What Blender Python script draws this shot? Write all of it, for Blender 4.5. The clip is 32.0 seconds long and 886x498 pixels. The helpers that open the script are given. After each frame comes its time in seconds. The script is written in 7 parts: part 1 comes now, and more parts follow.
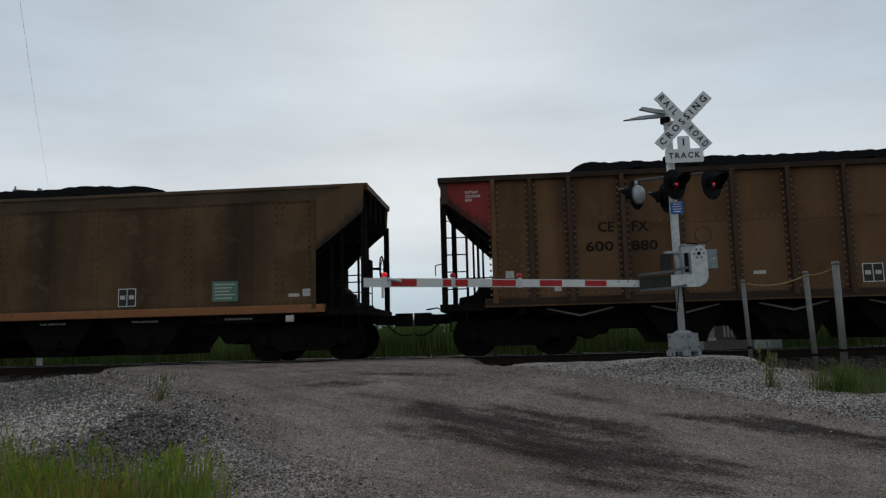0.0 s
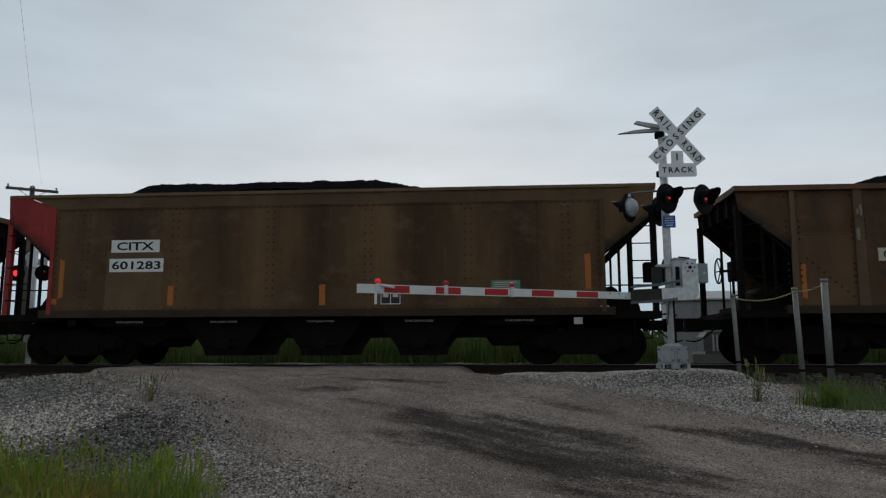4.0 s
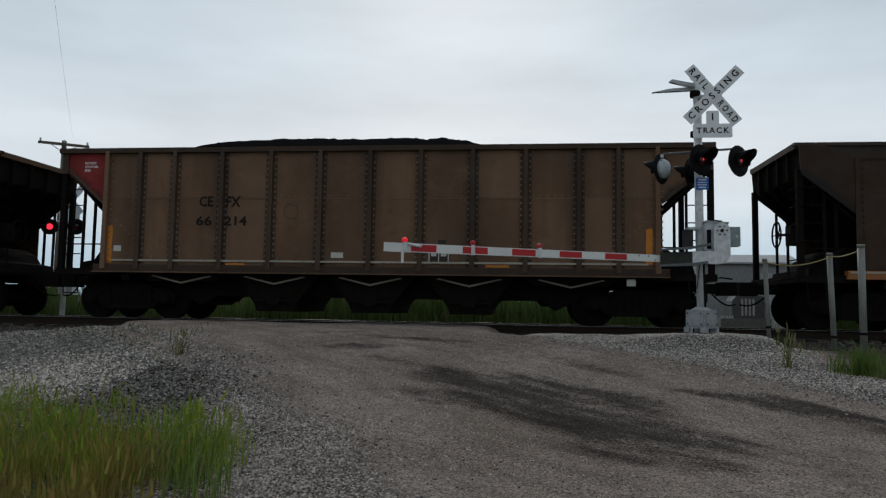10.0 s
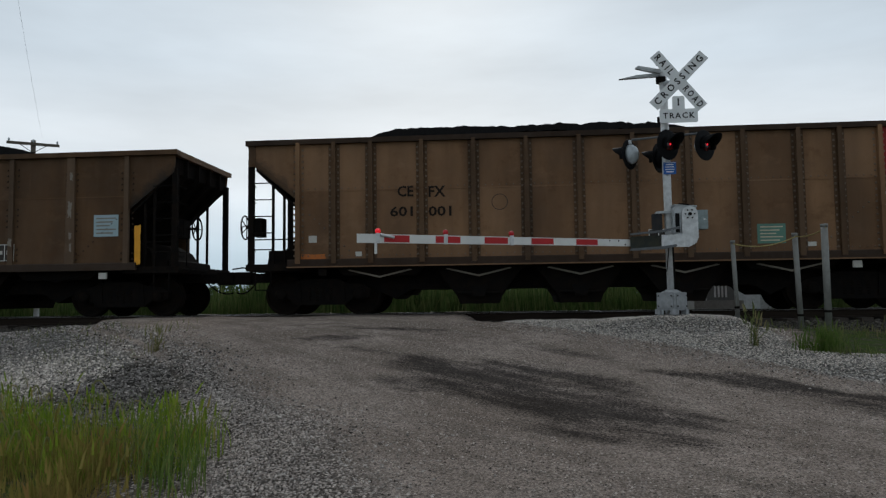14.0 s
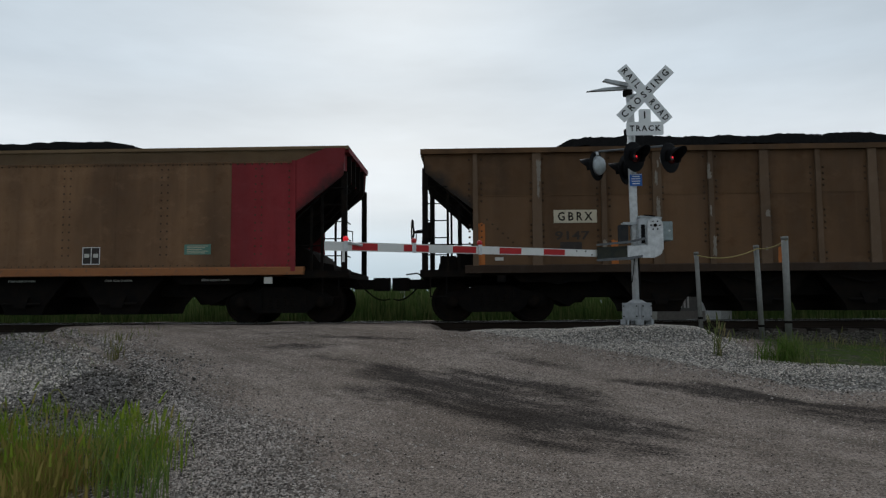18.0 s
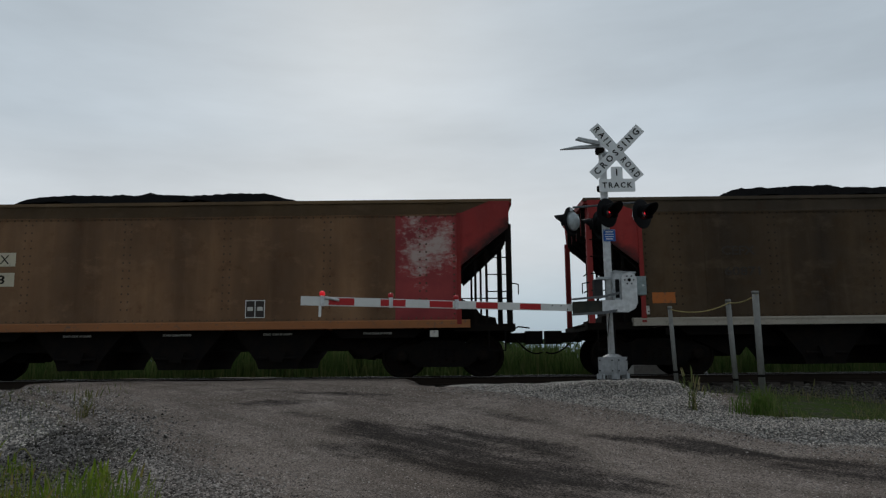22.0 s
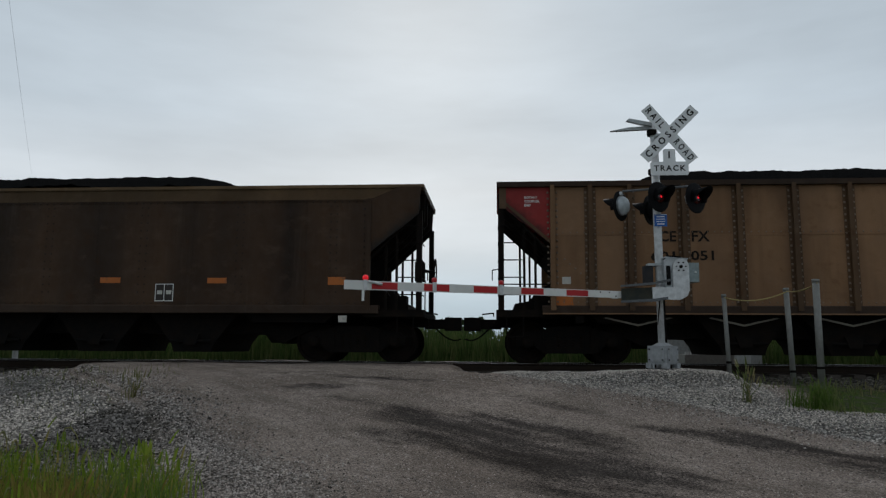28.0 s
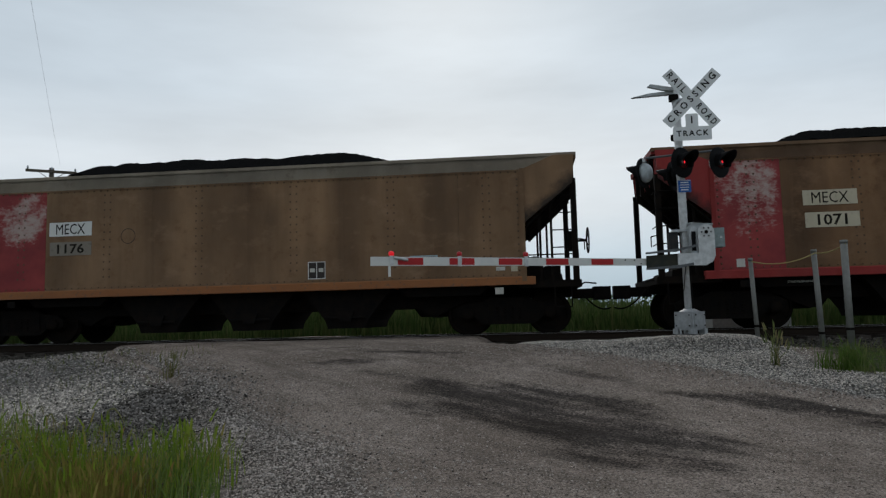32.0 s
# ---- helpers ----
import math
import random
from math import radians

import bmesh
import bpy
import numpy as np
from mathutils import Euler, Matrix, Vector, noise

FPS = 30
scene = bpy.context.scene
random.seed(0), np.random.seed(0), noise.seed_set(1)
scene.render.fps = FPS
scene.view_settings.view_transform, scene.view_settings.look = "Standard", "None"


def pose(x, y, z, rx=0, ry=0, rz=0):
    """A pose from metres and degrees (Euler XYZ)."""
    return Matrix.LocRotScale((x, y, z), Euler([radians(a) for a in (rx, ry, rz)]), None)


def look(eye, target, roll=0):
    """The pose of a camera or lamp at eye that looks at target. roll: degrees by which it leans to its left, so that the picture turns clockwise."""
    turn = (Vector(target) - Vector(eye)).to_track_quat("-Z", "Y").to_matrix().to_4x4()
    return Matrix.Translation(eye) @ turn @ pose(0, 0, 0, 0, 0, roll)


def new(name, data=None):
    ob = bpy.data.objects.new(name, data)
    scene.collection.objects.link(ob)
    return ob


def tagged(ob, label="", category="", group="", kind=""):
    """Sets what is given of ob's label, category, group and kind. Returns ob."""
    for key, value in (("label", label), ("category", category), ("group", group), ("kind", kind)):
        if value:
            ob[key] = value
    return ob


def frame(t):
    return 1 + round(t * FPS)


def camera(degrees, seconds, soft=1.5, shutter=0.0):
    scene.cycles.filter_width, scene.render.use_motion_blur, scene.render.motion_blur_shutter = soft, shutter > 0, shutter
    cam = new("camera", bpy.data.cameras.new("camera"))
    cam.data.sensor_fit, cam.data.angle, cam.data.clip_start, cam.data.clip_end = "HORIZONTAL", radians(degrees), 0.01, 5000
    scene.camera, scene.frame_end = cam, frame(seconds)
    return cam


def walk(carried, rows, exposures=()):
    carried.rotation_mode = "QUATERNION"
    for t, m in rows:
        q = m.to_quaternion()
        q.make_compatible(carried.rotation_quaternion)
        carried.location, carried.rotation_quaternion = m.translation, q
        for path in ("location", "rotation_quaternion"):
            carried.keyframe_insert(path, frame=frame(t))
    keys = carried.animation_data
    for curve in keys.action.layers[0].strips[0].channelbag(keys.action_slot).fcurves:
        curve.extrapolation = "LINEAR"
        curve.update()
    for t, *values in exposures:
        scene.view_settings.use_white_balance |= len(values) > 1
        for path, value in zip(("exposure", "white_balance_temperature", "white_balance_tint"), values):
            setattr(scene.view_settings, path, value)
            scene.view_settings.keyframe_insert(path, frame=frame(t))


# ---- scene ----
# ---- camera ----
cam = camera(62.7, 32.0, 1.3)
PATH = (
    (0.0, -0.017, 0.028, 0.338, 5.45, 7.28, 1.45),
    (0.5, -0.035, 0.03, 0.328, 4.97, 4.69, -0.33),
    (1.0, -0.023, 0.058, 0.345, 5.66, 5.5, -0.45),
    (1.5, -0.036, 0.017, 0.338, 4.38, 7.42, -0.45),
    (2.0, -0.029, 0.014, 0.34, 5.41, 7.45, 0.11),
    (2.5, -0.015, 0.091, 0.355, 5.35, 6.85, 0.27),
    (3.0, -0.028, -0.041, 0.331, 4.96, 7.7, 1.28),
    (3.5, -0.028, -0.057, 0.342, 4.65, 8.49, 0.39),
    (4.0, -0.034, -0.043, 0.333, 4.66, 7.87, 0.13),
    (4.5, -0.036, -0.045, 0.339, 4.2, 7.07, 0.07),
    (6.5, -0.088, 0.033, 0.392, 5.31, 6.65, -0.58),
    (7.0, -0.081, 0.045, 0.392, 4.91, 6.2, -0.12),
    (7.5, -0.07, 0.035, 0.377, 4.27, 6.6, 0.76),
    (8.0, -0.063, 0.015, 0.371, 3.4, 6.39, 0.83),
    (8.5, -0.08, 0.024, 0.336, 4.44, 5.34, 0.67),
    (9.0, -0.059, 0.046, 0.371, 5.15, 5.78, 1.45),
    (9.5, -0.076, 0.06, 0.36, 6.38, 6.25, 0.89),
    (10.0, -0.063, 0.028, 0.343, 6.59, 4.65, -0.92),
    (10.5, -0.034, -0.016, 0.334, 4.95, 4.55, -0.4),
    (11.0, -0.03, -0.027, 0.332, 3.76, 5.42, -0.38),
    (11.5, -0.001, -0.028, 0.326, 4.85, 4.68, 0.84),
    (12.0, -0.01, -0.03, 0.307, 4.46, 5.72, 1.1),
    (12.5, 0.02, -0.054, 0.308, 5.68, 5.5, 1.81),
    (13.0, 0.062, -0.058, 0.316, 5.83, 3.46, 2.26),
    (13.5, 0.056, -0.064, 0.32, 5.56, 3.81, 0.65),
    (14.0, 0.05, -0.06, 0.311, 5.1, 3.96, 0.71),
    (14.5, 0.036, -0.041, 0.326, 4.58, 4.91, 0.25),
    (16.5, -0.001, -0.108, 0.298, 2.6, 4.77, -0.84),
    (17.0, -0.015, -0.045, 0.302, 2.57, 4.58, -0.98),
    (17.5, -0.008, -0.051, 0.312, 2.03, 4.36, 0.33),
    (18.0, -0.008, -0.033, 0.306, 2.29, 4.66, 0.35),
    (18.5, -0.022, -0.044, 0.305, 2.17, 5.08, 0.1),
    (19.0, -0.001, -0.043, 0.322, 2.44, 4.87, 0.21),
    (19.5, 0.001, -0.053, 0.316, 2.68, 5.84, -0.9),
    (20.0, -0.006, -0.059, 0.312, 2.68, 6.02, -1.23),
    (20.5, 0.005, -0.069, 0.333, 2.64, 5.78, 0.19),
    (21.0, -0.005, -0.084, 0.324, 1.93, 6.03, -0.46),
    (21.5, -0.021, -0.086, 0.301, 1.55, 5.95, -0.31),
    (22.0, 0.003, -0.108, 0.307, 0.51, 8.91, 0.57),
    (22.5, -0.002, -0.098, 0.292, 1.08, 9.73, 0.26),
    (23.0, -0.006, -0.098, 0.31, 2.17, 9.75, 0.08),
    (23.5, 0.018, 0.111, 0.352, 1.91, 7.46, -0.92),
    (24.0, 0.029, 0.087, 0.327, 2.37, 8.01, -0.3),
    (24.5, 0.033, 0.093, 0.338, 2.82, 7.51, -0.48),
    (26.5, 0.047, 0.103, 0.329, 3.61, 8.05, -0.18),
    (27.0, 0.074, 0.1, 0.314, 3.33, 8.46, -0.04),
    (27.5, 0.061, 0.107, 0.317, 4.12, 8.34, -0.62),
    (28.0, 0.057, 0.095, 0.317, 4.22, 7.78, -0.34),
    (28.5, 0.047, 0.097, 0.309, 4.77, 7.13, -0.87),
    (29.0, 0.061, 0.094, 0.32, 5.31, 6.39, -0.98),
    (29.5, 0.061, 0.095, 0.33, 6.08, 6.44, -1.43),
    (30.0, 0.066, 0.103, 0.334, 6.66, 5.51, -0.88),
    (30.5, 0.064, -0.028, 0.32, 6.11, 5.54, -0.4),
    (31.0, 0.062, 0.004, 0.333, 6.44, 5.57, 0.71),
    (31.5, 0.066, 0.0, 0.341, 5.7, 5.14, 1.32),
    (32.0, 0.056, -0.005, 0.342, 6.31, 5.58, 1.42),
)
walk(cam, [(t, pose(x, y, z, 90 + p, r, w)) for t, x, y, z, w, p, r in PATH],
     [(0, 0.0), (1, 0.10), (2, -0.05), (4, -0.05), (7, 0.02), (9, 0.10), (11, 0.13), (12, 0.06), (13, 0.16), (14.5, 0.20), (17, 0.17), (18, 0.16), (20, 0.05), (22, -0.12), (23, -0.12), (24.5, 0.0), (28, 0.0), (29.5, 0.1), (32, 0.12)])

# ---- world, sun ----
world = bpy.data.worlds.new("overcast_sky")
scene.world = world
world.use_nodes = True


def build_sky():
    nt = world.node_tree
    N, K = nt.nodes, nt.links
    N.clear()
    out = N.new("ShaderNodeOutputWorld")
    bg = N.new("ShaderNodeBackground")
    sky = N.new("ShaderNodeTexSky")
    sky.sky_type, sky.sun_disc = "NISHITA", False
    sky.sun_elevation, sky.sun_rotation = radians(28), radians(-6)
    sky.air_density, sky.dust_density = 1.0, 2.0
    dim = N.new("ShaderNodeMix"); dim.data_type = "RGBA"; dim.blend_type = "MULTIPLY"
    dim.inputs[0].default_value = 1.0
    dim.inputs[7].default_value = (0.06, 0.06, 0.06, 1)
    K.new(sky.outputs[0], dim.inputs[6])
    co = N.new("ShaderNodeTexCoord")
    sep = N.new("ShaderNodeSeparateXYZ")
    K.new(co.outputs["Generated"], sep.inputs[0])
    ramp = N.new("ShaderNodeValToRGB")
    K.new(sep.outputs[2], ramp.inputs[0])
    e = ramp.color_ramp.elements
    e[0].position, e[0].color = 0.0, (0.31, 0.46, 0.59, 1)
    e[1].position, e[1].color = 1.0, (0.52, 0.56, 0.60, 1)
    for p, c in ((0.06, (0.41, 0.545, 0.655, 1)), (0.14, (0.62, 0.69, 0.75, 1)), (0.21, (0.66, 0.72, 0.77, 1)), (0.30, (0.54, 0.62, 0.69, 1)), (0.45, (0.49, 0.57, 0.64, 1))):
        q = e.new(p); q.color = c
    # soft cloud sheets, stretched along the horizon
    mp = N.new("ShaderNodeMapping")
    mp.inputs["Scale"].default_value = (1.2, 1.2, 5.0)
    K.new(co.outputs["Generated"], mp.inputs[0])
    nz = N.new("ShaderNodeTexNoise")
    nz.inputs["Scale"].default_value, nz.inputs["Detail"].default_value, nz.inputs["Roughness"].default_value = 1.6, 5, 0.55
    K.new(mp.outputs[0], nz.inputs[0])
    cr = N.new("ShaderNodeMapRange")
    cr.inputs[1].default_value, cr.inputs[2].default_value, cr.inputs[3].default_value, cr.inputs[4].default_value = 0.3, 0.7, 0.86, 1.12
    K.new(nz.outputs[0], cr.inputs[0])
    mul = N.new("ShaderNodeMix"); mul.data_type = "RGBA"; mul.blend_type = "MULTIPLY"
    mul.inputs[0].default_value = 1.0
    # the cloud is thickest and darkest away from the hidden sun
    away = N.new("ShaderNodeMapRange")
    away.inputs[1].default_value, away.inputs[2].default_value, away.inputs[3].default_value, away.inputs[4].default_value = -1.0, 0.75, 0.78, 1.0
    K.new(sep.outputs[1], away.inputs[0])
    shade = N.new("ShaderNodeMix"); shade.data_type = "RGBA"; shade.blend_type = "MULTIPLY"
    shade.inputs[0].default_value = 1.0
    K.new(ramp.outputs[0], shade.inputs[6]); K.new(away.outputs[0], shade.inputs[7])
    K.new(shade.outputs[2], mul.inputs[6]); K.new(cr.outputs[0], mul.inputs[7])
    mix = N.new("ShaderNodeMix"); mix.data_type = "RGBA"
    mix.inputs[0].default_value = 0.92
    K.new(dim.outputs[2], mix.inputs[6]); K.new(mul.outputs[2], mix.inputs[7])
    K.new(mix.outputs[2], bg.inputs[0])
    bg.inputs[1].default_value = 1.0
    K.new(bg.outputs[0], out.inputs[0])


build_sky()
sun = new("sun", bpy.data.lights.new("sun", "SUN"))
sun.data.energy, sun.data.angle, sun.data.color = 0.5, radians(20), (1.0, 0.97, 0.93)
sun.matrix_world = look((0, 0, 0), (0.1, -0.9, -0.55))

# ---- helpers for meshes ----


def box(bm, x0, x1, y0, y1, z0, z1):
    v = [bm.verts.new(p) for p in ((x0, y0, z0), (x1, y0, z0), (x1, y1, z0), (x0, y1, z0), (x0, y0, z1), (x1, y0, z1), (x1, y1, z1), (x0, y1, z1))]
    for f in ((0, 3, 2, 1), (4, 5, 6, 7), (0, 1, 5, 4), (1, 2, 6, 5), (2, 3, 7, 6), (3, 0, 4, 7)):
        bm.faces.new([v[i] for i in f])
    return bm


def prism(bm, pts, a, b, axis="y"):
    """Extrude a polygon, given in the two other axes, from a to b."""
    def at(p, c):
        return {"y": (p[0], c, p[1]), "x": (c, p[0], p[1]), "z": (p[0], p[1], c)}[axis]
    lo = [bm.verts.new(at(p, a)) for p in pts]
    hi = [bm.verts.new(at(p, b)) for p in pts]
    n = len(pts)
    bm.faces.new(lo), bm.faces.new(hi[::-1])
    for i in range(n):
        bm.faces.new((lo[i], hi[i], hi[(i + 1) % n], lo[(i + 1) % n]))
    return bm


def rod(bm, a, b, r, n=8, r2=None, caps=True):
    a, b = Vector(a), Vector(b)
    d = (b - a).normalized()
    u = d.orthogonal().normalized()
    w = d.cross(u)
    r2 = r if r2 is None else r2
    ra, rb = [], []
    for i in range(n):
        k = u * math.cos(2 * math.pi * i / n) + w * math.sin(2 * math.pi * i / n)
        ra.append(bm.verts.new(a + k * r)), rb.append(bm.verts.new(b + k * r2))
    for i in range(n):
        bm.faces.new((ra[i], ra[(i + 1) % n], rb[(i + 1) % n], rb[i]))
    if caps:
        bm.faces.new(ra[::-1]), bm.faces.new(rb)
    return bm


def tube(bm, pts, r, n=8):
    """One continuous round tube along a line of points."""
    pts = [Vector(p) for p in pts]
    rings = []
    for i, p in enumerate(pts):
        d = (pts[min(i + 1, len(pts) - 1)] - pts[max(i - 1, 0)]).normalized()
        u = d.cross(Vector((0.31, 0.17, 0.93))).normalized()
        w = d.cross(u)
        rings.append([bm.verts.new(p + u * (r * math.cos(2 * math.pi * j / n)) + w * (r * math.sin(2 * math.pi * j / n))) for j in range(n)])
    for a, b in zip(rings, rings[1:]):
        for j in range(n):
            bm.faces.new((a[j], a[(j + 1) % n], b[(j + 1) % n], b[j]))
    bm.faces.new(rings[0][::-1]), bm.faces.new(rings[-1])
    return bm


def turned(bm, profile, n=20, axis="z", at=(0, 0, 0)):
    """A solid of revolution from (radius, height) pairs."""
    rings = []
    for r, h in profile:
        ring = []
        for i in range(n):
            c, s = r * math.cos(2 * math.pi * i / n), r * math.sin(2 * math.pi * i / n)
            p = {"z": (c, s, h), "y": (c, h, -s), "x": (h, c, s)}[axis]
            ring.append(bm.verts.new(Vector(p) + Vector(at)))
        rings.append(ring)
    for a, b in zip(rings, rings[1:]):
        for i in range(n):
            bm.faces.new((a[i], a[(i + 1) % n], b[(i + 1) % n], b[i]))
    bm.faces.new(rings[0][::-1]), bm.faces.new(rings[-1])
    return bm


def mesh_of(name, bm, material, smooth=False):
    bmesh.ops.recalc_face_normals(bm, faces=bm.faces)
    me = bpy.data.meshes.new(name)
    bm.to_mesh(me)
    bm.free()
    for m in material if isinstance(material, (list, tuple)) else (material,):
        me.materials.append(m)
    if smooth:
        me.shade_smooth()
    return me


def part(name, bm, material, parent, label="", smooth=False):
    ob = new(name, mesh_of(name, bm, material, smooth))
    ob.parent = parent
    return tagged(ob, label)


def empty(name, m=None):
    ob = new(name)
    if m is not None:
        ob.matrix_basis = m
    return ob


def B():
    return bmesh.new()


TEXTS = {}


def text_mesh(body, size, material, gap=1.0):
    """Letters as a thin mesh, centred, in the xz plane facing -y."""
    key = (body, size, material.name, gap)
    if key not in TEXTS:
        cu = bpy.data.curves.new("letters", "FONT")
        cu.body, cu.size, cu.extrude, cu.offset = body, size, 0.001, (0.0 if "M" in body else 0.022) * size
        cu.align_x, cu.align_y, cu.resolution_u, cu.space_character = "CENTER", "CENTER", 2, gap
        ob = new("letters", cu)
        bpy.context.view_layer.update()
        me = bpy.data.meshes.new_from_object(ob.evaluated_get(bpy.context.evaluated_depsgraph_get()))
        bpy.data.objects.remove(ob)
        me.transform(Matrix.Rotation(radians(90), 4, "X"))
        me.materials.clear(), me.materials.append(material)
        TEXTS[key] = me
    return TEXTS[key]


def letters(body, size, material, parent, x, y, z, squeeze=1.0, name="lettering", gap=1.0):
    ob = new(name, text_mesh(body, size, material, gap))
    ob.parent = parent
    ob.matrix_basis = Matrix.Translation((x, y, z)) @ Matrix.Diagonal((squeeze, 1, 1, 1))
    return ob
# ---- materials ----


class Mat:
    """A node material with short ways to add nodes."""

    def __init__(self, name):
        self.m = bpy.data.materials.new(name)
        self.m.use_nodes = True
        self.nt = self.m.node_tree
        self.b = self.nt.nodes["Principled BSDF"]

    def n(self, kind, **inputs):
        node = self.nt.nodes.new("ShaderNode" + kind)
        for k, v in inputs.items():
            self.put(node.inputs[k.replace("_", " ")], v)
        return node

    def put(self, socket, v):
        if hasattr(v, "is_output"):
            self.nt.links.new(v, socket)
        else:
            socket.default_value = v

    def co(self, scale=(1, 1, 1), seed=True, turn=0):
        t = self.n("TexCoord")
        mp = self.n("Mapping", Vector=t.outputs["Object"])
        mp.inputs["Scale"].default_value = scale
        if turn:
            spin = self.n("Mapping", Vector=t.outputs["Object"])
            spin.inputs["Rotation"].default_value = (0, 0, radians(turn))
            self.put(mp.inputs["Vector"], spin.outputs[0])
        if seed:
            a = self.nt.nodes.new("ShaderNodeAttribute")
            a.attribute_type, a.attribute_name = "OBJECT", "seed"
            add = self.n("VectorMath")
            self.put(add.inputs[0], mp.outputs[0])
            self.put(add.inputs[1], a.outputs["Vector"])
            return add.outputs[0]
        return mp.outputs[0]

    def noise(self, co, scale, detail=4, rough=0.55):
        return self.n("TexNoise", Vector=co, Scale=scale, Detail=detail, Roughness=rough).outputs[0]

    def rng(self, v, a, b, c, d):
        r = self.n("MapRange")
        self.put(r.inputs[0], v)
        for i, q in enumerate((a, b, c, d)):
            r.inputs[i + 1].default_value = q
        return r.outputs[0]

    def mix(self, f, a, b, blend="MIX"):
        x = self.nt.nodes.new("ShaderNodeMix")
        x.data_type, x.blend_type = "RGBA", blend
        self.put(x.inputs[0], f)
        for s, v in ((6, a), (7, b)):
            self.put(x.inputs[s], (*v, 1) if isinstance(v, tuple) and len(v) == 3 else v)
        return x.outputs[2]

    def math(self, op, a, b):
        x = self.nt.nodes.new("ShaderNodeMath")
        x.operation = op
        self.put(x.inputs[0], a), self.put(x.inputs[1], b)
        return x.outputs[0]

    def bump(self, h, strength=0.3, distance=0.01):
        x = self.n("Bump", Height=h, Strength=strength, Distance=distance)
        self.put(self.b.inputs["Normal"], x.outputs[0])

    def done(self, colour, rough=0.6, metal=0.0, spec=None):
        self.put(self.b.inputs["Base Color"], (*colour, 1) if isinstance(colour, tuple) else colour)
        self.put(self.b.inputs["Roughness"], rough)
        self.put(self.b.inputs["Metallic"], metal)
        if spec is not None:
            self.put(self.b.inputs["Specular IOR Level"], spec)
        return self.m


def scaled(c, k):
    return tuple(min(1.0, v * k) for v in c)


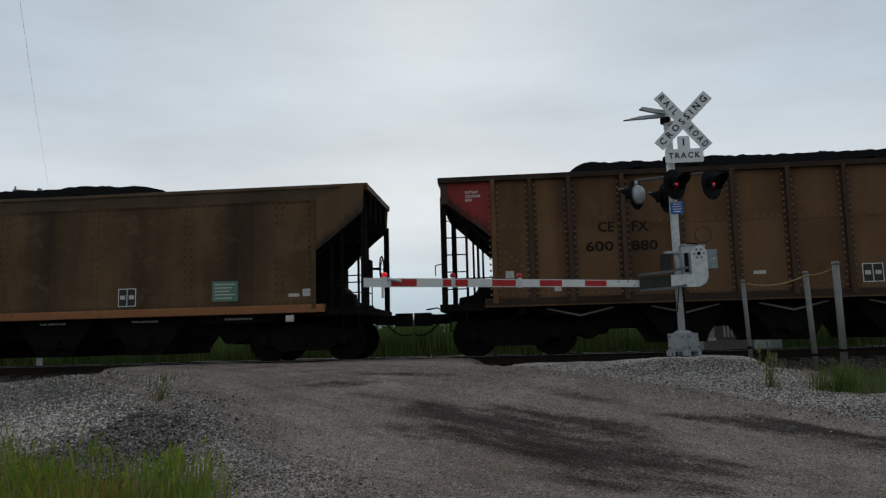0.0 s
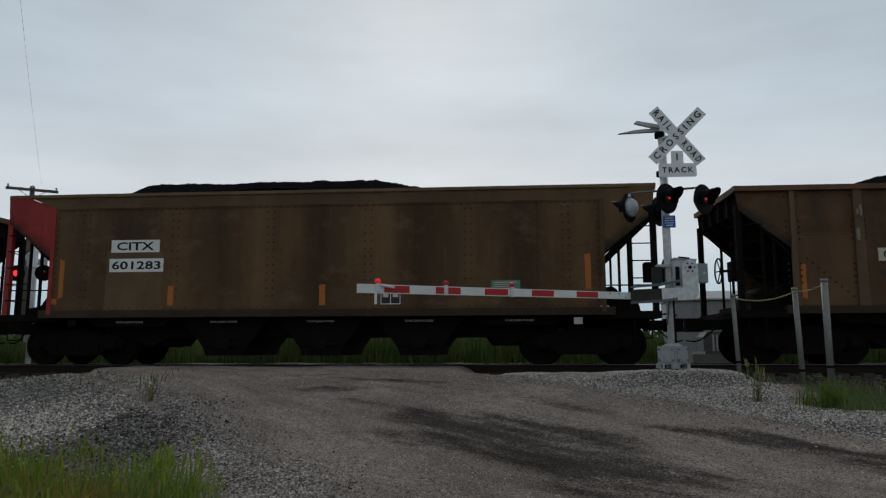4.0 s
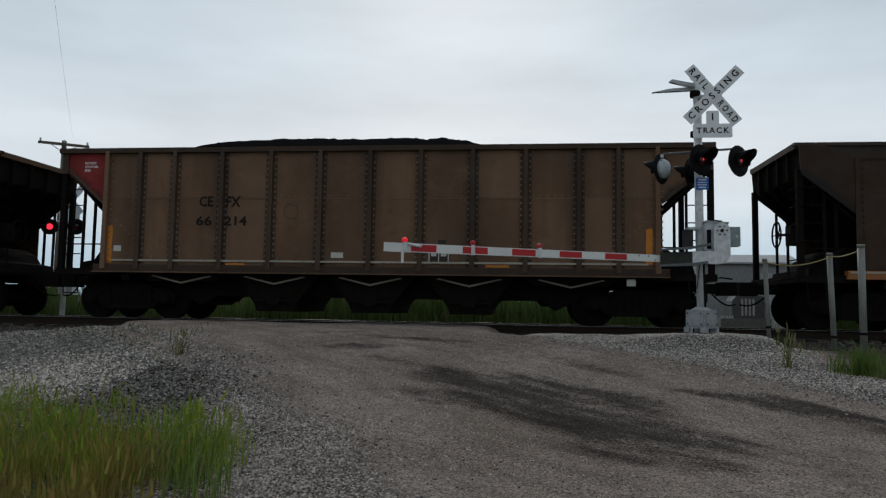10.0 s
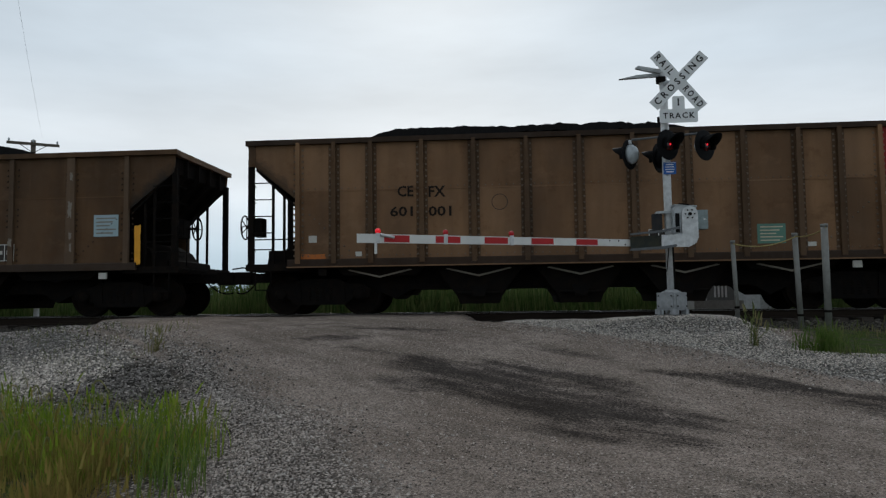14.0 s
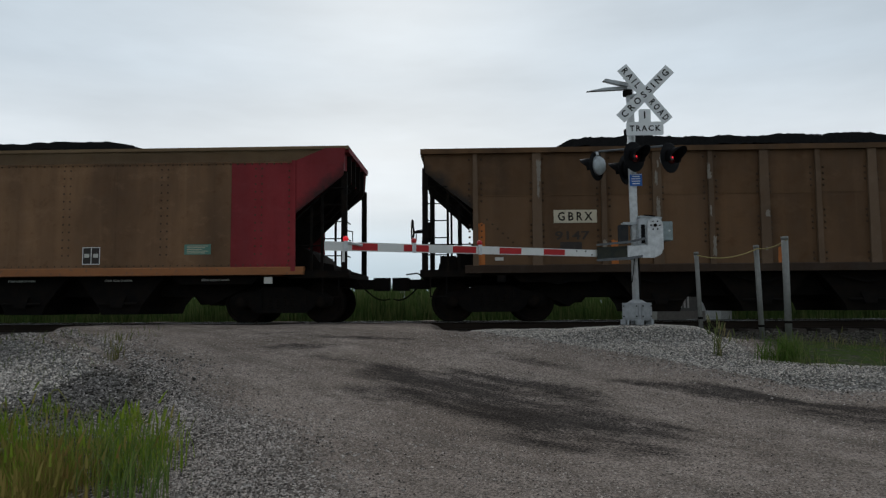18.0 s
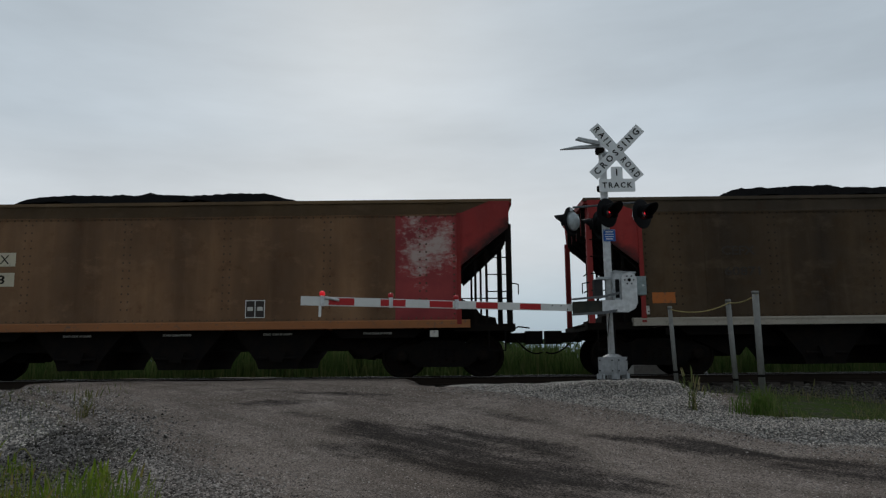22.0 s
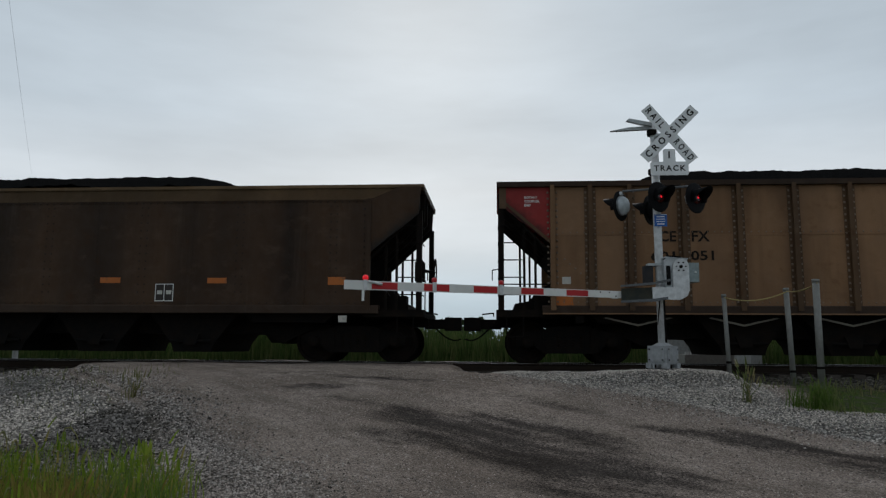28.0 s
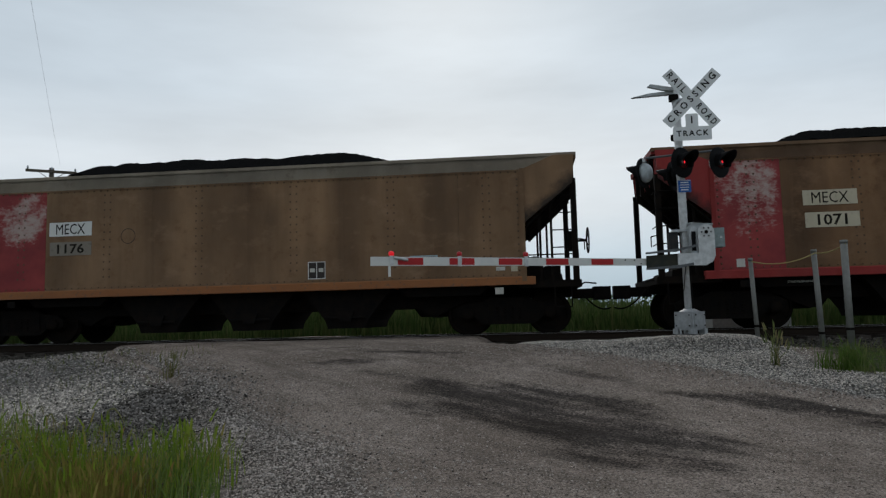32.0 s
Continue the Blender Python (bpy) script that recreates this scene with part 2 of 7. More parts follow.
def car_paint(name, c, rust=0.35, grime=0.5, pitch=0.0, band=0.6, reach=0.5, sheet=1.0, soot=None):
    """Weathered railcar paint: dirt bands at the sheet joints, painted shade beside ribs, runs down the side, rust
    spots, fine dust.
    soot: for an end plate, the height of its slanting edge and how far coal dust has smeared up from it."""
    a = Mat(name)
    tint = a.n("ObjectInfo").outputs["Random"]
    broad = a.noise(a.co((0.55, 0.55, 0.22)), 1.4, 4)
    bands = a.noise(a.co((1.0, 0.3, 0.05)), 1.5, 2)
    runs = a.noise(a.co((5, 5, 0.35)), 1.2, 5, 0.6)
    spots = a.noise(a.co(), 3.2, 9, 0.65)
    fine = a.noise(a.co(), 55, 3)
    col = a.mix(a.rng(broad, 0.35, 0.68, 0, 1), scaled(c, 0.62), scaled(c, 1.28))
    col = a.mix(a.rng(bands, 0.44, 0.62, 0, grime), col, scaled((c[0] * 0.8 + 0.01, c[1] * 0.75 + 0.008, c[2] * 0.7 + 0.006), 0.5))
    # Darker towards joints and ribs: grime, plus painted shading of panels bulged between ribs.
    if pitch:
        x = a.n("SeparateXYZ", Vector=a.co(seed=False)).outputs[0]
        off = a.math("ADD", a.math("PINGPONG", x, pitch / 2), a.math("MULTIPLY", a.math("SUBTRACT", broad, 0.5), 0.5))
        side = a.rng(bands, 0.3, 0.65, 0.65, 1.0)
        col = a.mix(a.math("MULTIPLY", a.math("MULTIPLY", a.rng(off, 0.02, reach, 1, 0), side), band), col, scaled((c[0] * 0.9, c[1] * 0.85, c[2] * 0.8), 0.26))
    low = a.n("SeparateXYZ", Vector=a.co(seed=False)).outputs[2]
    dust = a.math("ADD", low, a.math("MULTIPLY", a.math("SUBTRACT", spots, 0.5), 1.2))
    col = a.mix(a.rng(dust, 1.15, 1.75, 0.35, 0), col, (c[0] * 0.7 + 0.012, c[1] * 0.7 + 0.010, c[2] * 0.7 + 0.008))
    col = a.mix(a.rng(runs, 0.52, 0.75, 0, 0.38), col, scaled(c, 0.55))
    col = a.mix(a.rng(runs, 0.25, 0.42, 0.22, 0), col, scaled((c[0] + 0.05, c[1] + 0.045, c[2] + 0.035), 1.05))
    smear = a.noise(a.co((0.8, 0.8, 1.3)), 1.7, 9, 0.68)
    col = a.mix(a.rng(smear, 0.54, 0.68, 0, 0.45), col, (c[0] * 1.2 + 0.018, c[1] * 1.22 + 0.017, c[2] * 1.3 + 0.015))
    col = a.mix(a.rng(smear, 0.30, 0.42, 0.45, 0), col, (c[0] * 0.55, c[1] * 0.48, c[2] * 0.42))
    col = a.mix(a.rng(spots, 0.58, 0.70, 0, min(1.0, rust * 1.5)), col, (min(0.085, c[0] * 0.8), min(0.036, c[1] * 0.6), min(0.016, c[2] * 0.5)))
    pale = (c[0] * 1.25 + 0.014, c[1] * 1.28 + 0.014, c[2] * 1.35 + 0.013)
    col = a.mix(a.rng(tint, 0.4, 1, 0.0, 0.5 * sheet), col, pale)
    col = a.mix(a.rng(tint, 0.0, 0.45, 0.35 * sheet, 0.0), col, scaled(c, 0.55))
    col = a.mix(a.rng(fine, 0.3, 0.7, 0, 0.22), col, scaled(c, 0.6))
    if soot:
        q = a.n("SeparateXYZ", Vector=a.co(seed=False))
        above = a.math("SUBTRACT", a.math("SUBTRACT", q.outputs[2], soot[0]), a.math("MULTIPLY", a.math("SUBTRACT", a.math("ABSOLUTE", q.outputs[0], 0.0), 7.2), 0.796))
        above = a.math("ADD", above, a.math("MULTIPLY", a.math("SUBTRACT", spots, 0.5), 0.7))
        col = a.mix(a.rng(above, 0.02, soot[1], 0.88, 0), col, (0.010, 0.0085, 0.0075))
    a.bump(a.math("ADD", a.math("MULTIPLY", broad, 1.4), a.math("MULTIPLY", fine, 0.12)), 0.35, 0.02)
    return a.done(col, a.rng(spots, 0.3, 0.7, 0.62, 0.88), 0.0, 0.3)


def sign_paint(name, c, wear=0.25, under=(0.10, 0.08, 0.06)):
    a = Mat(name)
    gloss = 0.05 if max(c) < 0.03 else 0.35
    s = a.noise(a.co(), 9, 7, 0.7)
    g = a.noise(a.co(), 2.0, 4)
    col = a.mix(a.rng(s, 0.56, 0.66, 0, wear), c, under)
    col = a.mix(a.rng(g, 0.35, 0.65, 0, 0.35), col, scaled(c, 0.65))
    return a.done(col, 0.6, 0.0, gloss)


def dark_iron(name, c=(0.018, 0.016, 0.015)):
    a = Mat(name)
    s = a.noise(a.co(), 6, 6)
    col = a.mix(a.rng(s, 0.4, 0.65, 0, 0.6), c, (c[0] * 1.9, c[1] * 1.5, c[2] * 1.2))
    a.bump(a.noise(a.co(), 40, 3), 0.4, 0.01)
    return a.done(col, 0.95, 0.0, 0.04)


def galvanised(name, c=(0.42, 0.44, 0.45), metal=0.25):
    a = Mat(name)
    s = a.noise(a.co(seed=False), 14, 5)
    r = a.noise(a.co((14, 14, 1.2), seed=False), 1.5, 5)
    col = a.mix(a.rng(s, 0.35, 0.65, 0, 1), scaled(c, 0.82), scaled(c, 1.08))
    col = a.mix(a.rng(r, 0.55, 0.75, 0, 0.4), col, scaled(c, 0.5))
    a.bump(s, 0.1, 0.004)
    return a.done(col, 0.48, metal)


def glow(name, c, strength):
    a = Mat(name)
    a.put(a.b.inputs["Emission Color"], (*c, 1))
    a.put(a.b.inputs["Emission Strength"], strength)
    return a.done(scaled(c, 0.4), 0.3)


COATS = (
    ("drab", (0.150, 0.102, 0.060), 0.3, 0.4), ("olive", (0.144, 0.078, 0.031), 0.3, 0.45), ("olive_pale", (0.183, 0.112, 0.054), 0.2, 0.3),
    ("tan", (0.235, 0.126, 0.061), 0.3, 0.35), ("brown", (0.102, 0.047, 0.017), 0.35, 0.5),
    ("taupe", (0.184, 0.102, 0.056), 0.3, 0.4), ("umber", (0.050, 0.029, 0.0115), 0.35, 0.5),
    ("umber_olive", (0.088, 0.052, 0.023), 0.3, 0.6), ("hazel", (0.138, 0.070, 0.029), 0.3, 0.4), ("russet", (0.165, 0.080, 0.032), 0.35, 0.4), ("cocoa", (0.066, 0.033, 0.0145), 0.35, 0.5), ("sand", (0.270, 0.158, 0.084), 0.25, 0.3), ("soot_brown", (0.056, 0.029, 0.0155), 0.35, 0.5), ("red", (0.32, 0.030, 0.026), 0.3, 0.4),
    ("crimson", (0.24, 0.020, 0.024), 0.2, 0.35), ("salmon", (0.32, 0.078, 0.058), 0.35, 0.35),
    ("teal", (0.018, 0.066, 0.060), 0.25, 0.4), ("ochre", (0.30, 0.115, 0.024), 0.3, 0.4),
    ("rust_orange", (0.21, 0.064, 0.022), 0.4, 0.5), ("sill_grime", (0.046, 0.024, 0.012), 0.4, 0.5), ("dust_grey", (0.36, 0.30, 0.23), 0.3, 0.4))
PAINT = {n: car_paint(n, scaled(c, 0.87), r, g) for n, c, r, g in COATS}
# R, O and G bands paint shading of bulged panels, darker by the ribs.
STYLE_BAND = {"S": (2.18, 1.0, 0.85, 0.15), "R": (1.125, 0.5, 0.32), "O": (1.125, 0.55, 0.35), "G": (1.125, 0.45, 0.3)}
POST = {n: car_paint("post_" + n, (c[0] * 0.8 + 0.022, c[1] * 0.8 + 0.024, c[2] * 0.8 + 0.022), r, g) for n, c, r, g in COATS[:13]}
STITCH = {n: car_paint("stitch_" + n, scaled(c, 0.36), r, g) for n, c, r, g in COATS[:13]}


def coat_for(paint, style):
    """The paint of one kind of car, with grime at its sheet joints and painted shade at its ribs."""
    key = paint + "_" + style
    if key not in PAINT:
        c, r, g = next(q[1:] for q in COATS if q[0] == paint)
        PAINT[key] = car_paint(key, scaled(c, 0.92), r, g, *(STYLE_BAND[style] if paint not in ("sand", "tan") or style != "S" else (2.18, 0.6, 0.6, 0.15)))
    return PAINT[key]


def end_coat(paint, cut, reach):
    """Paint of an overhanging end plate, smeared with coal dust along its slanting edge."""
    key = f"end_{paint}_{cut}_{reach}"
    if key not in PAINT:
        c, r, g = next(q[1:] for q in COATS if q[0] == paint)
        PAINT[key] = car_paint(key, scaled(c, 0.87), r, g, soot=(cut, reach))
    return PAINT[key]


MARK = {n: sign_paint(n, c, w) for n, c, w in (
    ("white", (0.74, 0.73, 0.70), 0.04), ("white_worn", (0.55, 0.53, 0.48), 0.5), ("cream", (0.56, 0.49, 0.36), 0.3),
    ("ink", (0.022, 0.017, 0.014), 0.25), ("ink_faint", (0.035, 0.024, 0.016), 0.6), ("dark_plate", (0.03, 0.022, 0.018), 0.3),
    ("orange", (0.62, 0.22, 0.025), 0.35), ("orange_worn", (0.45, 0.13, 0.022), 0.75), ("amber", (0.80, 0.36, 0.025), 0.10),
    ("green_plate", (0.10, 0.22, 0.17), 0.3), ("pale_blue", (0.36, 0.47, 0.50), 0.3), ("grey_worn", (0.24, 0.205, 0.165), 0.7),
    ("flake", (0.36, 0.27, 0.23), 0.6), ("tan_patch", (0.20, 0.14, 0.08), 0.3), ("teal_dark", (0.035, 0.060, 0.056), 0.3), ("graffiti_teal", (0.11, 0.27, 0.23), 0.7),
    ("graffiti_grey", (0.12, 0.105, 0.09), 0.6), ("pale_sill", (0.36, 0.32, 0.26), 0.6), ("orange_sill", (0.29, 0.108, 0.034), 0.9),
    )}


def scraped_paint():
    """Red paint rubbed down to pale primer in the middle of a sheet, in flecks and smears."""
    a = Mat("scrape")
    n, t = a.noise(a.co((1, 1, 1.8)), 6, 9, 0.78), a.noise(a.co(), 1.6, 4)
    q = a.n("SeparateXYZ", Vector=a.co(seed=False))
    dx = a.math("MULTIPLY", a.math("SUBTRACT", a.math("ABSOLUTE", q.outputs[0], 0.0), 5.35), 1.3)
    dz = a.math("MULTIPLY", a.math("SUBTRACT", q.outputs[2], 2.85), 1.25)
    far = a.math("ADD", a.math("MULTIPLY", dx, dx), a.math("MULTIPLY", dz, dz))
    v = a.math("SUBTRACT", a.math("ADD", n, a.math("MULTIPLY", a.math("SUBTRACT", t, 0.5), 0.9)), a.math("MULTIPLY", far, 0.24))
    red = a.mix(a.rng(t, 0.35, 0.65, 0, 1), (0.20, 0.018, 0.020), (0.30, 0.034, 0.032))
    return a.done(a.mix(a.rng(v, 0.34, 0.56, 0, 0.9), red, (0.44, 0.35, 0.31)), 0.7)


MARK["scrape"] = scraped_paint()
for n, c in (("drab", (0.075, 0.050, 0.031)), ("russet", (0.070, 0.033, 0.016)), ("brown", (0.062, 0.030, 0.014)), ("taupe", (0.068, 0.039, 0.023)), ("tan", (0.098, 0.053, 0.025)), ("umber", (0.040, 0.022, 0.012))):
    PAINT["rib_" + n] = car_paint("rib_" + n, c, 0.5, 0.3)
PAINT["rivet_dust"] = car_paint("rivet_dust", (0.20, 0.150, 0.110), 0.6, 0.6)
# Coal-dusted steel; its near-black also stands in for shaded ends and undersides.
SOOT_SHADE = dark_iron("sooty_shade_steel", (0.009, 0.0078, 0.007))
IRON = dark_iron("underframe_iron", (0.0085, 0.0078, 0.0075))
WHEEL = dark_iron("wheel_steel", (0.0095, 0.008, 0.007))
GALV = galvanised("galvanised_steel")
ALU = galvanised("pale_aluminium", (0.60, 0.61, 0.61), 0.1)
PIPE = galvanised("weathered_pipe", (0.175, 0.175, 0.16), 0.05)


def coal_material():
    a = Mat("coal")
    v = a.n("TexVoronoi", Vector=a.co(), Scale=22.0).outputs["Distance"]
    s = a.noise(a.co(), 30, 5)
    col = a.mix(s, (0.004, 0.004, 0.0045), (0.018, 0.0175, 0.017))
    a.bump(a.math("ADD", v, s), 0.8, 0.04)
    return a.done(col, 1.0, 0.0, 0.0)


COAL = coal_material()

# ---- ground ----
TRACK_Y, FACE_Y, GAUGE = 17.05, 15.45, 1.435
ROAD = ((-50, -1.2), (5, -1.15), (7, -0.94), (8.5, -0.8), (10.4, -0.46), (11.2, -0.3), (12, -0.18), (13, -0.06), (14.3, -0.03), (19.6, -0.03), (22.5, -0.45), (40, -0.6), (5000, -0.6))

BED = ((-50, -1.25), (5, -1.25), (9, -0.95), (12.5, -0.62), (14.0, -0.55), (15.2, -0.25), (19.0, -0.25), (20.4, -0.62), (24, -0.75), (60, -0.7), (5000, -0.7))


def step(v, a, b):
    t = min(1.0, max(0.0, (v - a) / (b - a)))
    return t * t * (3 - 2 * t)


def along(table, v):
    if v <= table[0][0]:
        return table[0][1]
    for (a, p), (b, q) in zip(table, table[1:]):
        if v <= b:
            return p + (q - p) * (v - a) / (b - a)
    return table[-1][1]


ROAD_LEFT = ((4, -1.5), (6.1, -2.4), (7.5, -3.0), (8.9, -4.1), (10.3, -5.0), (11.9, -6.6), (12.4, -7.4), (14.5, -8.6), (20, -9.0), (30, -9.5))
ROAD_RIGHT = ((4, 9.0), (7, 7.0), (9.1, 4.4), (9.7, 3.5), (10.8, 2.3), (11.95, 0.8), (13.2, -0.5), (14.5, -0.7), (20, -0.8), (30, -1.2))


def on_road(x, y):
    """1 on the road, fading to 0 about half a metre outside it."""
    return step(x, along(ROAD_LEFT, y) - 0.35, along(ROAD_LEFT, y) + 0.25) * (1 - step(x, along(ROAD_RIGHT, y) - 0.2, along(ROAD_RIGHT, y) + 0.3))


def pad(x, y):
    """The stone pad round the signal."""
    out = 3.7 + 2.6 * (1 - step(y, 9.7, 10.8))
    return step(x, -1.6, 0.1) * (1 - step(x, out, out + 1.0)) * step(y, 8.7, 9.7) * (1 - step(y, 13.2, 14.1))


def ground_z(x, y):
    road = along(ROAD, y)
    bed = along(BED, y)
    r = on_road(x, y)
    z = bed + (road - bed) * r
    if r < 1:
        top = min(road, -0.10)
        top += (0.0 - top) * math.exp(-((x - 2.8) / 1.3) ** 2 - ((y - 12.35) / 0.6) ** 4)
        z = max(z, bed + (top - bed) * pad(x, y))
    if y < 13.3 and x > along(ROAD_RIGHT, y):
        z = max(z, road - 0.08 - 0.22 * step(x, 4.6, 8.0) - 0.25 * step(y, 12.2, 13.3))
    if y < 14 and x < along(ROAD_LEFT, y):
        w = step(along(ROAD_LEFT, y) - x, 0, 3.5)
        z = max(z, road - 0.06 - 0.22 * w) if y < 13.3 else max(z, bed)
    if -25 < x < 25 and 2 < y < 40:
        z += 0.035 * noise.noise((x * 0.9, y * 0.9, 0)) + 0.015 * noise.noise((x * 3, y * 3, 5)) * (1 - 0.6 * r)
    return z


def spread(v0, v1, fine0, fine1, s, grow):
    """Grid lines: even between fine0 and fine1, ever wider outside."""
    out = [fine0 + (fine1 - fine0) * i / round((fine1 - fine0) / s) for i in range(round((fine1 - fine0) / s) + 1)]
    d, v = s, fine1
    while v < v1:
        d *= grow
        v += d
        out.append(min(v, v1))
    d, v = s, fine0
    while v > v0:
        d *= grow
        v -= d
        out.insert(0, max(v, v0))
    return out


# x, y, half length, half width, turn, depth of colour
STAINS = ((-2.7, 11.4, 0.6, 0.25, 5, 0.8), (-1.0, 9.75, 0.8, 0.40, -40, 0.85), (-0.2, 9.0, 1.1, 0.70, -42, 0.9), (0.6, 8.2, 1.2, 0.70, -40, 1.0), (1.4, 7.75, 1.0, 0.42, -42, 0.85),
          (0.35, 9.6, 1.0, 0.20, -32, 0.95), (1.1, 9.05, 0.8, 0.22, -42, 0.95), (2.45, 9.2, 0.7, 0.14, -18, 0.95), (3.2, 8.75, 0.9, 0.30, -36, 1.0), (4.2, 7.9, 1.1, 0.45, -38, 0.95),
          (-1.9, 12.1, 1.0, 0.12, -10, 0.85), (-0.9, 11.6, 0.9, 0.12, -32, 0.7), (0.6, 10.6, 1.6, 0.14, -35, 0.55), (-1.2, 8.9, 0.6, 0.22, -35, 0.6), (1.05, 6.95, 1.0, 0.42, -30, 0.8),
          (-3.6, 12.6, 0.9, 0.10, 4, 0.5), (-2.2, 10.6, 0.7, 0.12, -20, 0.55))


def stain(x, y):
    v = 0.0
    for sx, sy, a, b, turn, k in STAINS:
        c, s = math.cos(radians(turn)), math.sin(radians(turn))
        u, w = ((x - sx) * c + (y - sy) * s) / a, (-(x - sx) * s + (y - sy) * c) / b
        v = max(v, k * (1 - step(math.sqrt(u * u + w * w), 0.5, 1.5)))
    return v


def ground_material():
    a = Mat("gravel_ground")

    def zone(n):
        q = a.nt.nodes.new("ShaderNodeAttribute")
        q.attribute_name = n
        return q.outputs["Fac"]
    co = a.co(seed=False)
    n1, n2, n3, n4 = a.noise(co, 0.7, 5), a.noise(co, 5, 6, 0.65), a.noise(co, 38, 5, 0.7), a.noise(co, 110, 3, 0.7)
    vor = a.n("TexVoronoi", Vector=co, Scale=30.0)
    vor2 = a.n("TexVoronoi", Vector=co, Scale=48.0)
    edge = a.math("MULTIPLY", a.math("SUBTRACT", n2, 0.5), 0.7)
    road = a.mix(a.rng(n1, 0.3, 0.7, 0, 1), (0.330, 0.264, 0.221), (0.575, 0.478, 0.415))
    road = a.mix(a.rng(n2, 0.35, 0.7, 0, 0.45), road, (0.185, 0.153, 0.125))
    tyre = a.noise(a.co((0.16, 1.0, 1), seed=False, turn=38), 3.2, 4, 0.6)
    road = a.mix(a.rng(tyre, 0.45, 0.62, 0, 0.4), road, (0.170, 0.142, 0.117))
    road = a.mix(a.rng(n3, 0.48, 0.66, 0, 0.75), road, (0.045, 0.039, 0.033))
    road = a.mix(a.rng(vor2.outputs["Distance"], 0.0, 0.30, 0.8, 0), road, (0.66, 0.57, 0.50))
    broken = a.math("ADD", a.math("MULTIPLY", a.math("SUBTRACT", tyre, 0.5), 2.6), a.math("MULTIPLY", a.math("SUBTRACT", n3, 0.5), 3.2))
    cell = a.n("TexVoronoi", Vector=co, Scale=66.0)
    road = a.mix(a.rng(cell.outputs["Color"], 0.12, 0.7, 1.0, 0.0), road, a.mix(0.60, road, (0.050, 0.042, 0.037)))
    wet = a.rng(a.math("MULTIPLY", a.math("ADD", 1.15, a.math("ADD", edge, broken)), zone("stain")), 0.20, 1.0, 0, 0.92)
    road = a.mix(wet, road, a.mix(1.0, road, (0.24, 0.25, 0.265), "MULTIPLY"))
    big = a.n("TexVoronoi", Vector=co, Scale=36.0)
    rough = a.mix(a.rng(big.outputs["Color"], 0.2, 0.8, 0, 1), (0.11, 0.096, 0.085), (0.62, 0.55, 0.495))
    rough = a.mix(a.rng(big.outputs["Distance"], 0.32, 0.6, 0, 0.8), rough, (0.018, 0.016, 0.015))
    road = a.mix(a.rng(a.math("ADD", zone("coarse"), edge), 0.25, 0.8, 0, 0.9), road, rough)
    stone = a.mix(a.rng(vor.outputs["Color"], 0.1, 0.9, 0, 1), (0.16, 0.150, 0.137), (0.66, 0.625, 0.58))
    stone = a.mix(a.rng(vor.outputs["Distance"], 0.30, 0.62, 0, 0.7), stone, (0.05, 0.045, 0.040))
    stone = a.mix(a.rng(n2, 0.42, 0.6, 0, 0.45), stone, a.mix(vor.outputs["Color"], (0.02, 0.018, 0.016), (0.17, 0.155, 0.14)))
    soil = a.mix(a.rng(vor.outputs["Color"], 0.25, 0.85, 0, 1), (0.016, 0.014, 0.011), a.mix(n2, (0.070, 0.062, 0.048), (0.20, 0.185, 0.16)))
    grass = a.mix(n2, (0.035, 0.060, 0.016), (0.085, 0.120, 0.034))
    col = a.mix(a.rng(a.math("ADD", zone("stone"), edge), 0.4, 0.6, 0, 1), road, stone)
    col = a.mix(a.rng(a.math("ADD", zone("soil"), edge), 0.4, 0.62, 0, 0.85), col, soil)
    col = a.mix(a.rng(a.math("ADD", zone("green"), edge), 0.4, 0.6, 0, 1), col, grass)
    h = a.math("ADD", a.math("MULTIPLY", n3, 0.6), a.math("MULTIPLY", n4, 0.3))
    h = a.math("ADD", h, a.math("MULTIPLY", a.math("MULTIPLY", vor.outputs["Distance"], -1.6), zone("stone")))
    a.bump(h, 1.0, 0.04)
    return a.done(col, 1.0, 0.0, 0.0)


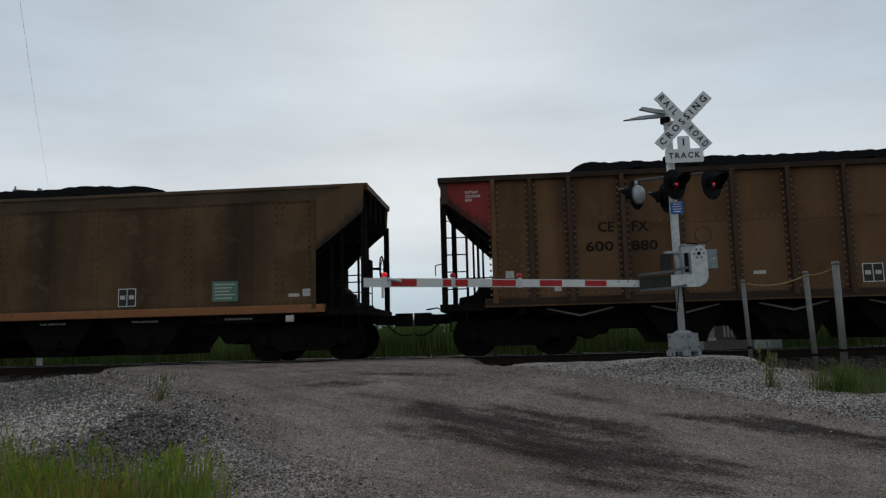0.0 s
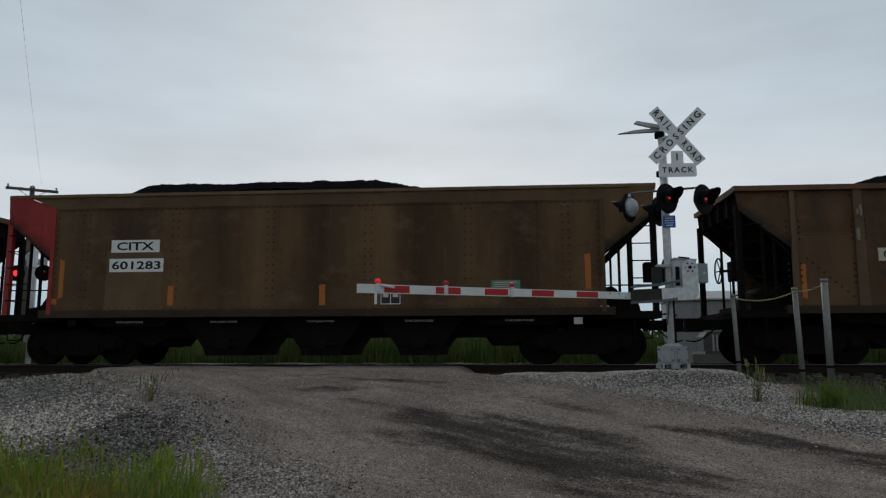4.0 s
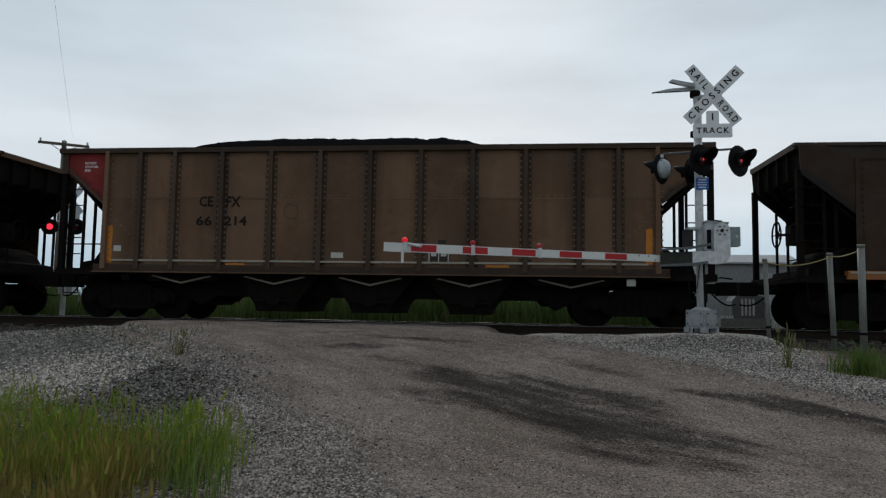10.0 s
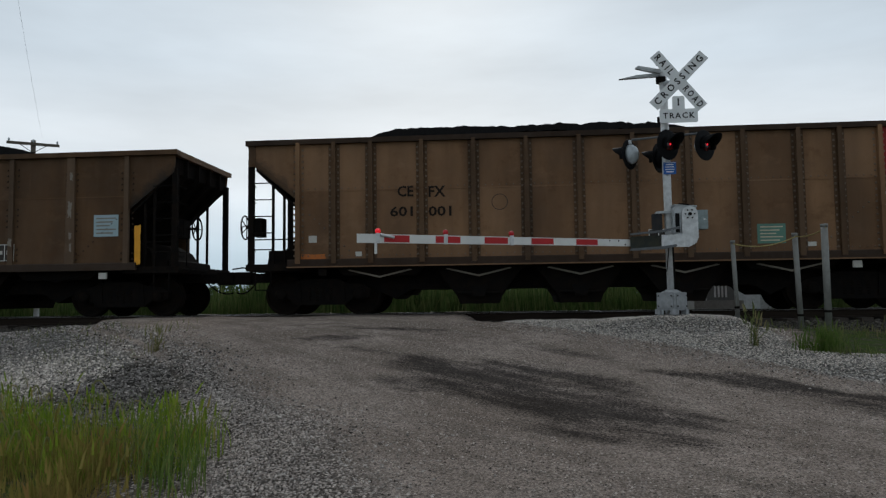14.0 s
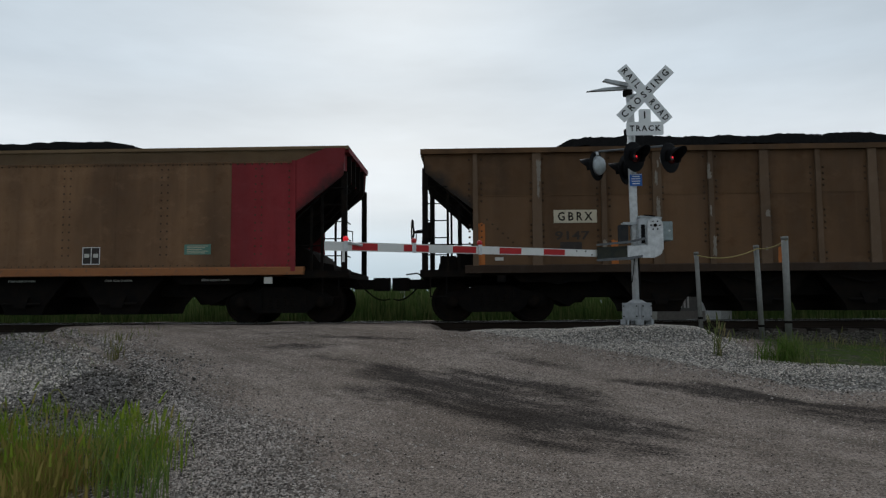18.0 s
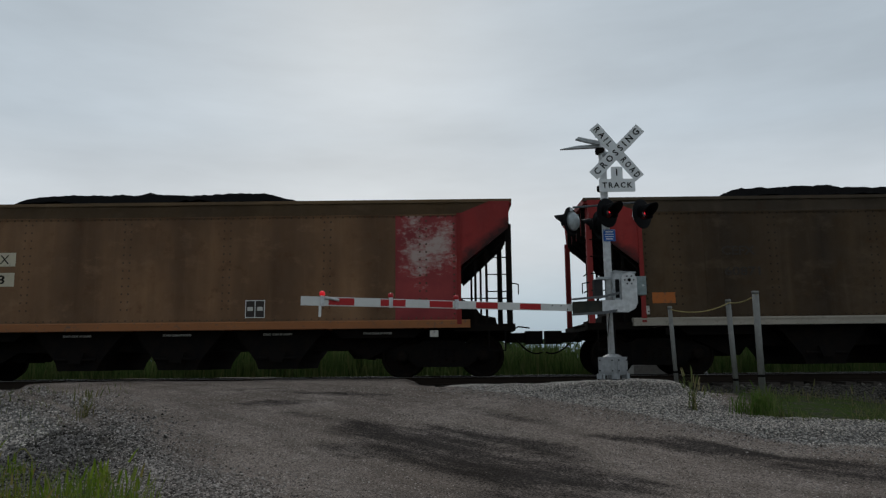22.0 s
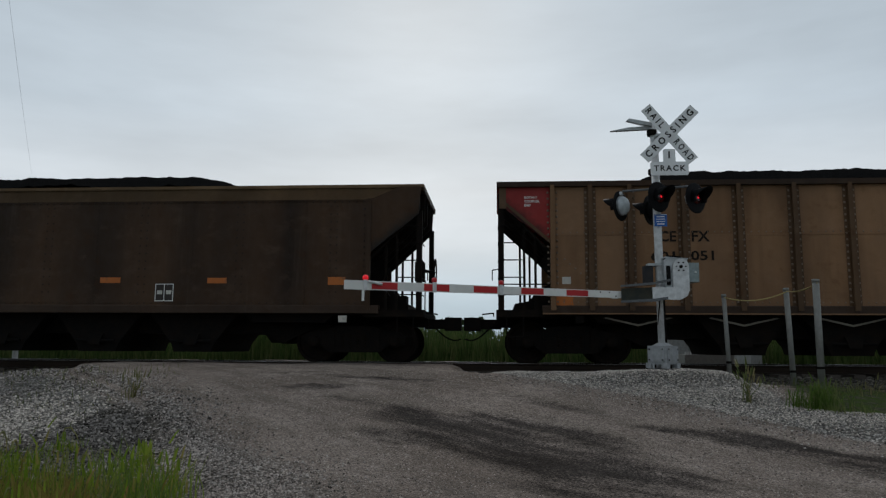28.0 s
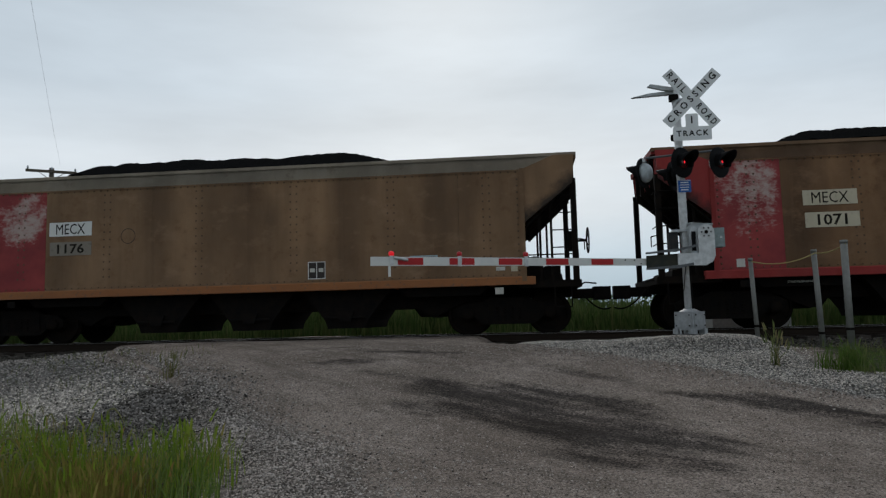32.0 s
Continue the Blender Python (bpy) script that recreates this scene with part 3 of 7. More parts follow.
def build_ground():
    xs = spread(-2500, 2500, -11, 8, 0.16, 1.14)
    ys = spread(-600, 3000, 3.5, 24, 0.16, 1.14)
    verts = [(x, y, ground_z(x, y)) for y in ys for x in xs]
    n = len(xs)
    faces = [(j * n + i, j * n + i + 1, (j + 1) * n + i + 1, (j + 1) * n + i) for j in range(len(ys) - 1) for i in range(n - 1)]
    me = bpy.data.meshes.new("ground")
    me.from_pydata(verts, [], faces)
    me.shade_smooth()
    zones = {"coarse": [], "stain": [], "stone": [], "soil": [], "green": []}
    for x, y, _ in verts:
        r, p = on_road(x, y), pad(x, y)
        out = along(ROAD_LEFT, y) - x
        bed = step(y, 13.2, 14.2) * (1 - step(y, 19.8, 20.8))
        left = step(out, 0.0, 0.9) * step(y, 8.6, 9.6)
        zones["coarse"].append(max(r, step(out, -1.5, -1.0) * (1 - step(out, 1.2, 2.0))) * (1 - step(y, 9.5, 11.5)) * max(1 - step(-out, 0.2, 1.3 + 0.25 * (9 - y)), 0.35 * (1 - step(y, 5.0, 6.6))))
        zones["stain"].append(stain(x, y) * r)
        zones["stone"].append(max(p * (1 - r), bed * (1 - r), left, 0.45 * step(out, -1.2, 0.2) * (1 - step(out, 0.2, 1.5))))
        lush = max(step(y, 20.8, 21.6) * (1 - r * 0.6), step(x, 4.0, 5.0) * step(y, 9.8, 10.8) * (1 - step(y, 13, 14)) * (1 - r), step(out, 0.4, 1.4) * (1 - step(y, 8.6, 9.4)), 1 - step(y, 2, 4) if abs(x) > 5 else 0)
        zones["soil"].append(max(0.75 * lush, bed * (1 - r) * 0.75, (0.72 + 0.5 * noise.noise((x * 1.8, y * 1.8, 31))) * step(out, -0.7, 0.2) * math.exp(-((x + 4.85) / 1.0) ** 4 - ((y - 8.9) / 1.7) ** 4)))
        zones["green"].append(lush * (1.0 if y > 21 else 0.55))
    for k, v in zones.items():
        me.attributes.new(k, "FLOAT", "POINT").data.foreach_set("value", v)
    me.materials.append(ground_material())
    return tagged(new("ground", me), "grey gravel road and stony ground rising to the railway crossing", "ground", kind="structure")


build_ground()


def stones(name, label, n, place, size, material, seed):
    """Loose angular stones, joined in one mesh."""
    rnd = random.Random(seed)
    base = np.array([(1, 0, 0), (-1, 0, 0), (0, 1, 0), (0, -1, 0), (0, 0, 1), (0, 0, -0.7), (0.7, 0.7, 0.2), (-0.6, 0.7, 0.25)], float)
    tri = [(4, 0, 6), (4, 6, 2), (4, 2, 7), (4, 7, 1), (4, 1, 3), (4, 3, 0), (5, 6, 0), (5, 2, 6), (5, 7, 2), (5, 1, 7), (5, 3, 1), (5, 0, 3)]
    V, F = [], []
    while len(F) < n * 12:
        x, y = place(rnd)
        if x is None:
            continue
        s = size(rnd)
        t = rnd.uniform(0, 6.28)
        c, q = math.cos(t), math.sin(t)
        p = base * np.array([[rnd.uniform(0.7, 1.3), rnd.uniform(0.6, 1.1), rnd.uniform(0.45, 0.9)]]) * s
        p += np.array([[rnd.uniform(-0.2, 0.2) * s for _ in range(3)] for _ in range(8)])
        z = ground_z(x, y) + 0.25 * s
        o = len(V)
        V += [(x + c * a - q * b, y + q * a + c * b, z + d) for a, b, d in p]
        F += [(i + o, j + o, k + o) for i, j, k in tri]
    me = bpy.data.meshes.new(name)
    me.from_pydata(V, [], F)
    me.materials.append(material)
    return tagged(new(name, me), label, "gravel", kind="stuff")


def stone_material(name, dark, light):
    a = Mat(name)
    r = a.n("NewGeometry").outputs["Random Per Island"]
    s = a.noise(a.co(seed=False), 30, 4)
    col = a.mix(r, dark, light)
    col = a.mix(a.rng(s, 0.4, 0.7, 0, 0.4), col, scaled(dark, 0.6))
    return a.done(col, 1.0, 0.0, 0.0)


LIME = stone_material("crushed_limestone", (0.26, 0.230, 0.200), (0.80, 0.725, 0.645))
MIXED = stone_material("mixed_gravel", (0.050, 0.044, 0.039), (0.60, 0.54, 0.49))
GRIT = stone_material("road_grit", (0.07, 0.058, 0.050), (0.66, 0.57, 0.505))
BALLAST = stone_material("ballast_stone", (0.03, 0.027, 0.024), (0.17, 0.155, 0.135))


def on_pad(r):
    x, y = r.uniform(-1.6, 6.3), r.uniform(8.7, 14.0)
    return (x, y) if pad(x, y) * (1 - on_road(x, y)) > r.uniform(0.15, 0.6) else (None, None)


def on_left(r):
    y = r.uniform(7.5, 13.6)
    x = along(ROAD_LEFT, y) - r.uniform(-0.6, 5.5)
    return (x, y) if math.exp(-((x + 4.85) / 1.0) ** 4 - ((y - 8.9) / 1.7) ** 4) < r.uniform(0.0, 1.5) and noise.noise((x * 1.6, y * 1.6, 21)) > r.uniform(-0.5, 0.4) else (None, None)


def on_far_left(r):
    x, y = r.gauss(-6.9, 0.9), r.gauss(9.9, 0.65)
    return (x, y) if x < -5.5 else (None, None)


def on_lane(r):
    y = 4.6 + 8.0 * r.random() ** 1.6
    a, b = along(ROAD_LEFT, y), along(ROAD_RIGHT, y)
    x = a + (b - a) * r.random()
    return (x, y) if -7 < x < 7 and stain(x, y) < 0.3 and noise.noise((x * 0.7, y * 0.7, 8)) > r.uniform(-0.5, 0.35) else (None, None)


def on_verge(r):
    y = r.uniform(5.2, 12.5)
    k = abs(r.gauss(0, 0.75))
    return (along(ROAD_LEFT, y) - 0.15 + k, y) if r.random() < 0.72 else (along(ROAD_RIGHT, y) + 0.1 - k * 0.7, y)


def on_edge(r):
    y = r.uniform(4.7, 8.2)
    x = along(ROAD_LEFT, y) + abs(r.gauss(0, 0.9)) - 0.4
    return (x, y) if noise.noise((x * 1.3, y * 1.3, 40)) > r.uniform(-0.5, 0.3) else (None, None)


def on_bed(r):
    x = r.uniform(-16, 14)
    y = r.choice((r.uniform(13.5, 16.2), r.uniform(16.4, 17.7), r.uniform(17.9, 20.2)))
    return (x, y) if on_road(x, y) < 0.3 else (None, None)


stones("limestone_gravel", "pale crushed limestone heaped round the signal base", 20000, on_pad, lambda r: r.uniform(0.006, 0.016), LIME, 11)
stones("roadside_gravel", "pale and dark loose stones beside the road", 11000, on_left, lambda r: r.uniform(0.009, 0.026), MIXED, 12)
stones("pale_gravel", "whitish crushed stone spilled beside the track", 4200, on_far_left, lambda r: r.uniform(0.010, 0.026), LIME, 15)
stones("loose_gravel", "small loose grit along the road edges", 12000, on_verge, lambda r: r.uniform(0.006, 0.018), MIXED, 13)
stones("lane_grit", "small grey stones lying on the gravel road", 17000, on_lane, lambda r: r.uniform(0.005, 0.012), GRIT, 16)
DARK = stone_material("dark_gravel", (0.024, 0.022, 0.020), (0.30, 0.275, 0.255))
stones("dark_gravel", "dark cindery gravel between the grass and the pale stones", 4200, lambda r: (r.gauss(-4.95, 0.55), r.gauss(8.8, 0.75)), lambda r: r.uniform(0.010, 0.028), DARK, 17)
stones("edge_gravel", "dark and pale grit where the road meets the grass", 9000, on_edge, lambda r: r.uniform(0.006, 0.016), GRIT, 18)
stones("track_ballast", "dark dirty ballast stones round the ties", 5200, on_bed, lambda r: r.uniform(0.025, 0.05), BALLAST, 14)

# ---- railway track ----


def build_track():
    track = tagged(empty("railway_track", Matrix.Translation((0, TRACK_Y, 0))), "single railway track with worn steel rails on dark ties", "railway track", kind="structure")
    rail_top = Mat("rail_steel")
    s = rail_top.noise(rail_top.co((0.3, 6, 6), seed=False), 3, 4)
    steel = rail_top.done(rail_top.mix(s, (0.016, 0.012, 0.010), (0.035, 0.025, 0.018)), 0.9, 0.0, 0.1)
    head = Mat("rail_head")
    bright = head.done(head.mix(head.noise(head.co((0.2, 9, 1), seed=False), 4, 3), (0.22, 0.21, 0.20), (0.42, 0.41, 0.40)), 0.35, 0.6)
    for s in (-1, 1):
        y = s * (GAUGE / 2 + 0.036)
        prof = [(y - 0.07, -0.175), (y + 0.07, -0.175), (y + 0.07, -0.16), (y + 0.012, -0.145), (y + 0.012, -0.045), (y + 0.036, -0.03), (y + 0.036, -0.004), (y - 0.036, -0.004), (y - 0.036, -0.03), (y - 0.012, -0.045), (y - 0.012, -0.145), (y - 0.07, -0.16)]
        rail = part("rail", prism(B(), prof, -420, 460, "x"), steel, track)
        part("railhead", box(B(), -420, 460, y - 0.026, y + 0.026, -0.006, 0), bright, rail, "polished running surface")
    a = Mat("tie_wood")
    tie_mat = a.done(a.mix(a.noise(a.co((1, 8, 1), seed=False), 4, 6), (0.018, 0.014, 0.011), (0.070, 0.055, 0.043)), 0.9)
    me = mesh_of("tie", box(B(), -0.115, 0.115, -1.3, 1.3, -0.34, -0.178), tie_mat)
    for i in range(-44, 45):
        x = i * 0.53 + 0.1
        if -9.2 < x < -0.9:
            continue
        o = new("tie", me)
        o.parent = track
        o.matrix_basis = pose(x + 0.03 * math.sin(i * 7.1), 0.04 * math.sin(i * 3.3), 0.005 * math.sin(i), 0, 0, 1.2 * math.sin(i * 5.7))
    bm = B()
    for i in list(range(-780, -44)) + list(range(45, 850)):
        box(bm, i * 0.53 - 0.115, i * 0.53 + 0.115, -1.3, 1.3, -0.34, -0.178)
    tagged(part("far_ties", bm, tie_mat, track, "row of dark wooden ties"), kind="stuff")


build_track()

# ---- crossing signal with its gate ----
SIGN_WHITE = sign_paint("sign_white", (0.80, 0.81, 0.81), 0.06, (0.3, 0.3, 0.3))
SIGN_BLACK = sign_paint("sign_black", (0.02, 0.02, 0.02), 0.05)
LAMP_BLACK = sign_paint("lamp_black", (0.010, 0.010, 0.011), 0.05)
LAMP_GREY = galvanised("lamp_back", (0.42, 0.46, 0.48), 0.05)
GATE_WHITE = sign_paint("gate_white", (0.72, 0.72, 0.69), 0.12, (0.3, 0.3, 0.28))
GATE_RED = sign_paint("gate_red", (0.46, 0.020, 0.022), 0.08, (0.2, 0.05, 0.04))
CASE_GREY = galvanised("case_grey", (0.47, 0.49, 0.50), 0.05)
BASE_GREY = galvanised("cast_grey", (0.30, 0.31, 0.315), 0.05)
DARK_PIPE = galvanised("dark_pipe", (0.10, 0.105, 0.11), 0.1)
BLUE = sign_paint("notice_blue", (0.020, 0.12, 0.42), 0.05)
RED_LENS = Mat("red_lens").done((0.055, 0.003, 0.004), 0.15)
RED_SPOT = glow("red_lamp_glow", (1.0, 0.02, 0.035), 0.7)
RED_ON = glow("red_tip_glow", (1.0, 0.012, 0.025), 0.38)
FAR_ON = glow("far_lamp_glow", (1.0, 0.03, 0.06), 1.3)
RED_DIM = glow("red_dim_glow", (0.7, 0.010, 0.020), 0.06)


def blade(parent, turn, y):
    bm = B()
    prism(bm, [(-0.61, -0.098), (0.61, -0.098), (0.61, 0.098), (-0.61, 0.098)], -0.004, 0.004)
    o = part("crossbuck_blade", bm, SIGN_WHITE, parent, "white reflective blade with black letters")
    o.matrix_basis = pose(0.232, y, 3.975, 0, turn, 0)
    return o


def flasher(parent, x, y, z, turn, tilt=0, back=None):
    """A round black flasher: backboard, hood, lens, lamp back."""
    bm = B()
    turned(bm, [(0.25, 0.0), (0.262, -0.012), (0.25, -0.02), (0.14, -0.03)], 28, "y")
    o = part("backboard", bm, LAMP_BLACK, parent, "round black backboard")
    o.matrix_basis = pose(x, y, z, tilt, 0, turn)
    part("lens", turned(B(), [(0.108, -0.03), (0.10, -0.05), (0.05, -0.062), (0.01, -0.065)], 20, "y"), RED_LENS, o, "dark red glass lens", True)
    bm = B()
    n = 18
    for i in range(n):
        a0, a1 = math.pi * (1.18 - 1.36 * i / n), math.pi * (1.18 - 1.36 * (i + 1) / n)
        d0, d1 = 0.10 + 0.19 * max(0, math.sin(a0)) ** 0.7, 0.10 + 0.19 * max(0, math.sin(a1)) ** 0.7
        q = [(0.142 * math.cos(a0), -0.03, 0.142 * math.sin(a0)), (0.142 * math.cos(a1), -0.03, 0.142 * math.sin(a1)), (0.150 * math.cos(a1), -0.03 - d1, 0.150 * math.sin(a1)), (0.150 * math.cos(a0), -0.03 - d0, 0.150 * math.sin(a0))]
        f = bm.faces.new([bm.verts.new(p) for p in q])
    bmesh.ops.remove_doubles(bm, verts=bm.verts, dist=0.001)
    bmesh.ops.solidify(bm, geom=bm.faces[:], thickness=0.006)
    part("hood", bm, LAMP_BLACK, o, "black sheet hood", True)
    part("lamp_back", turned(B(), [(0.17, 0.0), (0.165, 0.05), (0.13, 0.10), (0.06, 0.13), (0.01, 0.135)], 24, "y"), back or LAMP_GREY, o, "grey domed lamp back", True)
    part("filament", turned(B(), [(0.020, -0.064), (0.017, -0.070), (0.004, -0.072)], 12, "y"), RED_SPOT, o, "small red glow")
    return o


def build_signal():
    s = tagged(empty("crossing_signal", Matrix.Translation((2.76, 12.6, -0.02))), "grey steel railroad crossing signal with crossbuck, flashers and lowered gate", "crossing signal")
    part("mast", rod(B(), (0.055, 0, 0.05), (0.03, 0, 4.36), 0.068, 20), ALU, s, "pale aluminium mast", True)
    part("mast_cap", turned(B(), [(0.078, 4.34), (0.078, 4.38), (0.04, 4.41)], 16), GALV, s, "", True)
    # junction base, one corner towards the road
    bm = B()
    prism(bm, [(-0.17, -0.18), (0.17, -0.18), (0.18, -0.17), (0.18, 0.17), (0.17, 0.18), (-0.17, 0.18), (-0.18, 0.17), (-0.18, -0.17)], 0.10, 0.40, "z")
    turned(bm, [(0.17, 0.40), (0.13, 0.425), (0.085, 0.45)], 20)
    for qx in (-1, 1):
        for qy in (-1, 1):
            prism(bm, [(qx * 0.10, qy * 0.10), (qx * 0.20, qy * 0.10), (qx * 0.20, qy * 0.20), (qx * 0.10, qy * 0.20)], 0.03, 0.12, "z")
    base = part("junction_base", bm, BASE_GREY, s, "cast grey junction box base on four feet")
    base.matrix_basis = pose(0.055, 0, 0, 0, 0, 44)
    part("foundation", prism(B(), [(-0.16, -0.16), (0.27, -0.16), (0.27, 0.16), (-0.16, 0.16)], -0.30, 0.025, "z"), galvanised("foundation_concrete", (0.11, 0.105, 0.10), 0), s, "low concrete footing")
    for q in (0, -90):
        c = part("cover", prism(B(), [(-0.14, 0.14), (0.14, 0.14), (0.15, 0.16), (0.15, 0.36), (0.12, 0.385), (-0.12, 0.385), (-0.15, 0.36), (-0.15, 0.16)], -0.196, -0.183), BASE_GREY, base, "bolted cover plate")
        c.matrix_basis = pose(0, 0, 0, 0, 0, q)
        for bx in (-0.125, 0.125):
            for bz in (0.17, 0.345):
                o = part("bolt", rod(B(), (bx, -0.194, bz), (bx, -0.209, bz), 0.012, 6), IRON, base)
                o.matrix_basis = pose(0, 0, 0, 0, 0, q)
    for i, (x, y) in enumerate(((-0.14, -0.19), (0.26, -0.19), (-0.14, 0.19), (0.26, 0.19))):
        part("anchor_bolt", rod(B(), (x, y, 0.03), (x, y, 0.11), 0.016, 6), GALV, s)
    part("conduit", rod(B(), (0.11, -0.05, 0.38), (0.09, -0.05, 1.2), 0.02, 8), IRON, s, "dark cable conduit", True)
    # crossbuck
    b1 = blade(s, 51, -0.262)
    b2 = blade(s, -45, -0.282)
    for word, blade_of, x, w in (("RAIL", b1, -0.365, 0.40), ("ROAD", b1, 0.365, 0.42), ("CROSSING", b2, 0, 1.10)):
        o = letters(word, 0.160, SIGN_BLACK, blade_of, x, -0.006, 0, 1.0, "lettering", 1.65)
        xs = [v.co.x for v in o.data.vertices]
        k = w / (max(xs) - min(xs))
        o.matrix_basis = Matrix.Translation((x - k * (max(xs) + min(xs)) / 2, -0.006, 0)) @ Matrix.Diagonal((k, 1, 1, 1))
    part("sign_bracket", box(B(), 0.02, 0.26, -0.25, -0.05, 3.95, 3.99), GALV, s)
    part("sign_bracket", box(B(), 0.02, 0.26, -0.25, -0.05, 3.40, 3.44), GALV, s)
    # 1 TRACK plate, an upside-down T
    bm = B()
    prism(bm, [(-0.08, 3.255), (0.51, 3.255), (0.53, 3.275), (0.53, 3.47), (0.51, 3.49), (0.32, 3.49), (0.32, 3.69), (0.30, 3.71), (0.135, 3.71), (0.115, 3.69), (0.115, 3.49), (-0.08, 3.49), (-0.10, 3.47), (-0.10, 3.275)], -0.268, -0.260)
    tr = part("track_plate", bm, SIGN_WHITE, s, "white plate reading 1 TRACK")
    letters("TRACK", 0.135, SIGN_BLACK, tr, 0.215, -0.270, 3.372, 1.0, "lettering", 1.3)
    letters("1", 0.17, SIGN_BLACK, tr, 0.215, -0.270, 3.60)
    # bell and antenna-like side brackets at the top
    bm = B()
    prism(bm, [(-0.72, 4.105), (-0.05, 4.13), (0.0, 4.16), (-0.05, 4.19), (-0.42, 4.165)], -0.05, 0.03)
    part("stay_bracket", bm, GALV, s, "flat grey bracket")
    bm = B()
    prism(bm, [(-0.45, 4.27), (-0.40, 4.31), (-0.02, 4.23), (-0.02, 4.17), (-0.2, 4.20)], -0.11, -0.03)
    part("stay_bracket", bm, GALV, s, "flat grey bracket")
    part("collar", turned(B(), [(0.085, 4.02), (0.09, 4.05), (0.09, 4.10), (0.085, 4.12)], 16), IRON, s)
    part("collar", turned(B(), [(0.085, 3.33), (0.09, 3.36), (0.09, 3.40), (0.085, 3.42)], 16), IRON, s)
    # flashers on their cross arm
    part("cross_arm", rod(B(), (-0.55, -0.10, 3.02), (0.62, -0.10, 3.10), 0.020, 10), DARK_PIPE, s, "thin pipe arm", True)
    flasher(s, 0.02, -0.22, 2.89, 36)
    flasher(s, 0.62, -0.24, 2.86, 38)
    flasher(s, -0.56, 0.02, 2.79, -128)
    flasher(s, -0.02, 0.22, 2.75, -128, 0, LAMP_BLACK)
    for x, z in ((0.0, 3.06), (0.60, 3.10), (-0.58, 3.0)):
        part("lamp_hanger", rod(B(), (x, -0.10, z), (x, -0.14, z - 0.06), 0.026, 8), GALV, s)
    # blue notice
    nb = part("notice_plate", box(B(), -0.03, 0.18, -0.10, -0.094, 2.41, 2.62), BLUE, s, "blue notice plate with white lines")
    part("notice_border", prism(B(), [(-0.025, 2.605), (0.175, 2.605), (0.175, 2.612), (-0.025, 2.612)], -0.1035, -0.1005), SIGN_WHITE, nb)
    for i, (w, h) in enumerate(((0.13, 0.016), (0.15, 0.012), (0.15, 0.012), (0.12, 0.018))):
        z = 2.575 - i * 0.042
        part("text_line", box(B(), 0.075 - w / 2, 0.075 + w / 2, -0.1035, -0.1005, z - h / 2, z + h / 2), SIGN_WHITE, nb)
    # gate mechanism
    mech = part("gate_machine", prism(B(), [(0.10, 1.22), (0.44, 1.22), (0.47, 1.30), (0.45, 1.82), (0.12, 1.86), (0.08, 1.80)], -0.24, 0.14), CASE_GREY, s, "grey gate machine housing")
    part("lid", prism(B(), [(0.09, 1.855), (0.46, 1.825), (0.46, 1.845), (0.09, 1.875)], -0.26, 0.16), GALV, mech, "dented lid")
    part("hinge_rod", rod(B(), (0.16, -0.262, 1.88), (0.34, -0.262, 1.86), 0.012, 6), IRON, mech)
    part("louvre", box(B(), 0.105, 0.17, -0.262, -0.242, 1.40, 1.72), LAMP_BLACK, mech, "dark slot")
    bm = B()
    arc = [(0.33 + 0.13 * math.cos(a), 1.70 + 0.13 * math.sin(a)) for a in [math.pi * i / 10 for i in range(11)]]
    prism(bm, arc + [(0.20, 1.36), (-0.14, 1.36), (-0.14, 1.16), (0.30, 1.15), (0.40, 1.20), (0.46, 1.30)], -0.31, -0.27)
    hub = part("gate_support", bm, ALU, s, "white curved gate support arm")
    for i in range(7):
        q = 2 * math.pi * i / 6
        part("bolt", rod(B(), (0.33 + (0.075 * math.cos(q) if i < 6 else 0), -0.31, 1.70 + (0.075 * math.sin(q) if i < 6 else 0)), (0.33 + (0.075 * math.cos(q) if i < 6 else 0), -0.326, 1.70 + (0.075 * math.sin(q) if i < 6 else 0)), 0.013 if i < 6 else 0.03, 8), IRON, hub)
    part("side_case", box(B(), 0.49, 0.66, -0.16, 0.06, 1.46, 1.78), galvanised("side_case_grey", (0.24, 0.29, 0.29), 0.1), s, "small grey-green case")
    part("case_lock", rod(B(), (0.60, -0.16, 1.62), (0.60, -0.18, 1.62), 0.018, 8), ALU, s)
    for z in (1.24, 1.76):
        part("clamp", box(B(), -0.16, 0.12, -0.10, 0.10, z - 0.02, z + 0.02), GALV, s, "mast clamp")
    part("motor_box", box(B(), -0.22, -0.075, -0.08, 0.10, 1.42, 1.74), dark_iron("motor_grey", (0.035, 0.037, 0.04)), s, "dark side box")
    part("counter_bar", prism(B(), [(-0.66, 1.10), (-0.10, 1.12), (0.10, 1.16), (0.10, 1.20), (-0.10, 1.17), (-0.66, 1.135)], -0.34, -0.30), DARK_PIPE, s, "lower channel bar")
    part("counter_bar", prism(B(), [(-0.66, 1.36), (-0.12, 1.40), (0.16, 1.46), (0.16, 1.50), (-0.12, 1.44), (-0.66, 1.39)], -0.34, -0.30), DARK_PIPE, s, "upper channel bar")
    part("counter_bar", prism(B(), [(-0.64, 1.13), (-0.10, 1.16), (-0.10, 1.36), (-0.64, 1.34)], -0.26, -0.22), dark_iron("channel_dark", (0.04, 0.045, 0.04)), s, "dark inner channel")
    part("wire_loop", rod(B(), (0.02, -0.08, 1.16), (-0.03, -0.09, 0.75), 0.008, 6), IRON, s, "", True)
    # gate arm in striped lengths
    A, E = Vector((-0.51, -0.15, 1.24)), Vector((-4.99, -1.61, 1.29))
    d = (E - A)
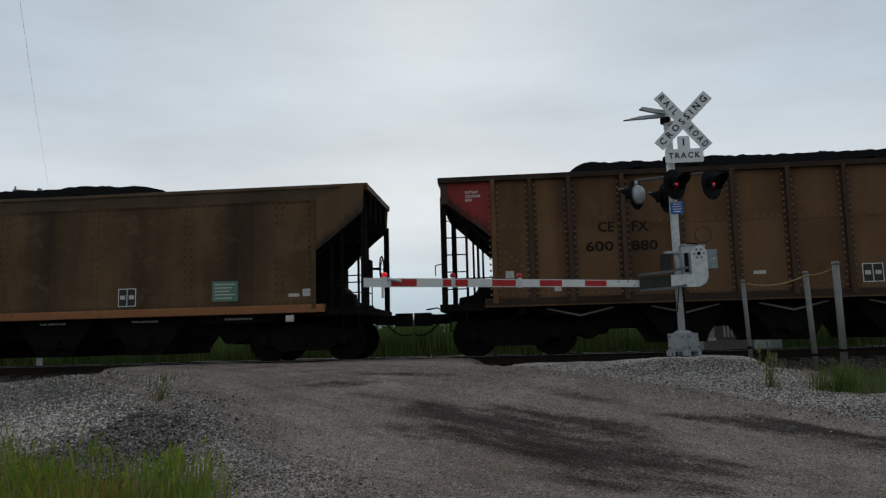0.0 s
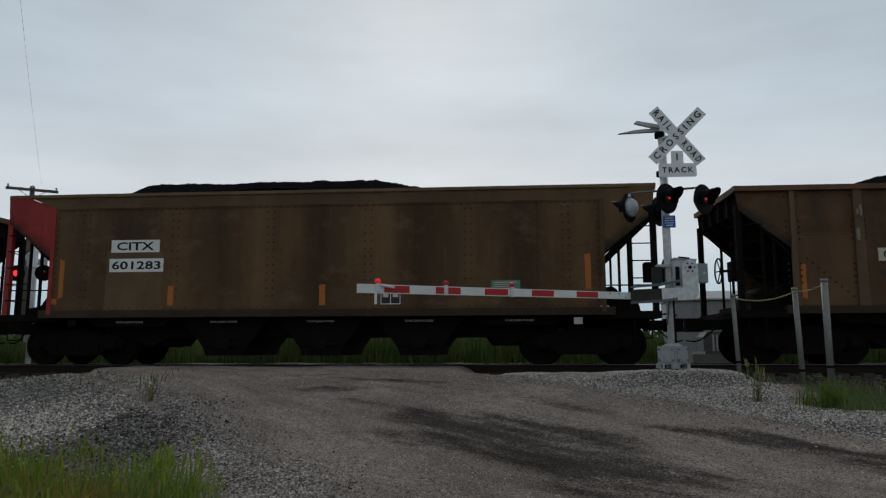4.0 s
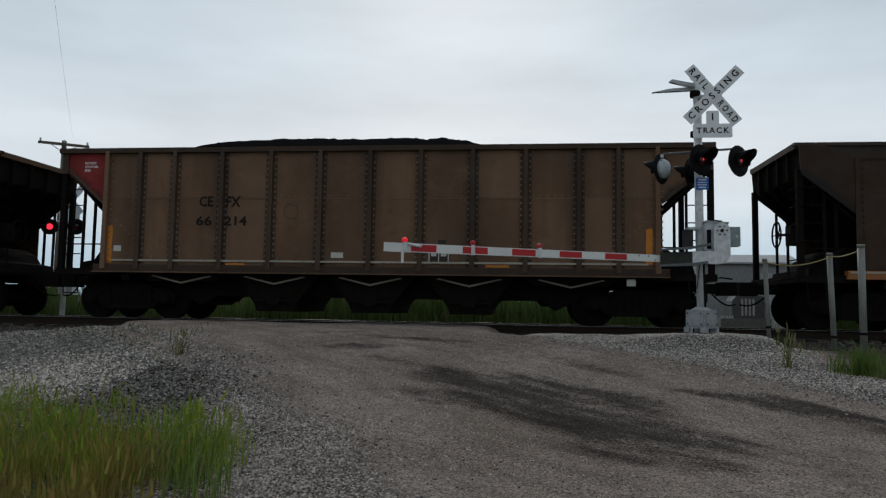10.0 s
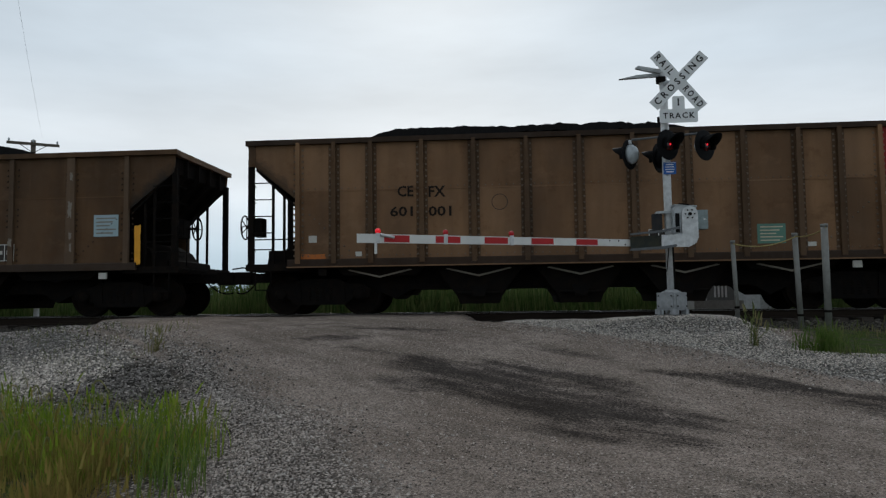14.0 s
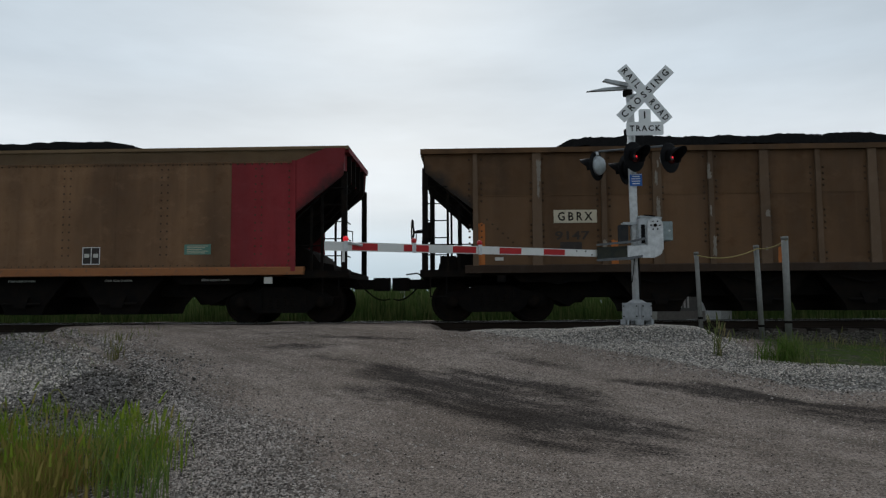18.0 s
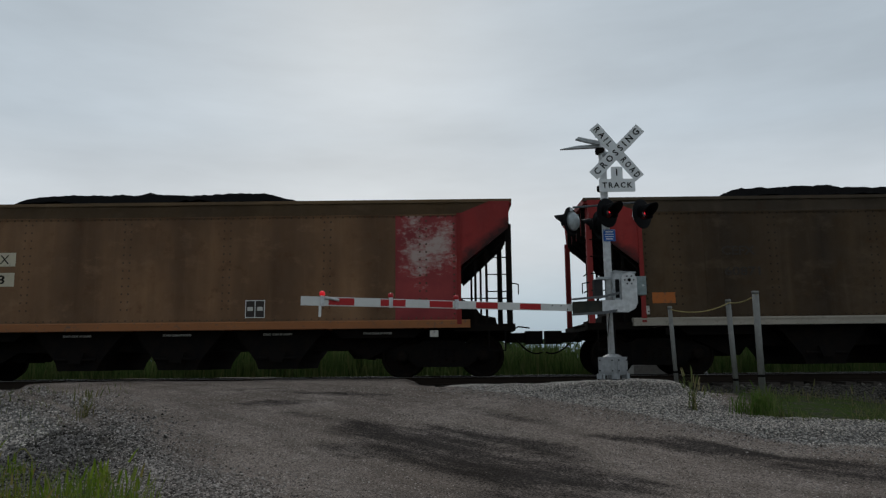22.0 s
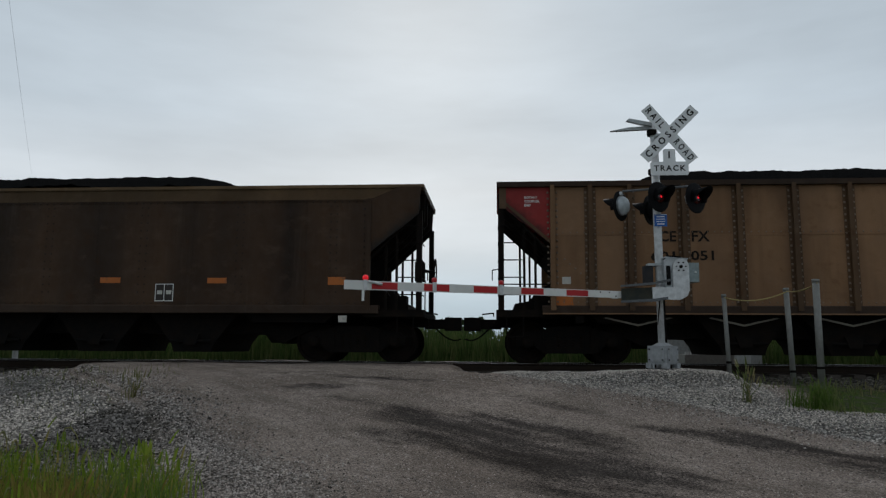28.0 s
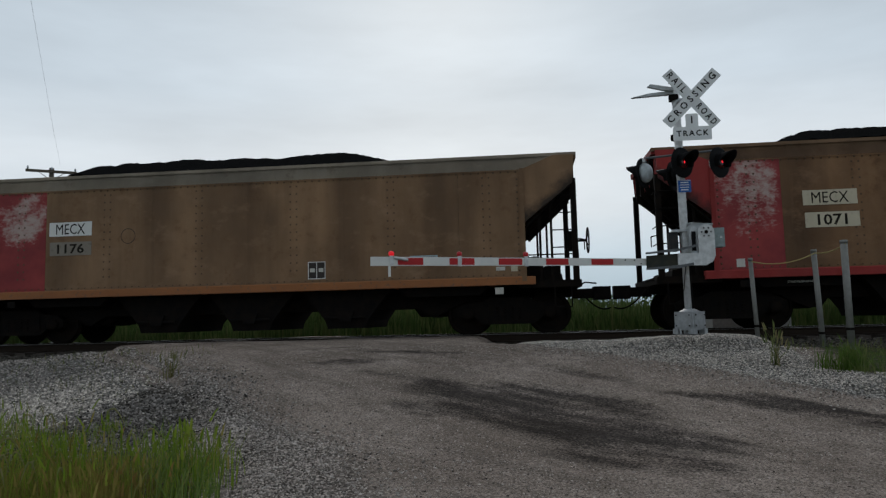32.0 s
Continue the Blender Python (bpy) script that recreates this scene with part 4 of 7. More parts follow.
    yaw = math.degrees(math.atan2(d.y, d.x))
    arm = part("gate_arm", box(B(), 0, 0.02, -0.012, 0.012, -0.05, 0.05), GALV, s, "lowered gate arm with red and white bands")
    arm.matrix_basis = Matrix.Translation(A) @ pose(0, 0, 0, 0, -math.degrees(math.asin(d.z / d.length)), yaw)
    cuts = (0.0, 0.156, 0.237, 0.322, 0.403, 0.489, 0.572, 0.657, 0.743, 0.832, 0.917, 1.007)
    for i, (u0, u1) in enumerate(zip(cuts, cuts[1:])):
        h = 0.058 + 0.012 * i / 10
        band = part("gate_band", box(B(), u0 * d.length + 0.001, u1 * d.length - 0.001, -0.014, 0.014, -h, h), GATE_WHITE, arm, "white band")
        if i % 2:
            part("red_sheet", box(B(), u0 * d.length, u1 * d.length, 0.0145, 0.0175, -h * 0.80, h * 0.80), GATE_RED, band, "red reflective sheet")
    for u in (0.02, 0.05, 0.075, 0.11):
        part("arm_bolt", rod(B(), (u * d.length, 0.014, 0.03 if u != 0.05 else -0.03), (u * d.length, 0.022, 0.03 if u != 0.05 else -0.03), 0.012, 6), IRON, arm)
    for u, m in ((0.938, RED_ON), (0.708, RED_DIM), (0.475, RED_DIM)):
        x = u * d.length
        part("clip", box(B(), x - 0.03, x + 0.03, 0.015, 0.035, -0.075, 0.085), ALU, arm, "pale lamp clip")
        lamp = part("arm_lamp", turned(B(), [(0.026, 0.080), (0.040, 0.092), (0.046, 0.118), (0.038, 0.148), (0.014, 0.160)], 16, "z", (x, 0.0, 0)), m, arm, "red gate lamp", True)
    x = 0.93 * d.length
    part("tip_bracket", rod(B(), (x, 0.03, 0.06), (x - 0.22, 0.04, 0.02), 0.022, 8), ALU, arm, "", True)
    x = 0.945 * d.length
    part("hanging_strap", box(B(), x - 0.02, x + 0.02, 0.018, 0.028, -0.24, -0.06), GATE_WHITE, arm, "short white strap")
    return s


build_signal()

# ---- bollard posts and rope ----
POSTS = ((4.02, 13.0, 1.27, 0.037, -0.05), (5.07, 13.0, 1.38, 0.045, -0.05), (5.12, 12.05, 1.44, 0.053, 0.0))


def build_post(x, y, z, r, lean):
    g = ground_z(x, y)
    p = tagged(empty("pipe_post", Matrix.Translation((x, y, g))), "weathered grey plastic pipe post with a dark band", "post", "pipe posts")
    top = z - g
    part("pipe", rod(B(), (0, 0, -0.1), (lean, 0, top), r, 16), PIPE, p, "", True)
    part("rim", turned(B(), [(r + 0.004, top - 0.05), (r + 0.006, top - 0.02), (r + 0.002, top + 0.004)], 16, "z", (lean, 0, 0)), PIPE, p, "", True)
    part("band", turned(B(), [(r + 0.006, 0.0), (r + 0.008, 0.02), (r + 0.006, 0.04)], 16, "z", (lean * 0.25, 0, 0.30)), IRON, p, "dark strap")
    return p


for q in POSTS:
    build_post(*q)


def build_rope():
    r = tagged(empty("rope", Matrix.Translation((0, 0, 0))), "faded yellow rope strung between grey pipe posts", "rope")
    m = sign_paint("yellow_rope", (0.34, 0.27, 0.10), 0.3)
    for i, (a, b) in enumerate(zip(POSTS, POSTS[1:])):
        pts = []
        for j in range(13):
            t = j / 12
            pts.append((a[0] + a[4] + (b[0] + b[4] - a[0] - a[4]) * t, a[1] + (b[1] - a[1]) * t - 0.055, a[2] - 0.06 + (b[2] - a[2]) * t - (0.10 if i == 0 else 0.05) * 4 * t * (1 - t)))
        bm = tube(B(), pts, 0.010, 6)
        part("rope_length", bm, m, r, "", True)


build_rope()

# ---- across the track ----


def build_cabinet():
    c = tagged(empty("equipment_cabinet", Matrix.Translation((5.83, 22.0, 0.13))), "low dark grey trackside cabinet with white louvres", "cabinet")
    part("body", prism(B(), [(0, 0.05), (0.91, 0.05), (0.91, 0.64), (0.86, 0.70), (0.12, 0.70), (0.0, 0.56)], 0, 0.8), galvanised("cabinet_grey", (0.13, 0.135, 0.13), 0.05), c, "low grey housing with rounded corners")
    for i in range(4):
        part("louvre", box(B(), 0.26 + i * 0.105, 0.31 + i * 0.105, -0.02, 0, 0.14, 0.62), ALU, c, "white louvre slat")
    for i in range(5):
        part("anchor_stub", box(B(), -0.34 + i * 0.075, -0.30 + i * 0.075, -0.15, -0.10, 0.05, 0.13), ALU, c, "short pale stub")
    part("slab", box(B(), -0.38, 1.02, -0.25, 1.0, -0.75, 0.05), galvanised("slab_concrete", (0.20, 0.195, 0.185), 0), c, "low concrete slab")
    b = tagged(empty("signal_bungalow", Matrix.Translation((5.5, 24.0, -0.6))), "pale grey metal signal bungalow with a shallow roof", "equipment shed")
    wall = galvanised("bungalow_grey", (0.33, 0.34, 0.335), 0.05)
    part("body", box(B(), 0, 2.9, 0, 2.0, -0.3, 2.50), wall, b, "grey sheet-metal walls")
    for i in range(6):
        part("wall_batten", box(B(), 0.02 + i * 0.56, 0.06 + i * 0.56, -0.02, 0, -0.1, 2.48), wall, b)
    part("eave", box(B(), -0.08, 2.98, -0.10, 2.1, 2.50, 2.55), ALU, b, "pale eave trim")
    part("roof", prism(B(), [(-0.10, 2.55), (2.1, 2.55), (1.0, 2.86)], -0.08, 2.98, "x"), wall, b, "shallow sheet roof")
    part("door", box(B(), 1.75, 2.55, -0.03, 0, 0.1, 2.2), CASE_GREY, b, "grey metal door")
    part("door_handle", box(B(), 1.82, 1.86, -0.06, -0.03, 1.1, 1.3), IRON, b)


build_cabinet()


def build_far_signal():
    s = tagged(empty("far_crossing_signal", Matrix.Translation((-15.3, 22.5, -0.5))), "grey crossing signal mast with red flashers beyond the track", "crossing signal")
    part("mast", rod(B(), (0, 0, 0), (0, 0, 4.6), 0.085, 14), ALU, s, "", True)
    part("cross_arm", rod(B(), (-0.55, -0.10, 3.52), (0.55, -0.10, 3.52), 0.022, 8), GALV, s)
    part("track_plate", box(B(), -0.36, 0.36, 0.10, 0.11, 3.60, 3.82), CASE_GREY, s, "grey back of a sign plate")
    for x in (-0.47, 0.47):
        f = flasher(s, x, -0.22, 3.32, 34)
        part("lamp_glow", turned(B(), [(0.10, -0.070), (0.09, -0.084), (0.01, -0.09)], 18, "y"), FAR_ON if x < 0 else RED_LENS, f, "lit red lamp" if x < 0 else "dark lens")
    for t, y in ((48, 0.10), (-48, 0.12)):
        o = part("crossbuck_blade", box(B(), -0.61, 0.61, -0.004, 0.004, -0.115, 0.115), CASE_GREY, s, "grey back of a blade")
        o.matrix_basis = pose(0, y, 4.25, 0, t, 0)
    part("gate_machine", box(B(), -0.25, 0.25, 0.07, 0.42, 1.1, 1.7), CASE_GREY, s)
    arm = part("gate_arm", box(B(), 0.2, 0.3, 0.20, 0.225, 1.60, 1.70), GALV, s, "lowered gate arm seen from behind")
    for i in range(13):
        part("gate_band", box(B(), 0.3 + i * 0.445, 0.743 + i * 0.445, 0.20, 0.225, 1.59, 1.71), GATE_WHITE if i % 2 else GATE_RED, arm, "white band" if i % 2 else "red band")
    for x in (1.7, 4.5, 5.9):
        part("arm_lamp", turned(B(), [(0.03, 1.72), (0.055, 1.74), (0.06, 1.80), (0.05, 1.85), (0.02, 1.87)], 14, "z", (x, 0.21, 0)), FAR_ON, arm, "red gate lamp", True)
    part("junction_base", box(B(), -0.24, 0.24, -0.2, 0.2, 0, 0.4), CASE_GREY, s)


build_far_signal()


def build_pole(x, y, top):
    a = Mat("pole_wood")
    wood = a.done(a.mix(a.noise(a.co((6, 6, 0.4), seed=False), 3, 6), (0.055, 0.045, 0.036), (0.15, 0.125, 0.10)), 0.9)
    g = ground_z(x, y)
    p = tagged(empty("utility_pole", Matrix.Translation((x, y, g))), "weathered wooden utility pole with one crossarm", "utility pole")
    h = top - g
    part("pole", rod(B(), (0, 0, -0.5), (0, 0, h + 0.15), 0.17, 14, 0.12), wood, p, "", True)
    yaw = radians(-34)
    c, s = math.cos(yaw), math.sin(yaw)
    bm = box(B(), -1.22, 1.22, -0.2, -0.1, h - 0.14, h)
    o = part("crossarm", bm, wood, p, "wooden crossarm")
    o.matrix_basis = pose(0, 0, 0, 0, 0, 34)
    for x0 in (-1.12, 0, 1.12):
        part("insulator", turned(B(), [(0.02, h), (0.035, h + 0.03), (0.055, h + 0.07), (0.05, h + 0.12), (0.03, h + 0.17)], 10, "z", (x0, -0.15, 0)), LAMP_GREY, o, "grey insulator", True)
    for q in (-1, 1):
        part("brace", rod(B(), (q * 0.62, -0.16, h - 0.13), (0, -0.16, h - 0.55), 0.016, 6), IRON, o)
    part("transformer", turned(B(), [(0.2, h - 2.2), (0.24, h - 2.1), (0.24, h - 1.4), (0.18, h - 1.3)], 14, "z", (0.38, -0.1, 0)), CASE_GREY, p, "grey can transformer", True)
    return p


build_pole(-24.9, 36.0, 8.85)
build_pole(16.5, -27.0, 8.85)


def build_wire():
    w = tagged(empty("power_line", Matrix.Translation((0, 0, 0))), "thin dark overhead wire between two wooden poles", "power line")
    m = Mat("wire").done((0.42, 0.45, 0.48), 0.6)
    a, b = Vector((-24.0, 35.4, 8.95)), Vector((15.8, -27.0, 8.95))
    bm = tube(B(), [a + (b - a) * (i / 24) - Vector((0, 0, 1.1 * 4 * (i / 24) * (1 - i / 24))) for i in range(25)], 0.003, 5)
    part("wire", bm, m, w)


build_wire()

# ---- plants ----


def leaf_material(name, dark, light, dry, patchy=0.6):
    a = Mat(name)
    r = a.n("NewGeometry").outputs["Random Per Island"]
    col = a.mix(r, dark, light)
    col = a.mix(a.rng(r, 0.80, 0.90, 0, 0.9), col, dry)
    patch = a.noise(a.co(seed=False), 1.9, 3)
    col = a.mix(a.rng(patch, 0.48, 0.66, 0, patchy), col, dry)
    a.put(a.b.inputs["Transmission Weight"], 0.0)
    m = a.done(col, 0.8, 0.0, 0.06)
    tr = a.n("BsdfTranslucent", Color=col)
    mx = a.n("MixShader")
    mx.inputs[0].default_value = 0.35
    out = a.nt.nodes["Material Output"]
    a.nt.links.new(a.b.outputs[0], mx.inputs[1])
    a.nt.links.new(tr.outputs[0], mx.inputs[2])
    a.nt.links.new(mx.outputs[0], out.inputs[0])
    return m


GRASS = leaf_material("grass_blades", (0.100, 0.180, 0.016), (0.270, 0.360, 0.042), (0.30, 0.24, 0.080), 0.3)
WEED = leaf_material("weed_leaves", (0.08, 0.105, 0.036), (0.18, 0.20, 0.075), (0.24, 0.20, 0.10))
REED = leaf_material("reed_leaves", (0.034, 0.064, 0.017), (0.088, 0.132, 0.038), (0.115, 0.13, 0.048))


def blades(name, label, n, place, height, material, seed, width=0.006, lean=0.35, head=0.0, category="grass"):
    """Bent, tapering grass blades in one mesh; some carry a seed head."""
    rnd = random.Random(seed)
    V, F = [], []
    for _ in range(n):
        q = place(rnd)
        if q is None:
            continue
        x, y = q[:2]
        h = height(rnd, x, y) * (q[3] if len(q) > 3 else 1.0)
        if h <= 0.02:
            continue
        z = ground_z(x, y) - 0.02
        t, l = (rnd.gauss(q[2], 0.5), abs(rnd.gauss(0, lean)) * h) if len(q) > 2 else (rnd.uniform(0, 6.28), rnd.gauss(0, lean) * h)
        f = rnd.uniform(0, 3.14)
        w = width * rnd.uniform(0.6, 1.5)
        cx, cy = math.cos(f) * w, math.sin(f) * w
        dx, dy = math.cos(t) * l, math.sin(t) * l
        o = len(V)
        for s, k in ((0.0, 1.0), (0.4, 0.95), (0.75, 0.6)):
            b = s ** 2
            V += [(x + dx * b - cx * k, y + dy * b - cy * k, z + h * s * (1 - 0.12 * b)), (x + dx * b + cx * k, y + dy * b + cy * k, z + h * s * (1 - 0.12 * b))]
        V.append((x + dx, y + dy, z + h * 0.92))
        F += [(o, o + 1, o + 3, o + 2), (o + 2, o + 3, o + 5, o + 4), (o + 4, o + 5, o + 6)]
        if rnd.random() < head:
            o = len(V)
            x1, y1, z1 = x + dx, y + dy, z + h * 0.9
            V += [(x1 - 0.012, y1, z1), (x1 + 0.012, y1, z1), (x1 + dx * 0.2 + 0.008, y1 + dy * 0.2, z1 + 0.09), (x1 + dx * 0.2 - 0.008, y1 + dy * 0.2, z1 + 0.09), (x1 + dx * 0.35, y1 + dy * 0.35, z1 + 0.13)]
            F += [(o, o + 1, o + 2, o + 3), (o + 3, o + 2, o + 4)]
    me = bpy.data.meshes.new(name)
    me.from_pydata(V, [], F)
    me.materials.append(material)
    return tagged(new(name, me), label, category, kind="stuff")


# tufts on the verge: x, y, spread, height
TUFTS = ((-3.95, 7.0, 0.22, 0.42), (-3.18, 6.45, 0.28, 0.55), (-3.5, 6.35, 0.2, 0.42), (-3.35, 6.9, 0.18, 0.42), (-2.95, 6.05, 0.22, 0.36), (-4.75, 7.3, 0.32, 0.48), (-5.3, 7.7, 0.4, 0.46), (-4.0, 6.3, 0.25, 0.34),
         (-4.35, 6.2, 0.3, 0.40), (-6.1, 8.2, 0.4, 0.42), (-6.9, 8.6, 0.4, 0.42), (-3.7, 7.8, 0.14, 0.22), (-5.0, 8.5, 0.2, 0.2), (-3.6, 5.8, 0.3, 0.42), (-4.3, 6.9, 0.25, 0.36), (-2.78, 6.35, 0.2, 0.46), (-3.0, 6.85, 0.16, 0.40))


def tussocks(n, seed, inside):
    """Scattered tussocks; blades fan outwards from each one's heart."""
    rnd = random.Random(seed)
    hearts = []
    while len(hearts) < n:
        x, y = rnd.uniform(-9.5, -2.6), rnd.uniform(4.7, 8.6)
        if inside(x, y) > rnd.random():
            hearts.append((x, y, rnd.uniform(0.05, 0.15), rnd.uniform(0.55, 1.25)))

    def place(r):
        x, y, s, h = hearts[r.randrange(n)]
        dx, dy = r.gauss(0, s), r.gauss(0, s)
        return x + dx, y + dy, math.atan2(dy, dx), h
    return place


def verge_cover(x, y):
    """Lush far out, thinning towards the road and the track."""
    k = step(-4.3 - 0.35 * (y - 6.0) - x, -0.35, 1.2) * (1 - 0.85 * step(y, 6.9, 8.4))
    return k * (0.04 + 0.9 * step(noise.noise((x * 1.5, y * 1.5, 3)), -0.30, 0.20))


def dry_cover(x, y):
    """The straw-coloured belt between the lush grass and the road."""
    k = step(-2.85 - 0.55 * (y - 5.6) - x, -0.1, 0.5) * step(x, -6.2, -4.6) * (1 - step(y, 6.4, 7.4))
    return k * (0.03 + 0.9 * step(noise.noise((x * 2.4, y * 2.4, 13)), -0.20, 0.25))


def verge_height(r, x, y):
    tall = 0.26 + 0.26 * step(noise.noise((x * 1.3, y * 1.3, 9)), -0.4, 0.4)
    return tall * (0.30 + 1.15 * r.random() ** 1.6) * (1 - 0.3 * step(y, 7.0, 8.3))


def in_tufts(r):
    x, y, s, _ = TUFTS[r.randrange(len(TUFTS))]
    return r.gauss(x, s * 0.6), r.gauss(y, s * 0.6)


def tuft_height(r, x, y):
    h = min((math.hypot(x - q[0], y - q[1]), q[3]) for q in TUFTS)[1]
    return h * r.uniform(0.35, 1.1)


def clump(cx, cy, rad):
    def f(r):
        a, d = r.uniform(0, 6.28), abs(r.gauss(0, rad * 0.5))
        return cx + d * math.cos(a), cy + d * math.sin(a)
    return f


def beside_posts(r):
    x, y = r.uniform(3.9, 9.0), r.uniform(9.6, 13.2)
    edge = x - along(ROAD_RIGHT, y)
    if edge < 1.3 or x < 4.2 or y < 10.0:
        return None
    return (x, y) if noise.noise((x * 1.2, y * 1.2, 7)) + 0.05 + 0.4 * step(x, 5.8, 7.0) > r.random() * 0.7 else None


def along_edge(r):
    """Loose clumps along the road side of the verge."""
    t = r.choice((0.02, 0.14, 0.22, 0.40, 0.47, 0.66, 0.88)) + r.gauss(0, 0.04)
    return -2.50 - 1.20 * t + r.gauss(0, 0.17), 5.45 + 1.75 * t + r.gauss(0, 0.17)


def foxtails(name, label, n, seed):
    """Thin stems that arch over, each with a soft drooping head."""
    rnd = random.Random(seed)
    bm = B()
    for _ in range(n):
        x, y = (rnd.uniform(-6.2, -2.9), rnd.uniform(5.3, 7.2))
        if x > -2.6 - 0.6 * (y - 5.3):
            continue
        h, a, l = rnd.uniform(0.45, 0.72), rnd.uniform(0, 6.28), rnd.uniform(0.12, 0.26)
        z = ground_z(x, y) - 0.02
        pts = []
        for i in range(11):
            t = i / 10
            u = max(0, t - 0.45) / 0.55
            pts.append((x + math.cos(a) * l * u ** 1.3, y + math.sin(a) * l * u ** 1.3, z + h * (min(t, 0.75) / 0.75) - 0.22 * u ** 3))
        tube(bm, pts[:8], 0.0016, 3)
        for p, q, r0, r1 in zip(pts[6:], pts[7:], (0.003, 0.008, 0.009, 0.006), (0.008, 0.009, 0.006, 0.001)):
            rod(bm, p, q, r0, 5, r1, caps=False)
    return tagged(new(name, mesh_of(name, bm, HEAD)), label, "grass", kind="stuff")


HEAD = leaf_material("seed_heads", (0.17, 0.19, 0.07), (0.27, 0.27, 0.12), (0.30, 0.25, 0.12))
COARSE = leaf_material("coarse_leaves", (0.075, 0.130, 0.030), (0.185, 0.255, 0.070), (0.22, 0.22, 0.08), 0.3)
TUFT = leaf_material("tuft_leaves", (0.055, 0.105, 0.018), (0.135, 0.205, 0.045), (0.17, 0.18, 0.07))
DRY = leaf_material("dry_grass_blades", (0.150, 0.130, 0.030), (0.310, 0.255, 0.075), (0.27, 0.165, 0.060), 0.4)
blades("verge_grass", "tall yellow-green grass beside the gravel road", 18000, tussocks(330, 61, verge_cover), verge_height, GRASS, 21, 0.0028, 0.55, 0.03)
blades("dry_grass", "short straw and rust-coloured grass at the road edge", 10500, tussocks(230, 62, dry_cover), lambda r, x, y: 0.06 + 0.34 * r.random() ** 1.6, DRY, 28, 0.0019, 0.6, 0.03)
blades("grass_tufts", "upright green grass tufts with bare gravel between", 2200, in_tufts, tuft_height, GRASS, 29, 0.0034, 0.30, 0.05)
blades("edge_blades", "coarse upright blades of grass standing in the gravel", 260, along_edge, lambda r, x, y: r.uniform(0.18, 0.58), COARSE, 30, 0.0055, 0.30, 0)
foxtails("foxtail_grass", "drooping pale seed heads above the verge grass", 34, 33)
blades("trackside_grass", "rough green and brown weeds round the posts", 5200, beside_posts, lambda r, x, y: 0.04 + 0.22 * r.random() ** 1.8, WEED, 22, 0.005, 0.6, 0.03)
blades("post_grass", "tuft of green grass at the foot of a post", 420, clump(4.5, 10.65, 0.42), lambda r, x, y: r.uniform(0.12, 0.5), TUFT, 26, 0.0055, 0.4, 0.03)
blades("gravel_weed", "spindly green weed growing in the gravel", 30, clump(3.53, 10.68, 0.10), lambda r, x, y: r.uniform(0.25, 0.62), WEED, 23, 0.006, 0.5, 0.5, "weed")
blades("roadside_weed", "small upright weed at the road edge", 34, clump(-5.35, 10.75, 0.14), lambda r, x, y: r.uniform(0.12, 0.40), WEED, 24, 0.006, 0.30, 0.3, "weed")
blades("scattered_weeds", "thin weeds among the stones beside the track", 500, lambda r: (r.uniform(-9, -5.4), r.uniform(9, 13)), lambda r, x, y: r.uniform(0.05, 0.18), WEED, 25, 0.005, 0.5, 0, "weed")


def far_bank(r):
    x, y = r.uniform(-36, 36), 21.5 + 6.0 * r.random() ** 0.7
    if abs(x - 6) < 1.8 and y < 23.5:
        return None
    return (x, y) if on_road(x, y) < 0.2 or y > 24 else None


def bank_height(r, x, y):
    base = 0.30 + 1.65 * step(y, 23.2, 25.2)
    return base * r.uniform(0.75, 1.12) * (0.92 + 0.22 * noise.noise((x * 0.5, y * 0.3, 2)) + 0.12 * noise.noise((x * 1.9, 0, 2)))


blades("far_bank_reeds", "thick green reeds on the bank beyond the track", 36000, far_bank, bank_height, REED, 27, 0.022, 0.16, 0, "reeds")


blades("far_thicket", "dense dark green scrub behind the reeds", 15000, lambda r: (r.uniform(-40, 40), r.uniform(28.0, 30.0)), lambda r, x, y: r.uniform(1.0, 2.1), REED, 32, 0.045, 0.14, 0, "scrub")


def far_woods():
    rnd = random.Random(31)
    V, F = [], []
    for i in range(150):
        x = rnd.uniform(-330, 330)
        y = rnd.uniform(190, 290)
        h = rnd.uniform(5.0, 9.5)
        w = h * rnd.uniform(0.35, 0.6)
        for j in range(110):
            a, b = rnd.uniform(0, 6.28), rnd.uniform(-1, 1)
            q = math.sqrt(1 - b * b) * rnd.uniform(0.55, 1.05)
            p = Vector((x + w * q * math.cos(a), y + w * q * math.sin(a), h * 0.55 + h * 0.45 * b + rnd.uniform(-0.3, 0.3)))
            s = rnd.uniform(0.4, 0.95)
            u = Vector((rnd.uniform(-1, 1), rnd.uniform(-1, 1), rnd.uniform(-1, 1))).normalized() * s
            v = u.orthogonal().normalized() * s
            o = len(V)
            V += [p - u, p + v, p + u, p - v]
            F.append((o, o + 1, o + 2, o + 3))
    me = bpy.data.meshes.new("far_trees")
    me.from_pydata(V, [], F)
    me.materials.append(leaf_material("far_leaves", (0.018, 0.032, 0.014), (0.045, 0.065, 0.028), (0.04, 0.05, 0.03)))
    tagged(new("far_trees", me), "dark line of distant trees on the horizon", "trees", kind="stuff")


far_woods()

